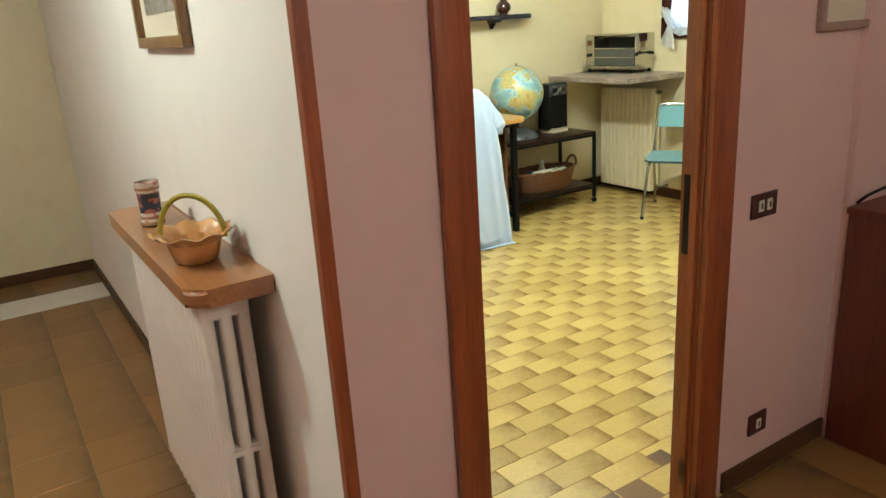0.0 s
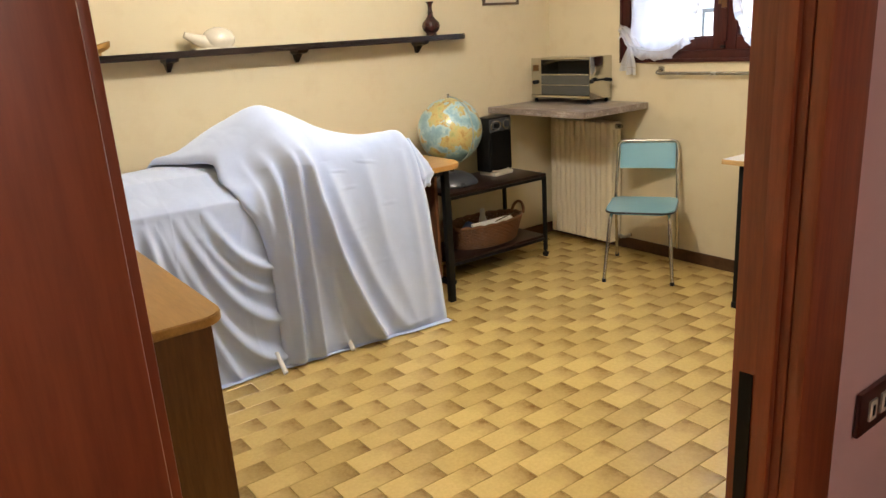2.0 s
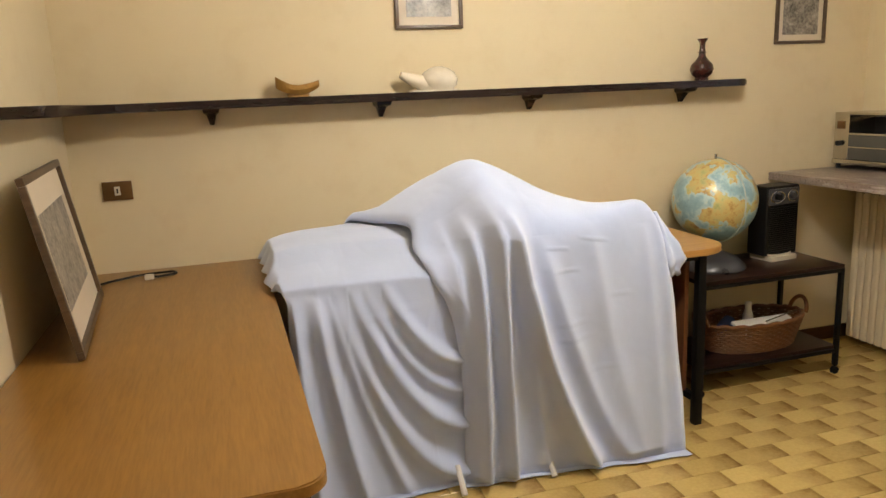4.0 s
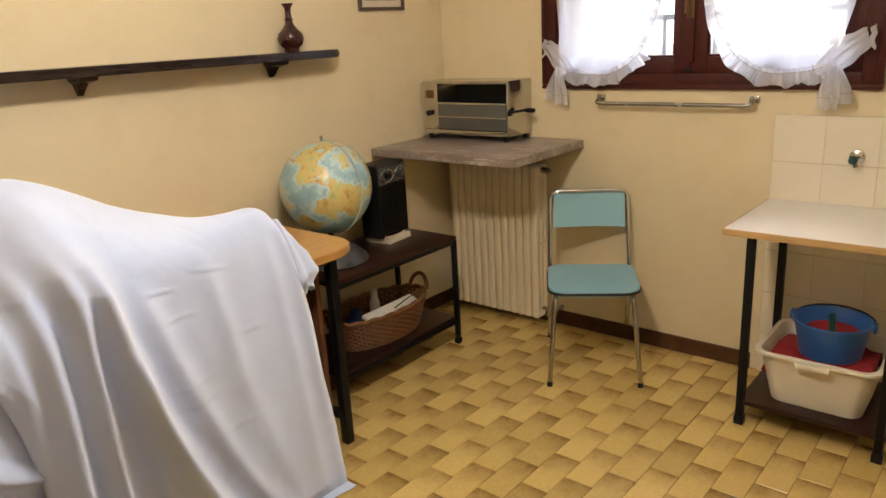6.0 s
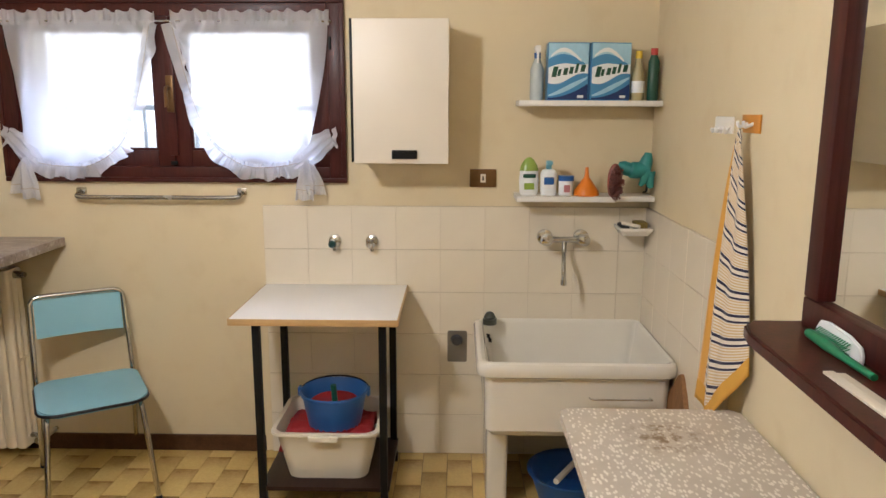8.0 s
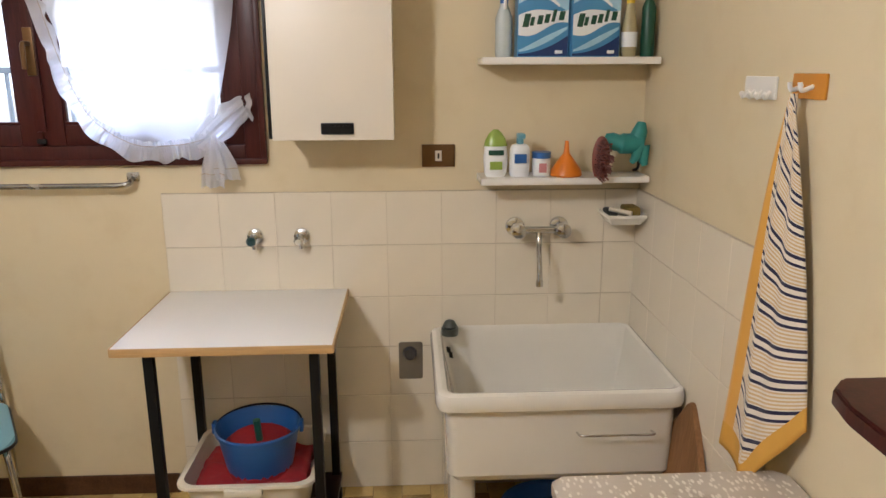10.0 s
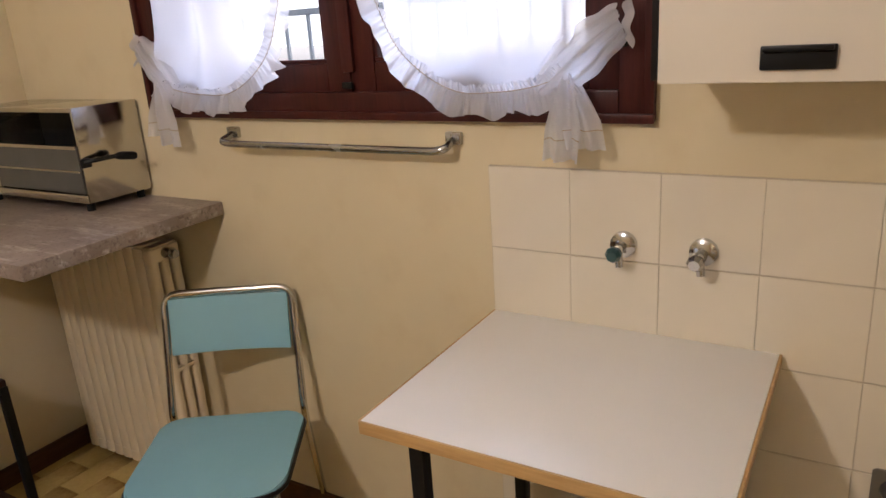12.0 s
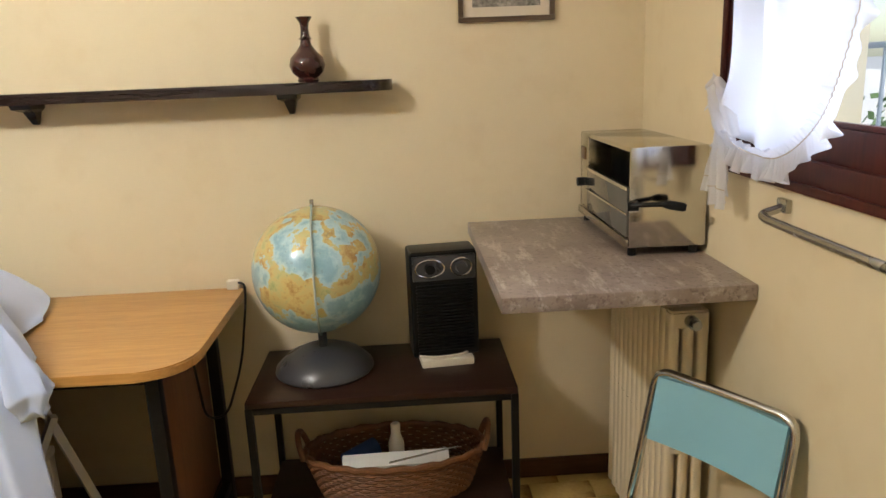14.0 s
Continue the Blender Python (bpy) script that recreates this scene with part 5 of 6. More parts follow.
tr = thing("towel_rail", (5.27, 4.20, 1.18), "grey metal towel rail under the window", "towel rail")
part("bar", tube(B(), rounded([(5.292, 4.545, 1.186), (5.245, 4.548, 1.172), (5.242, 4.52, 1.167), (5.242, 3.88, 1.167), (5.245, 3.852, 1.172), (5.292, 3.855, 1.186)], 0.02), 0.0095, 12), M_STEEL, tr)
for y in (4.545, 3.853):
    part("bracket", box(B(), 5.285, 5.2995, y - 0.02, y + 0.02, 1.174, 1.204, 0.004), M_STEEL, tr)

M_BLUE = mat("blue_plastic", (0.025, 0.11, 0.34), 0.35, 0.0, 0.1, 6, 60, 0.05)
M_RED = mat("dark_red_cloth", (0.30, 0.015, 0.02), 0.7, 0.0, 0.2, 8, 60, 0.2)
M_IVPL = mat("ivory_plastic_tub", (0.78, 0.73, 0.62), 0.35, 0.0, 0.05, 4, 60, 0.04)


def tub(bm, x0, x1, y0, y1, z0, z1, taper, r, lip=0.012, wall=0.004):
    secs = [(taper, z0), (taper * 0.5, (z0 + z1) / 2), (0.004, z1 - 0.02), (0.0, z1 - 0.012), (-lip, z1 - 0.01), (-lip, z1), (0.003, z1 + 0.001), (wall + 0.003, z1 - 0.01), (taper * 0.5 + wall, (z0 + z1) / 2), (taper + wall, z0 + 0.006)]
    return rings(bm, [[(x, y, z) for x, y in rrect(x0 + k, x1 - k, y0 + k, y1 - k, r, 5)] for k, z in secs])


tb = thing("washing_tub", (5.0, 3.445, 0.104), "ivory rectangular plastic tub under the white table", "tub")
part("body", tub(B(), 4.82, 5.18, 3.245, 3.64, 0.104, 0.312, 0.04, 0.05, 0.014), M_IVPL, tb)
part("grip", box(B(), 4.792, 4.806, 3.385, 3.50, 0.286, 0.308, 0.005), M_IVPL, tb)
bm = B()
rows = []
for i in range(17):
    for_y = 3.275 + 0.34 * i / 16
    rows.append([(4.865 + 0.28 * j / 16, for_y, 0.262 + 0.018 * noise.noise(Vector((i * 0.5, j * 0.5, 2))) + 0.02 * math.exp(-((j - 8) / 5) ** 2)) for j in range(17)])
grid(bm, rows)
rg_ = solo("red_cloth", bm, M_RED, "dark red cloth lying in the ivory tub", "cloth", smooth=180)
rg_.modifiers.new("t", "SOLIDIFY").thickness = 0.05
rg_.modifiers["t"].offset = -1
bu = thing("bucket", (5.0, 3.43, 0.25), "blue plastic bucket standing in the tub", "bucket")
part("body", lathe(B(), [(0.10, 0.252), (0.125, 0.38), (0.131, 0.408), (0.138, 0.41), (0.139, 0.42), (0.133, 0.423), (0.126, 0.41), (0.098, 0.262), (0.02, 0.26)], (5.0, 3.43, 0), 32), M_BLUE, bu)
part("bail", tube(B(), [(5.0 + 0.045 * math.sin(math.pi * i / 16) + 0.09 * math.sin(math.pi * i / 16), 3.43 + 0.139 * math.cos(math.pi * i / 16), 0.415 + 0.012 * math.sin(math.pi * i / 16)) for i in range(17)], 0.004, 8), M_BLACK, bu)
for s in (-1, 1):
    part("ear", box(B(), 4.985, 5.015, 3.43 + s * 0.14 - 0.006, 3.43 + s * 0.14 + 0.006, 0.395, 0.432, 0.004), M_BLUE, bu)
solo("red_rag", lathe(B(), [(0.02, 0.262), (0.105, 0.264), (0.112, 0.36), (0.09, 0.378), (0.04, 0.372), (0.01, 0.374)], (5.0, 3.43, 0), 24), M_RED, "red rag heaped inside the blue bucket", "rag")
solo("brush_handle", tube(B(), [(4.985, 3.425, 0.372), (4.98, 3.43, 0.445)], 0.012, 12), mat("dark_green_plastic", (0.01, 0.09, 0.06), 0.35), "short dark green handle sticking up from the bucket", "handle")

# shelf items
def bottle(name, prof, x, y, z, material, label, sq=(1, 1), n=22):
    return solo(name, lathe(B(), [(r, z + h) for r, h in prof], (x, y, 0), n, sq), material, label, "bottle")


Z1, Z2 = 1.5725, 1.1925
M_CLEARB = mat("translucent_grey_plastic", (0.50, 0.55, 0.55), 0.25)
sp = thing("spray_bottle", (5.21, 2.622, Z1), "pale translucent spray bottle with a white trigger", "bottle")
part("body", lathe(B(), [(0.024, Z1), (0.027, Z1 + 0.01), (0.027, Z1 + 0.12), (0.014, Z1 + 0.155), (0.012, Z1 + 0.165)], (5.21, 2.622, 0), 20), M_CLEARB, sp)
part("collar", tube(B(), [(5.21, 2.622, Z1 + 0.163), (5.21, 2.622, Z1 + 0.185)], 0.013, 14), M_BLUE, sp)
bm = box(B(), 5.17, 5.235, 2.612, 2.632, Z1 + 0.186, Z1 + 0.212, 0.005)
tube(bm, rounded([(5.185, 2.622, Z1 + 0.19), (5.178, 2.622, Z1 + 0.165), (5.185, 2.622, Z1 + 0.145)], 0.01), 0.005, 8)
part("trigger_head", bm, M_WHITEPL, sp)


M_DGREEN = mat("dark_green_print", (0.01, 0.07, 0.04), 0.4, 0, 0.05)
M_PWHITE = mat("white_print", (0.80, 0.82, 0.84), 0.4, 0, 0.03)
M_PACK = mat("mid_blue_carton", (0.07, 0.26, 0.50), 0.35, 0, 0.08, 12, 60, 0.03)
M_PALE = mat("pale_blue_print", (0.38, 0.62, 0.76), 0.35, 0, 0.12, 18, 60, 0.02)
M_NAVY = mat("navy_print", (0.008, 0.03, 0.13), 0.4, 0, 0.05)


def swash(y0, y1, low, high, x):
    """A flat printed shape between two curves over the carton's width."""
    rows = []
    for i in range(25):
        q = i / 24
        rows.append([(x, y0 + (y1 - y0) * q, low(q)), (x, y0 + (y1 - y0) * q, max(low(q) + 0.0005, high(q)))])
    return grid(B(), rows)


for cy, ang in ((2.504, 0), (2.342, 9)):
    m = Matrix.Translation((5.205, cy, Z1)) @ Matrix.Rotation(radians(ang), 4, "Z")
    pk = thing("detergent_box", (5.205, cy, Z1), "blue cardboard laundry detergent box with white swirl", "box", "detergent boxes")
    part("carton", turned(box(B(), -0.038, 0.038, -0.08, 0.08, 0, 0.222, 0.002), m), M_PACK, pk)
    # pale wave at the top, white band behind the wordmark, dark foot with a white stroke
    part("print", turned(swash(0.078, -0.078, lambda q: 0.150 + 0.028 * math.sin(q * 3.4 + 0.3), lambda q: 0.218, -0.0384), m), M_PALE, pk, "pale blue printed wave")
    part("print", turned(swash(0.070, -0.050, lambda q: 0.160 + 0.026 * math.sin(q * 3.4 + 0.2), lambda q: 0.166 + 0.036 * math.sin(q * 3.2 + 0.2), -0.0387), m), M_PWHITE, pk)
    part("print", turned(swash(0.078, -0.078, lambda q: 0.066 + 0.034 * q - 0.010 * math.sin(q * 6), lambda q: 0.126 + 0.022 * q + 0.008 * math.sin(q * 5), -0.0386), m), M_PWHITE, pk, "white printed band")
    part("print", turned(swash(0.078, -0.078, lambda q: 0.003, lambda q: 0.010 + 0.055 * q * q, -0.0384), m), M_NAVY, pk, "navy printed foot")
    part("swirl", turned(swash(0.076, -0.076, lambda q: 0.016 + 0.068 * q ** 1.6, lambda q: 0.022 + 0.070 * q ** 1.5 + 0.012 * math.sin(q * 3.1), -0.0388), m), M_PALE, pk)
    for k, (w, h) in enumerate(((0.019, 0.040), (0.012, 0.026), (0.016, 0.027), (0.015, 0.027), (0.011, 0.036), (0.017, 0.027))):
        y = 0.066 - 0.0225 * k
        bm = box(B(), -0.0398, -0.0390, y - w, y, 0.0, h, 0.0003)
        for v in bm.verts:
            v.co.y -= 0.22 * v.co.z
            v.co.z += 0.090 + 0.004 * k
        part("print_bar", turned(bm, m), M_DGREEN, pk)
    part("print_bar", turned(box(B(), -0.0396, -0.0390, -0.062, -0.038, 0.010, 0.020, 0.0003), m), M_PWHITE, pk)
b1 = bottle("clear_bottle", [(0.022, 0), (0.026, 0.008), (0.026, 0.09), (0.012, 0.155), (0.011, 0.165)], 5.20, 2.222, Z1, mat("yellowish_clear_plastic", (0.42, 0.36, 0.20), 0.15), "clear plastic bottle with a yellow cap")
part("cap", tube(B(), [(5.20, 2.222, Z1 + 0.163), (5.20, 2.222, Z1 + 0.192)], 0.0135, 14), mat("yellow_plastic", (0.70, 0.50, 0.02), 0.4), b1, "yellow screw cap")
part("label_band", lathe(B(), [(0.0262, Z1 + 0.03), (0.0266, Z1 + 0.031), (0.0266, Z1 + 0.075), (0.0262, Z1 + 0.076)], (5.20, 2.222, 0), 20), M_PWHITE, b1, "white paper label band")
b2 = bottle("green_bottle", [(0.020, 0), (0.022, 0.006), (0.022, 0.15), (0.013, 0.175), (0.012, 0.178)], 5.20, 2.162, Z1, M_DGREEN, "dark green bottle with a red cap")
part("cap", tube(B(), [(5.20, 2.162, Z1 + 0.176), (5.20, 2.162, Z1 + 0.202)], 0.014, 14), mat("red_plastic", (0.50, 0.03, 0.02), 0.4), b2, "red screw cap")

M_LIME = mat("lime_soap", (0.30, 0.42, 0.08), 0.25)
b3 = bottle("soap_bottle", [(0.030, 0), (0.037, 0.01), (0.040, 0.06), (0.036, 0.105), (0.02, 0.135), (0.008, 0.148)], 5.195, 2.645, Z2, M_PWHITE, "rounded white soap bottle with a green top", (0.55, 1))
part("cap", lathe(B(), [(0.0375, Z2 + 0.10), (0.033, Z2 + 0.12), (0.02, Z2 + 0.142), (0.008, Z2 + 0.153)], (5.195, 2.645, 0), 22, (0.6, 1.02)), M_LIME, b3, "translucent lime green top")
part("label_print", turned(box(B(), -0.002, 0.001, -0.025, 0.025, 0, 0.016, 0.0004), pose(5.1715, 2.645, Z2 + 0.072)), M_DGREEN, b3)
part("label_print", turned(box(B(), -0.002, 0.001, -0.02, 0.02, 0, 0.026, 0.0004), pose(5.1715, 2.645, Z2 + 0.025)), M_LIME, b3)
b4 = bottle("pump_bottle", [(0.030, 0), (0.033, 0.006), (0.033, 0.09), (0.026, 0.103), (0.012, 0.108)], 5.195, 2.565, Z2, M_PWHITE, "white pump soap bottle with a blue label", (0.7, 1))
bm = tube(B(), [(5.195, 2.565, Z2 + 0.106), (5.195, 2.565, Z2 + 0.125)], 0.012, 14)
box(bm, 5.15, 5.20, 2.553, 2.577, Z2 + 0.125, Z2 + 0.142, 0.005)
part("pump", bm, mat("sky_blue_plastic", (0.16, 0.38, 0.48), 0.35), b4)
part("label_print", box(B(), 5.1705, 5.1725, 2.545, 2.585, Z2 + 0.045, Z2 + 0.075, 0.0004), M_BLUE, b4)
b5 = bottle("jar", [(0.026, 0), (0.03, 0.006), (0.03, 0.055), (0.027, 0.062)], 5.195, 2.493, Z2, M_PWHITE, "small white jar with a blue lid and printed label")
part("lid", tube(B(), [(5.195, 2.493, Z2 + 0.06), (5.195, 2.493, Z2 + 0.08)], 0.032, 22), M_BLUE, b5)
part("label_print", box(B(), 5.1640, 5.1660, 2.48, 2.505, Z2 + 0.015, Z2 + 0.045, 0.0004), mat("pink_print", (0.5, 0.2, 0.22), 0.4), b5)
fu = lathe(B(), [(0.050, Z2), (0.053, Z2 + 0.004), (0.050, Z2 + 0.02), (0.02, Z2 + 0.062), (0.010, Z2 + 0.075), (0.006, Z2 + 0.115)], (5.195, 2.41, 0), 26)
solo("funnel", fu, mat("orange_plastic", (0.72, 0.20, 0.01), 0.3), "orange plastic funnel standing upside down on the shelf", "funnel")

M_BRIST = mat("dusty_pink_bristle", (0.22, 0.085, 0.075), 0.8, 0.0, 0.4, 40, 160, 0.6)
br = thing("clothes_brush", (5.17, 2.302, 1.185), "oval dusty pink brush hanging from the shelf edge", "brush")
bm = B()
for i in range(160):
    a, r = random.random() * 2 * math.pi, math.sqrt(random.random())
    y, z = 2.302 + 0.024 * r * math.cos(a), 1.25 + 0.065 * r * math.sin(a)
    tube(bm, [(5.155, y, z), (5.12 + 0.008 * random.random(), 2.302 + (y - 2.302) * 1.35, 1.25 + (z - 1.25) * 1.12)], 0.0022, 4)
part("bristles", bm, M_BRIST, br)
bm = B()
bmesh.ops.create_uvsphere(bm, u_segments=18, v_segments=12, radius=1, matrix=Matrix.Translation((5.166, 2.302, 1.25)) @ Matrix.Diagonal((0.014, 0.03, 0.075, 1)))
part("back", bm, mat("red_brown_brush_wood", (0.25, 0.07, 0.05), 0.4), br)

M_TEAL = mat("teal_rubber", (0.03, 0.24, 0.23), 0.45, 0.0, 0.12, 10, 60, 0.1)
bm = B()
tube(bm, rounded([(5.20, 2.285, 1.315), (5.19, 2.25, 1.30), (5.19, 2.21, 1.295), (5.20, 2.17, 1.30)], 0.02), [0.016] + [0.028] * 5 + [0.034] * 20, 12)
tube(bm, [(5.20, 2.18, 1.30), (5.19, 2.17, 1.34), (5.195, 2.165, 1.365)], [0.03, 0.024, 0.014], 12)
tube(bm, [(5.19, 2.17, 1.29), (5.18, 2.185, 1.25), (5.185, 2.195, 1.235)], [0.028, 0.014, 0.009], 10)
tube(bm, [(5.19, 2.16, 1.29), (5.185, 2.155, 1.24), (5.18, 2.15, 1.225)], [0.026, 0.016, 0.010], 10)
solo("rubber_glove", bm, M_TEAL, "crumpled teal rubber glove hung on a corner hook", "glove")
hk = thing("hook", (5.28, 2.15, 1.20), "small dark wire hook in the wall corner", "hook")
part("wire", tube(B(), rounded([(5.298, 2.16, 1.30), (5.26, 2.16, 1.305), (5.25, 2.15, 1.24), (5.25, 2.15, 1.205), (5.298, 2.15, 1.195)], 0.02), 0.005, 8), M_BLACK, hk)

sd = thing("soap_dish", (5.22, 2.20, 1.03), "white ceramic soap dish with a scrubbing brush", "soap dish")
part("dish", tub(B(), 5.15, 5.287, 2.14, 2.27, 1.03, 1.062, 0.012, 0.012, 0.002), M_CERAM, sd)
bs = thing("scrub_brush", (5.22, 2.20, 1.045), "small scrubbing brush lying in the soap dish", "brush")
part("head", box(B(), 5.19, 5.27, 2.15, 2.20, 1.05, 1.082, 0.008), mat("olive_bristle", (0.20, 0.14, 0.03), 0.8), bs)
part("handle", tube(B(), [(5.15, 2.195, 1.07), (5.20, 2.255, 1.078)], 0.008, 8), M_CREAMPL, bs)
solo("sponge", box(B(), 5.20, 5.26, 2.222, 2.265, 1.046, 1.075, 0.01), mat("dark_sponge", (0.05, 0.05, 0.045), 0.9, 0, 0.3, 30, 200, 0.5), "small dark sponge in the soap dish", "sponge")

# towel on its hook
def towel_mat():
    m, n, l, p = nodes_of("striped_towel")
    s = n.new("ShaderNodeSeparateXYZ")
    tc = n.new("ShaderNodeTexCoord").outputs["UV"]
    l.new(tc, s.inputs[0])
    md = n.new("ShaderNodeMath")
    md.operation, md.inputs[1].default_value = "MULTIPLY", 11.0
    l.new(s.outputs[1], md.inputs[0])
    fr = n.new("ShaderNodeMath")
    fr.operation = "FRACT"
    l.new(md.outputs[0], fr.inputs[0])
    white, beige, navy = (0.72, 0.65, 0.55), (0.60, 0.43, 0.23), (0.015, 0.015, 0.05)
    bands = [(0.0, navy), (0.12, white), (0.27, navy), (0.37, white)] + [(0.42 + 0.06 * k, white if k % 2 else beige) for k in range(10)]
    r = ramp(n, l, fr.outputs[0], bands)
    r.node.color_ramp.interpolation = "CONSTANT"
    edge = ramp(n, l, s.outputs[0], [(0.0, (1, 1, 1)), (0.09, (0, 0, 0)), (0.99, (0, 0, 0))])
    edge.node.color_ramp.interpolation = "CONSTANT"
    l.new(mixc(n, l, edge, r, (0.66, 0.34, 0.05)), p.inputs["Base Color"])
    p.inputs["Roughness"].default_value, p.inputs["Sheen Weight"].default_value = 0.95, 0.4
    bumped(n, l, p, noise_node(n, l, coords(n, l), 420, 2), 0.4, 0.002)
    return m


tw = thing("towel", (4.22, 2.16, 0.66), "yellow, cream and navy striped towel hanging from an orange hook", "towel")
bm = B()
uvl = bm.loops.layers.uv.new("UVMap")
NR, NC = 40, 44
TWH, TWS = 0.145, 0.115
gridv = []
for i in range(NR + 1):
    v = i / NR
    row = []
    for j in range(NC + 1):
        u = j / NC
        zb = (0.66 - 0.03 * u / 0.4) if u < 0.4 else 0.63 + 0.20 * (u - 0.4) / 0.6
        w = v ** 0.8
        if u < 0.4:
            k = u / 0.4
            x, y = 4.28 + (0.10 * (1 - k) - 0.06 * k) * w, (0.050 * (1 - k) + 0.078 * k - 0.03 * math.sin(math.pi * k)) * w
        else:
            k = (u - 0.4) / 0.6
            x, y = 4.275 + (-0.06 * (1 - k) - 0.165 * k) * w, 0.078 * (1 - k) ** 0.8 * w
        y += 2.142 + 0.012 * (1 - v) + 0.004 * math.sin(u * 14 + 5 * v)
        row.append(bm.verts.new((x, y, 1.485 - (1.485 - zb) * v)))
    gridv.append(row)
for i in range(NR):
    for j in range(NC):
        f = bm.faces.new((gridv[i][j], gridv[i + 1][j], gridv[i + 1][j + 1], gridv[i][j + 1]))
        f.material_index = 1 if i >= NR - 3 else 0
        for lp, (a, b) in zip(f.loops, ((i, j), (i + 1, j), (i + 1, j + 1), (i, j + 1))):
            lp[uvl].uv = (b / NC, a / NR - 0.30 * b / NC)
tcl = part("cloth", bm, towel_mat(), tw, "", 180)
tcl.data.materials.append(mat("yellow_towel_hem", (0.66, 0.36, 0.06), 0.95))
sm = tcl.modifiers.new("t", "SOLIDIFY")
sm.thickness = 0.005
th_ = thing("towel_hook", (4.275, 2.13, 1.475), "orange plastic adhesive towel hook", "hook")
M_ORANGE = mat("orange_hook_plastic", (0.62, 0.26, 0.03), 0.4)
part("plate", box(B(), 4.21, 4.335, 2.1255, 2.131, 1.475, 1.525, 0.002), M_ORANGE, th_)
for x in (4.255, 4.295):
    part("peg", tube(B(), rounded([(x, 2.13, 1.50), (x, 2.155, 1.49), (x, 2.158, 1.508)], 0.01), 0.005, 8), M_PWHITE, th_)

# mirror with a ledge
M_MIRROR, mn, ml, mp_ = nodes_of("mirror_glass")
mp_.inputs["Metallic"].default_value, mp_.inputs["Roughness"].default_value = 1.0, 0.02
mp_.inputs["Base Color"].default_value = (0.86, 0.88, 0.87, 1)
mi = thing("wall_mirror", (3.45, 2.135, 1.062), "large mirror in a dark red-brown wooden frame", "mirror")
for x0, x1, z0, z1 in ((3.0, 3.828, 1.0615, 1.128), (3.0, 3.828, 1.925, 2.0), (3.765, 3.828, 1.129, 1.924), (3.0, 3.075, 1.129, 1.924)):
    part("frame_bar", box(B(), x0, x1, 2.1255, 2.158, z0, z1, 0.006), M_MAHOG, mi)
part("glass", box(B(), 3.07, 3.77, 2.1258, 2.137, 1.122, 1.93), M_MIRROR, mi)
solo("mirror_ledge", prism(B(), [(3.0, 2.1255), (3.862, 2.1255), (3.862, 2.25), (3.825, 2.285), (3.76, 2.30), (3.0, 2.315)], 1.030, 1.061, 0.005), M_MAHOG, "dark red-brown wooden ledge under the mirror", "ledge")
hb = thing("hairbrush", (3.60, 2.18, 1.0612), "green and white hairbrush resting on the ledge", "brush")
M_HGREEN = mat("green_brush_plastic", (0.02, 0.20, 0.09), 0.3)
bm = tube(B(), [(3.725, 2.188, 1.073), (3.63, 2.192, 1.074), (3.59, 2.192, 1.071), (3.475, 2.19, 1.069)], [0.010, 0.012, 0.008, 0.007], 12)
part("body", bm, M_HGREEN, hb)
bm = prism(B(), [(3.56, 1.0615), (3.735, 1.0615), (3.738, 1.085), (3.725, 1.102), (3.69, 1.108), (3.61, 1.104), (3.57, 1.094), (3.56, 1.078)], 0.0, 0.010, 0.003)
part("bristle_pad", turned(bm, Matrix(((1, 0, 0, 0), (0, 0, 1, 2.159), (0, 1, 0, 0), (0, 0, 0, 1)))), M_PWHITE, hb)
bm = B()
for i in range(14):
    for k in range(3):
        tube(bm, [(3.60 + i * 0.009, 2.169, 1.068 + k * 0.011), (3.60 + i * 0.009, 2.184, 1.068 + k * 0.006)], 0.0014, 4)
part("bristles", bm, M_HGREEN, hb)
bm = box(B(), 3.29, 3.515, 2.242, 2.262, 1.0613, 1.067, 0.002)
for i in range(37):
    box(bm, 3.294 + i * 0.0059, 3.298 + i * 0.0059, 2.222, 2.242, 1.0613, 1.064)
solo("comb", bm, M_CREAMPL, "ivory plastic comb lying on the ledge", "comb")

bm = prism(B(), [tuple(q)[:2] for q in rounded([(-0.20, 0, 0), (0.10, 0, 0), (0.17, 0.42, 0), (0.0, 0.638, 0), (-0.22, 0.36, 0)], 0.03, 4, True)], -0.009, 0.009, 0.003)
solo("cutting_board", turned(bm, Matrix.Translation((4.66, 2.195, 0.002)) @ Matrix.Rotation(radians(95), 4, "X")), wood("worn_board_wood", (0.20, 0.09, 0.03), (0.32, 0.16, 0.06), "z", 0.6, 1, 0), "worn wooden cutting board leaning beside the sink", "board")
ub = thing("blue_basin", (4.93, 2.47, 0), "blue plastic basin on the floor under the sink", "basin")
part("body", lathe(B(), [(0.13, 0.001), (0.165, 0.11), (0.178, 0.115), (0.178, 0.122), (0.162, 0.118), (0.126, 0.008)], (4.93, 2.47, 0), 32), M_BLUE, ub)
solo("scrub_stick", tube(B(), [(4.80, 2.55, 0.135), (5.05, 2.40, 0.128)], 0.012, 10), M_CREAMPL, "pale wooden stick laid across the blue basin", "stick")
rk = thing("cloth_rail", (4.70, 2.33, 0.50), "thin wire cloth rail on the front of the sink", "rail")
part("wire", tube(B(), rounded([(4.752, 2.45, 0.50), (4.69, 2.45, 0.515), (4.69, 2.23, 0.515), (4.752, 2.23, 0.50)], 0.015), 0.0035, 8), M_CHROME, rk)

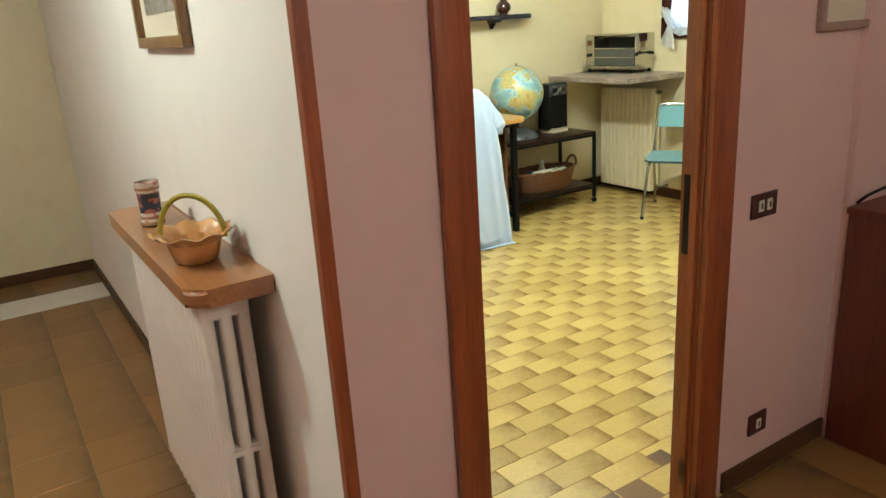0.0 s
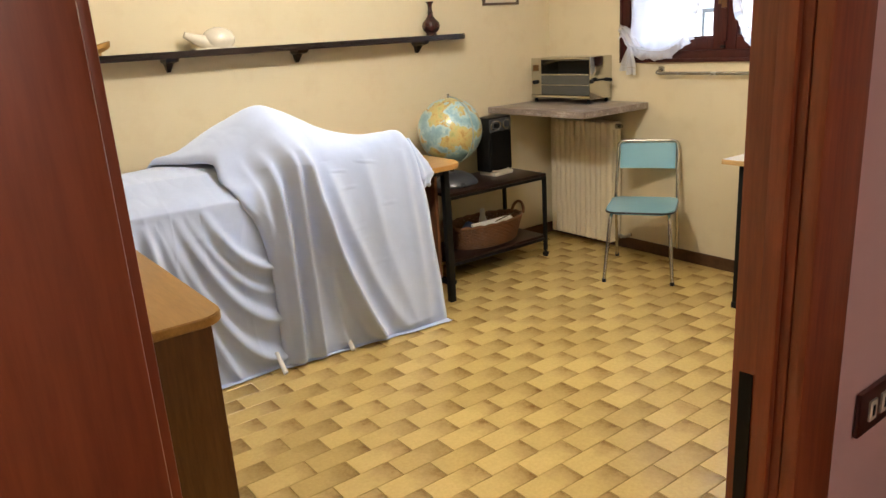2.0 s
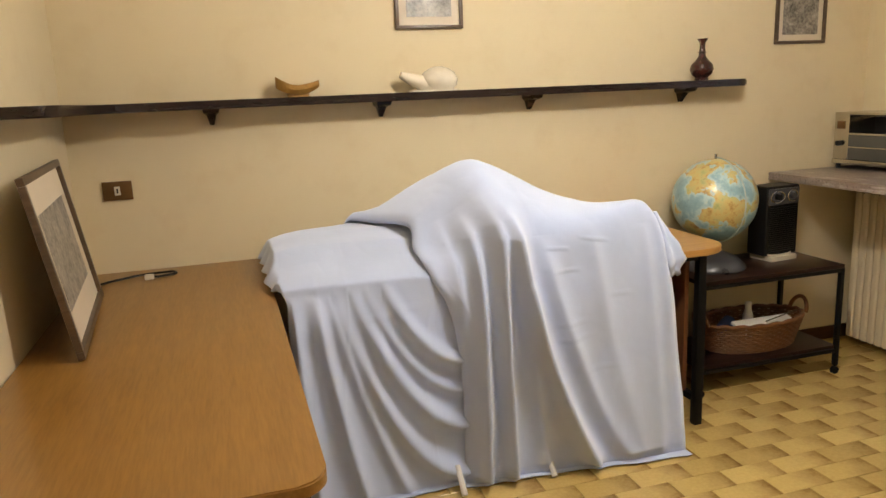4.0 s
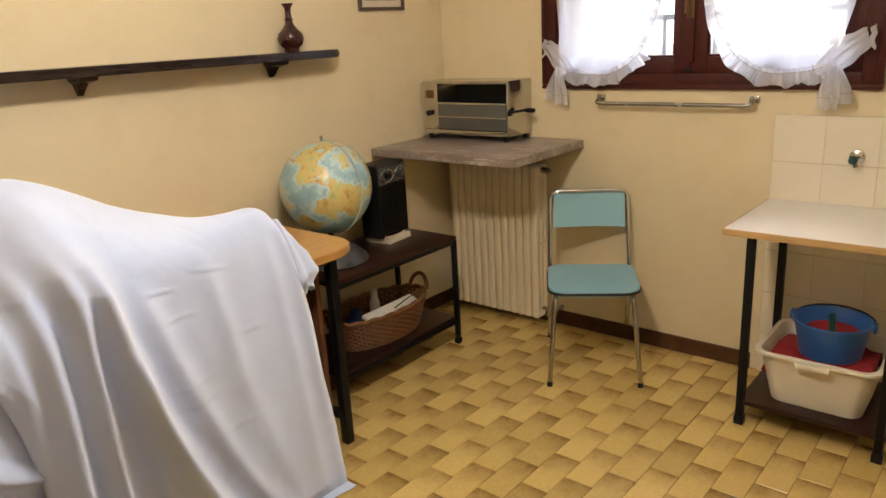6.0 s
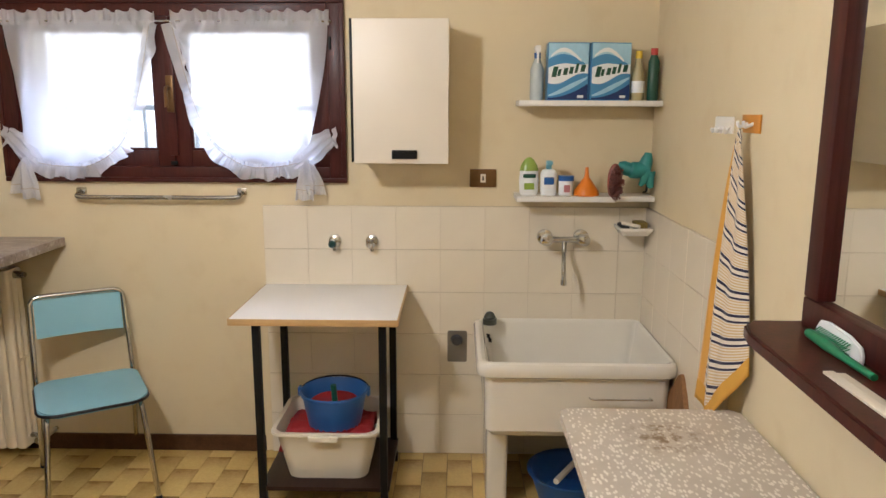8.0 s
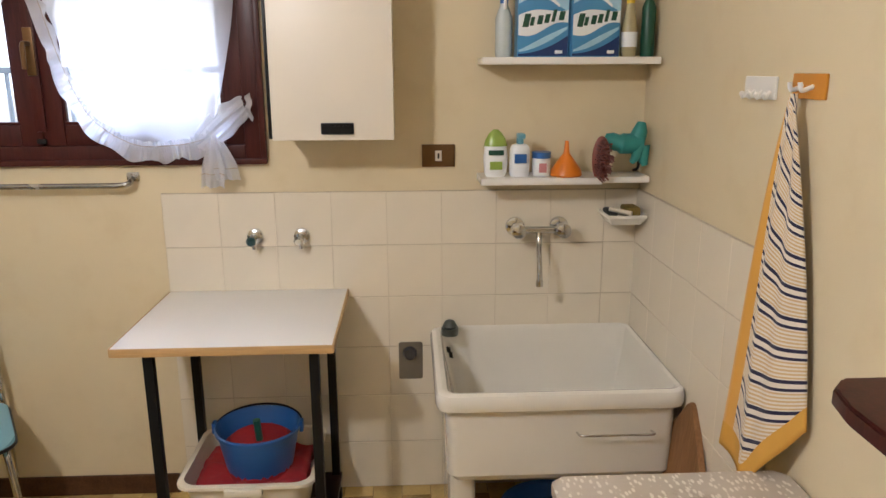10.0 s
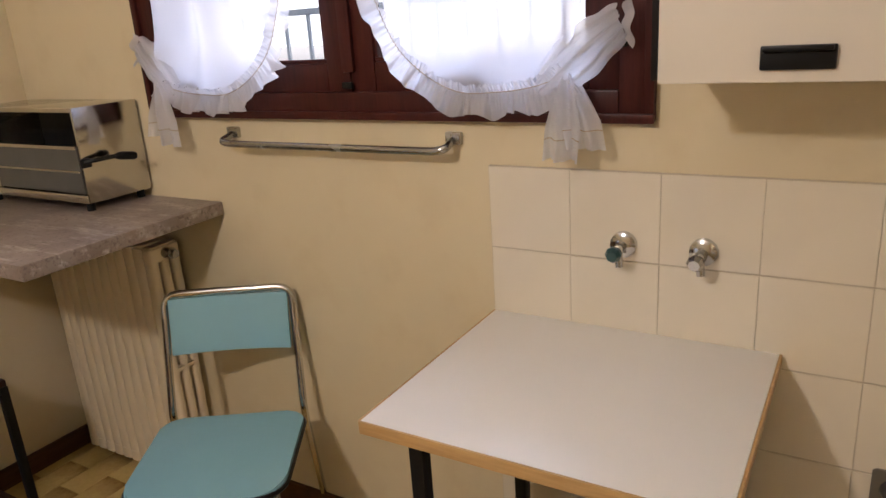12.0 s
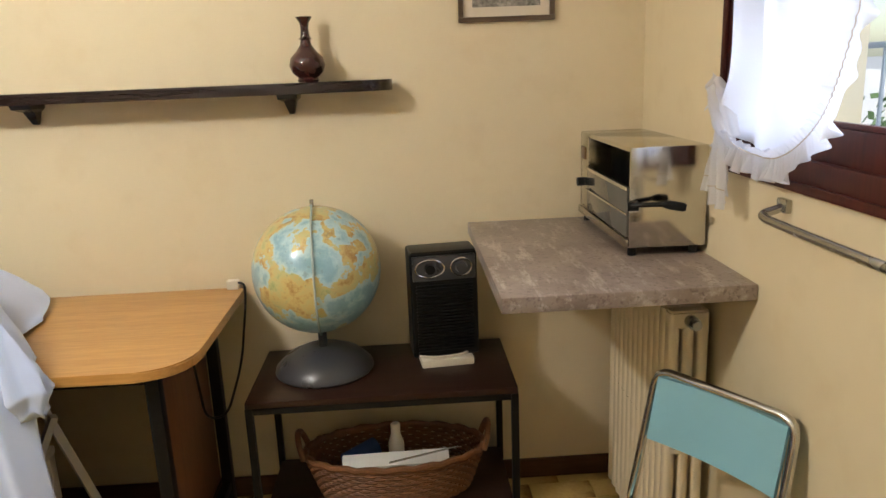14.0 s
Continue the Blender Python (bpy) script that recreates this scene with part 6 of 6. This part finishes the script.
# ---- curtains ----
def sheer():
    m = bpy.data.materials.new("white_sheer_cotton")
    m.use_nodes = True
    n, l = m.node_tree.nodes, m.node_tree.links
    n.remove(n["Principled BSDF"])
    o = n["Material Output"]
    d, t, tr_ = n.new("ShaderNodeBsdfDiffuse"), n.new("ShaderNodeBsdfTranslucent"), n.new("ShaderNodeBsdfTransparent")
    weave = noise_node(n, l, coords(n, l), 900, 2)
    l.new(ramp(n, l, weave, [(0.3, (0.78, 0.77, 0.79)), (0.7, (0.88, 0.87, 0.88))]), d.inputs["Color"])
    t.inputs["Color"].default_value = (0.86, 0.87, 0.93, 1)
    a, b = n.new("ShaderNodeMixShader"), n.new("ShaderNodeMixShader")
    a.inputs[0].default_value = 0.55
    l.new(ramp(n, l, weave, [(0.35, (0.18, 0.18, 0.18)), (0.65, (0.26, 0.26, 0.26))]), b.inputs[0])
    l.new(d.outputs[0], a.inputs[1]), l.new(t.outputs[0], a.inputs[2])
    l.new(a.outputs[0], b.inputs[1]), l.new(tr_.outputs[0], b.inputs[2])
    l.new(b.outputs[0], o.inputs["Surface"])
    return m


M_SHEER = sheer()
M_STITCH = mat("beige_stitching", (0.50, 0.42, 0.33), 0.8)
KS = [0, 0.12, 0.30, 0.52, 0.70, 0.84, 0.94, 1.0]
KW = [0.0, 0.08, 0.26, 0.48, 0.69, 0.80, 0.89, 0.96]
KZ = [1.345, 1.315, 1.298, 1.305, 1.385, 1.51, 1.69, 1.875]


def curtain(yo, yi, seed, knot):
    w = yi - yo
    sg = 1 if w > 0 else -1
    cu = thing("curtain", ((5.26), (yo + yi) / 2, 1.17), "white sheer ruffled half curtain tied back at the side", "curtain", "window curtains")

    def edge(s):
        return yo + w * (knot + (1 - knot) * smoothly(KS, KW, s)), smoothly(KS, KZ, s)

    def frill(s, seed_, j):
        return math.sin(j * 0.23 + seed_ + 2.4 * math.sin(j * 0.067) + 1.3 * math.sin(j * 0.17)) * (0.6 + 0.4 * math.sin(j * 0.11 + 2 * seed_))

    bm = B()
    rows = []
    for i in range(61):
        v = i / 60
        row = []
        for j in range(141):
            s = j / 140
            by, bz_ = edge(s)
            ty = yo + w * (0.01 + 0.97 * s)
            y = ty + (by - ty) * (v ** 1.5 * (1 - s) + v ** 1.1 * s)
            z = 1.885 + (bz_ - 1.885) * v
            amp = (0.010 * (1 - v) ** 1.5 + 0.011 * v * (1 - v) * 4) * (0.55 + 0.45 * math.sin(s * 7 + seed))
            # folds gather towards the knot
            rip = 1.5 * amp * math.sin((s ** 1.3) * 40 * (1 - 0.3 * v) + seed + 3.0 * v * (1 - s)) + 0.020 * v * math.sin(s ** 0.7 * 17 + 2.5 * v + seed) + 0.006 * noise.noise(Vector((s * 7, v * 4, seed)))
            belly = 0.022 * math.sin(math.pi * min(1, v * 1.05)) * s + 0.012 * math.exp(-((v - 0.9) / 0.08) ** 2) * (1 - s)
            row.append((5.258 + rip - belly, y, z))
        rows.append(row)
    part("panel", grid(bm, rows), M_SHEER, cu, "", 180)
    outer, inner, seam = [], [], []
    for j in range(421):
        s = 0.02 + 0.98 * j / 420
        (y0, z0), (y1, z1) = edge(max(0, s - 0.01)), edge(min(1, s + 0.01))
        t = Vector((y1 - y0, z1 - z0)).normalized()
        nrm = Vector((t.y, -t.x)) * sg
        y, z = edge(s)
        f = frill(s, seed, j)
        crimp = math.sin(j * 1.1 + seed) * 0.0016
        wide = (0.050 + 0.007 * math.sin(j * 0.09 + seed) + 0.005 * f) * (0.72 + 0.28 * clamp((0.9 - s) * 3))
        row = []
        for q in range(7):
            k = q / 6
            wv = (0.0015 + 0.014 * k ** 1.3) * f + crimp * (1 - k)
            row.append((5.238 + wv - 0.006 * k, y + nrm.x * wide * k + 0.22 * wv * t.x, z + nrm.y * wide * k + 0.22 * wv * t.y))
        outer.append(row)
        g = frill(s, seed + 1.3, j * 1.2)
        row = []
        for q in range(4):
            k = q / 3
            wv = (0.001 + 0.008 * k) * g + crimp
            row.append((5.234 + wv - 0.010 * k, y - nrm.x * (0.017 + 0.004 * g) * k + 0.25 * wv * t.x, z - nrm.y * (0.017 + 0.004 * g) * k + 0.25 * wv * t.y))
        inner.append(row)
        seam.append((5.233 + crimp, y, z))
    part("ruffle", grid(B(), outer), M_SHEER, cu, "", 180)
    part("ruffle", grid(B(), inner), M_SHEER, cu, "", 180)
    part("seam", tube(B(), seam[::2], 0.0013, 4), M_STITCH, cu, "beige stitched seam", 180)
    rows = []
    for j in range(241):
        s = j / 240
        wv = 0.009 * math.sin(s * 120 + seed + 3 * math.sin(s * 17)) + 0.004 * math.sin(s * 47)
        rows.append([(5.260 + wv * (0.4 + abs(q - 2) * 0.3), yo + w * (0.0 + 0.985 * s), 1.868 + 0.014 * q + (0.005 * math.sin(s * 75 + seed) + 0.004 * math.sin(s * 31)) * (q == 4)) for q in range(5)])
    part("heading", grid(B(), rows), M_SHEER, cu, "", 180)
    ky, hy = yo + w * (knot + 0.01), yo - sg * 0.004
    # two cloth ends hanging below the knot, each with a frilled hem
    for off, long, wide, dx in ((-0.030, 0.150, 0.034, 0.0), (0.012, 0.172, 0.030, -0.012)):
        rows, hem = [], []
        for i in range(25):
            v = i / 24
            half = 0.010 + wide * min(1, v * 1.6) ** 0.8
            row = []
            for j in range(33):
                u = j / 16 - 1
                fold = 0.011 * math.sin(u * 5.5 + seed + off * 60 + 1.5 * v) * (0.4 + v)
                hemw = 0.006 * math.sin(u * 17 + seed) * clamp((v - 0.75) * 4)
                y = ky + sg * (off * v - 0.004) + half * u
                z = 1.335 - long * v - 0.006 * u * u * v - 0.003 * math.sin(u * 4 + seed) * v
                row.append((5.238 + dx + fold + hemw, y, z))
                if i == 18:
                    hem.append((5.2365 + dx + fold, y, z))
            rows.append(row)
        part("tail", grid(B(), rows), M_SHEER, cu, "", 180)
        part("seam", tube(B(), hem, 0.0012, 4), M_STITCH, cu, "beige stitched seam", 180)
    # broad sash that lifts the curtain to its hook on the frame
    rows = []
    for i in range(31):
        v = i / 30
        cy, cz = hy + (ky + sg * 0.055 - hy) * v, 1.425 - 0.120 * v
        half = 0.030 + 0.020 * math.sin(math.pi * v) + 0.003 * (1 - v) * math.sin(v * 20)
        row = []
        for j in range(25):
            u = j / 12 - 1
            bulge = 0.026 * (1 - u * u) * (0.35 + 0.65 * math.sin(math.pi * (0.15 + 0.75 * v)))
            pleat_ = 0.006 * math.sin(u * 9 + 3 * v + seed) + 0.003 * math.sin(u * 21 + 7 * v)
            row.append((5.246 - bulge - pleat_, cy + sg * 0.35 * half * u, cz + half * u))
        rows.append(row)
    part("tie_back", grid(B(), rows), M_SHEER, cu, "", 180)
    rows = []
    for i in range(13):
        v = i / 12
        row = []
        for j in range(29):
            u = j / 14 - 1
            row.append((5.244 - 0.006 * math.sin(u * 5 + seed) * (0.3 + v) - 0.008 * v, hy - sg * (0.002 + 0.020 * v + 0.003 * math.sin(u * 6)), 1.425 + (0.030 + 0.016 * v) * u - 0.006 * v))
        rows.append(row)
    part("rosette", grid(B(), rows), M_SHEER, cu, "", 180)
    return cu


curtain(4.80, 4.155, 0.3, 0.09)
curtain(3.46, 4.112, 1.7, 0.15)
rodm = tube(B(), [(5.268, 3.452, 1.884), (5.268, 4.80, 1.884)], 0.005, 8)
solo("curtain_rod", rodm, M_CHROME, "thin metal rod carrying the window curtains", "curtain rod")

# ---- outside the window ----
shell("ground", box(B(), 5.63, 400, -300, 300, -0.4, -0.3), mat("pale_paving", (0.62, 0.60, 0.56), 0.8, 0, 0.2, 2, 30, 0.2), "pale paved ground outside the window", "ground")
M_RAILP = mat("pale_blue_grey_paint", (0.55, 0.60, 0.66), 0.5)
rl = thing("railing", (7.6, 4.2, -0.3), "pale blue-grey metal railing outside the window", "railing")
for z in (1.52, 0.6):
    part("rail", box(B(), 7.58, 7.62, 1.0, 8.0, z, z + 0.04, 0.004), M_RAILP, rl)
for i in range(36):
    part("bar", box(B(), 7.59, 7.61, 1.05 + i * 0.19, 1.07 + i * 0.19, -0.3, 1.52), M_RAILP, rl)
M_HAZE = bpy.data.materials.new("bright_white_sky")
M_HAZE.use_nodes = True
hz = M_HAZE.node_tree.nodes["Principled BSDF"]
hz.inputs["Base Color"].default_value = (0.8, 0.8, 0.8, 1)
hz.inputs["Emission Color"].default_value, hz.inputs["Emission Strength"].default_value = (0.88, 0.94, 1.0, 1), 1.25
shell("backdrop", box(B(), 60, 61, -70, 80, -0.3, 60), M_HAZE, "bright white sky and distance outside the window", "sky")
hd_ = thing("hedge", (11, 4.2, -0.3), "clipped green hedge beyond the railing", "hedge")
bm = B()
for i in range(2600):
    c = Vector((10.8 + 0.6 * random.random(), -3 + 16 * random.random(), -0.3 + 1.25 * random.random() ** 0.8))
    a, b = Vector((random.uniform(-1, 1), random.uniform(-1, 1), random.uniform(-1, 1))) * 0.07, Vector((random.uniform(-1, 1), random.uniform(-1, 1), random.uniform(-1, 1))) * 0.05
    bm.faces.new([bm.verts.new(c + a), bm.verts.new(c + b), bm.verts.new(c - a), bm.verts.new(c - b)])
part("leaves", bm, mat("hedge_leaf", (0.08, 0.14, 0.05), 0.6, 0, 0.4, 6, 40, 0.0), hd_, "", 0)

# ---- hall things ----
picture("hall_picture", (1.2345, 3.32, 1.42), 0.52, 0.62, (0, -1, 0), (-1, 0, 0), M_PFRAME2, "bronze wooden framed print on the white hall wall", M_ART, 0.06, 0.03, 0.025)
picture("hall_picture", (2.735, 2.1255, 1.355), 0.28, 0.36, (1, 0, 0), (0, -1, 0), M_PFRAME3, "small pinkish framed print above the hall cabinet", M_ART, 0.06, 0.022, 0.02)


def stein_mat():
    m, n, l, p = nodes_of("salt_glaze_mug")
    s = n.new("ShaderNodeSeparateXYZ")
    l.new(n.new("ShaderNodeTexCoord").outputs["Object"], s.inputs[0])
    mr = n.new("ShaderNodeMapRange")
    mr.inputs["From Max"].default_value = 0.13
    l.new(s.outputs[2], mr.inputs["Value"])
    band = ramp(n, l, mr.outputs[0], [(0, (0.30, 0.17, 0.09)), (0.10, (0.55, 0.45, 0.36)), (0.16, (0.25, 0.12, 0.07)), (0.22, (0.55, 0.44, 0.36)), (0.30, (0.03, 0.03, 0.05)), (0.74, (0.50, 0.42, 0.34)), (0.80, (0.28, 0.15, 0.09)), (0.86, (0.5, 0.42, 0.36))])
    band.node.color_ramp.interpolation = "CONSTANT"
    a = noise_node(n, l, coords(n, l), 45, 3)
    l.new(mixc(n, l, ramp(n, l, a, [(0.56, (0, 0, 0)), (0.58, (0.8, 0.8, 0.8))]), band, (0.35, 0.10, 0.07)), p.inputs["Base Color"])
    p.inputs["Roughness"].default_value = 0.25
    return m


mg = thing("beer_mug", (1.125, 3.12, 0.9325), "small banded ceramic beer mug on the hall ledge", "mug")
part("body", lathe(B(), [(0.030, 0.9325), (0.034, 0.936), (0.033, 0.95), (0.030, 0.955), (0.031, 1.03), (0.034, 1.04), (0.033, 1.06), (0.029, 1.06), (0.028, 0.95)], (1.125, 3.12, 0), 26), stein_mat(), mg)
part("handle", tube(B(), [(1.145 + 0.0, 3.145 + 0.03 * math.sin(math.pi * i / 10), 0.955 + 0.075 * i / 10) for i in range(11)], 0.006, 8), M_GREY, mg)
M_TERRA = mat("orange_glazed_ceramic", (0.50, 0.24, 0.075), 0.2, 0.0, 0.2, 16, 80, 0.1, 0.05, 0.5)
cbk = thing("ceramic_basket", (1.13, 2.67, 0.9325), "orange glazed ceramic basket with a yellow-green handle", "basket")
bm = B()
rows = []
for r, z, wv in ((0.046, 0.933, 0), (0.052, 0.938, 0), (0.060, 0.965, 0), (0.064, 0.982, 0.0), (0.084, 0.998, 0.05), (0.093, 1.006, 0.06), (0.086, 1.006, 0.06), (0.060, 0.982, 0), (0.050, 0.945, 0)):
    rows.append([(1.13 + r * (1 + wv * math.sin(9 * a)) * math.cos(a), 2.67 + r * 1.1 * (1 + wv * math.sin(9 * a)) * math.sin(a), z + wv * 0.08 * math.sin(9 * a + 1)) for a in [2 * math.pi * q / 54 for q in range(54)]])
part("bowl", rings(bm, rows), M_TERRA, cbk)
part("handle", tube(B(), [(1.13 + 0.062 * math.cos(math.pi * i / 20), 2.67 - 0.055 * math.cos(math.pi * i / 20), 0.99 + 0.10 * math.sin(math.pi * i / 20)) for i in range(21)], 0.0065, 10), mat("yellow_green_glaze", (0.36, 0.30, 0.04), 0.25, 0, 0.4, 20, 60, 0.1), cbk)
solo("hall_cable", tube(B(), rounded([(2.99, 2.09, 0.83), (2.985, 2.06, 0.86), (3.08, 2.05, 0.875), (3.25, 2.06, 0.86), (3.35, 2.07, 0.826)], 0.04), 0.005, 8), M_BLACKPL, "black cable curling over the hall cabinet", "cable")

# ---- floor tiles, laid in running bond along x ----
TL, TW = 0.225, 0.1075


def tile_verts(x, y, l, w):
    return [[(x + dx, y + dy, z) for dx, dy in ((-l / 2 + k, -w / 2 + k), (l / 2 - k, -w / 2 + k), (l / 2 - k, w / 2 - k), (-l / 2 + k, w / 2 - k))] for z, k in ((-0.006, 0), (-0.0012, 0), (0, 0.0014))]


def tile_mesh(name, spots, l, w, material):
    """Flat bevelled tiles at the given centres, in one mesh; u runs from the dark end to the light one."""
    verts, faces, us = [], [], []
    for x, y in spots:
        b = len(verts)
        for loop in tile_verts(x, y, l, w):
            verts += loop
        for k in (0, 4):
            faces += [(b + k + i, b + k + (i + 1) % 4, b + k + 4 + (i + 1) % 4, b + k + 4 + i) for i in range(4)]
        faces.append((b + 8, b + 9, b + 10, b + 11))
        us += [0.5 - (p[0] - x) / l for loop in tile_verts(x, y, l, w) for p in loop]
    me = bpy.data.meshes.new(name)
    me.from_pydata(verts, [], faces)
    uv = me.uv_layers.new(name="UVMap")
    for lp in me.loops:
        uv.data[lp.index].uv = (us[lp.vertex_index], 0.5)
    me.materials.append(material)
    return me


def lay(parent, x0, x1, y0, y1, l, w, material, near, brick=True):
    me = tile_mesh("floor_tile", [(0, 0)], l - 0.002, w - 0.002, material)
    rest = []
    for row in range(int((y1 - y0) / w + 0.999)):
        y = y0 + w * (row + 0.5)
        x = x0 - (l / 2 if brick and row % 2 else 0) + l / 2
        while x < x1:
            if brick and x - l / 2 < 1.30:
                x += l
                continue
            if near(x, y):
                o = new("floor_tile", me)
                o.parent, o.location = parent, (x, y, -0.0003 * random.random())
            else:
                rest.append((x, y))
            x += l
    if rest:
        o = new("far_floor_tiles", tile_mesh("far_floor_tiles", rest, l - 0.002, w - 0.002, material))
        o.parent = parent
        tagged(o, kind="stuff")


lay(floor, 4.44 - 14 * 0.225, 5.40, 3.295 - 11 * 0.1075, 5.50, TL, TW, M_FTILE, lambda x, y: x > 2.1 and 2.25 < y < 4.3)
lay(hall_floor, -0.9, 1.29, 0.99, 5.49, 0.25, 0.25, M_HFLOOR, lambda x, y: True, False)
lay(hall_floor, -0.9, 1.22, 5.79, 6.15, 0.25, 0.18, M_HFLOOR, lambda x, y: True, False)
lay(hall_floor, 1.29, 4.15, -0.6, 2.11, 0.30, 0.30, M_HFLOOR, lambda x, y: True, False)
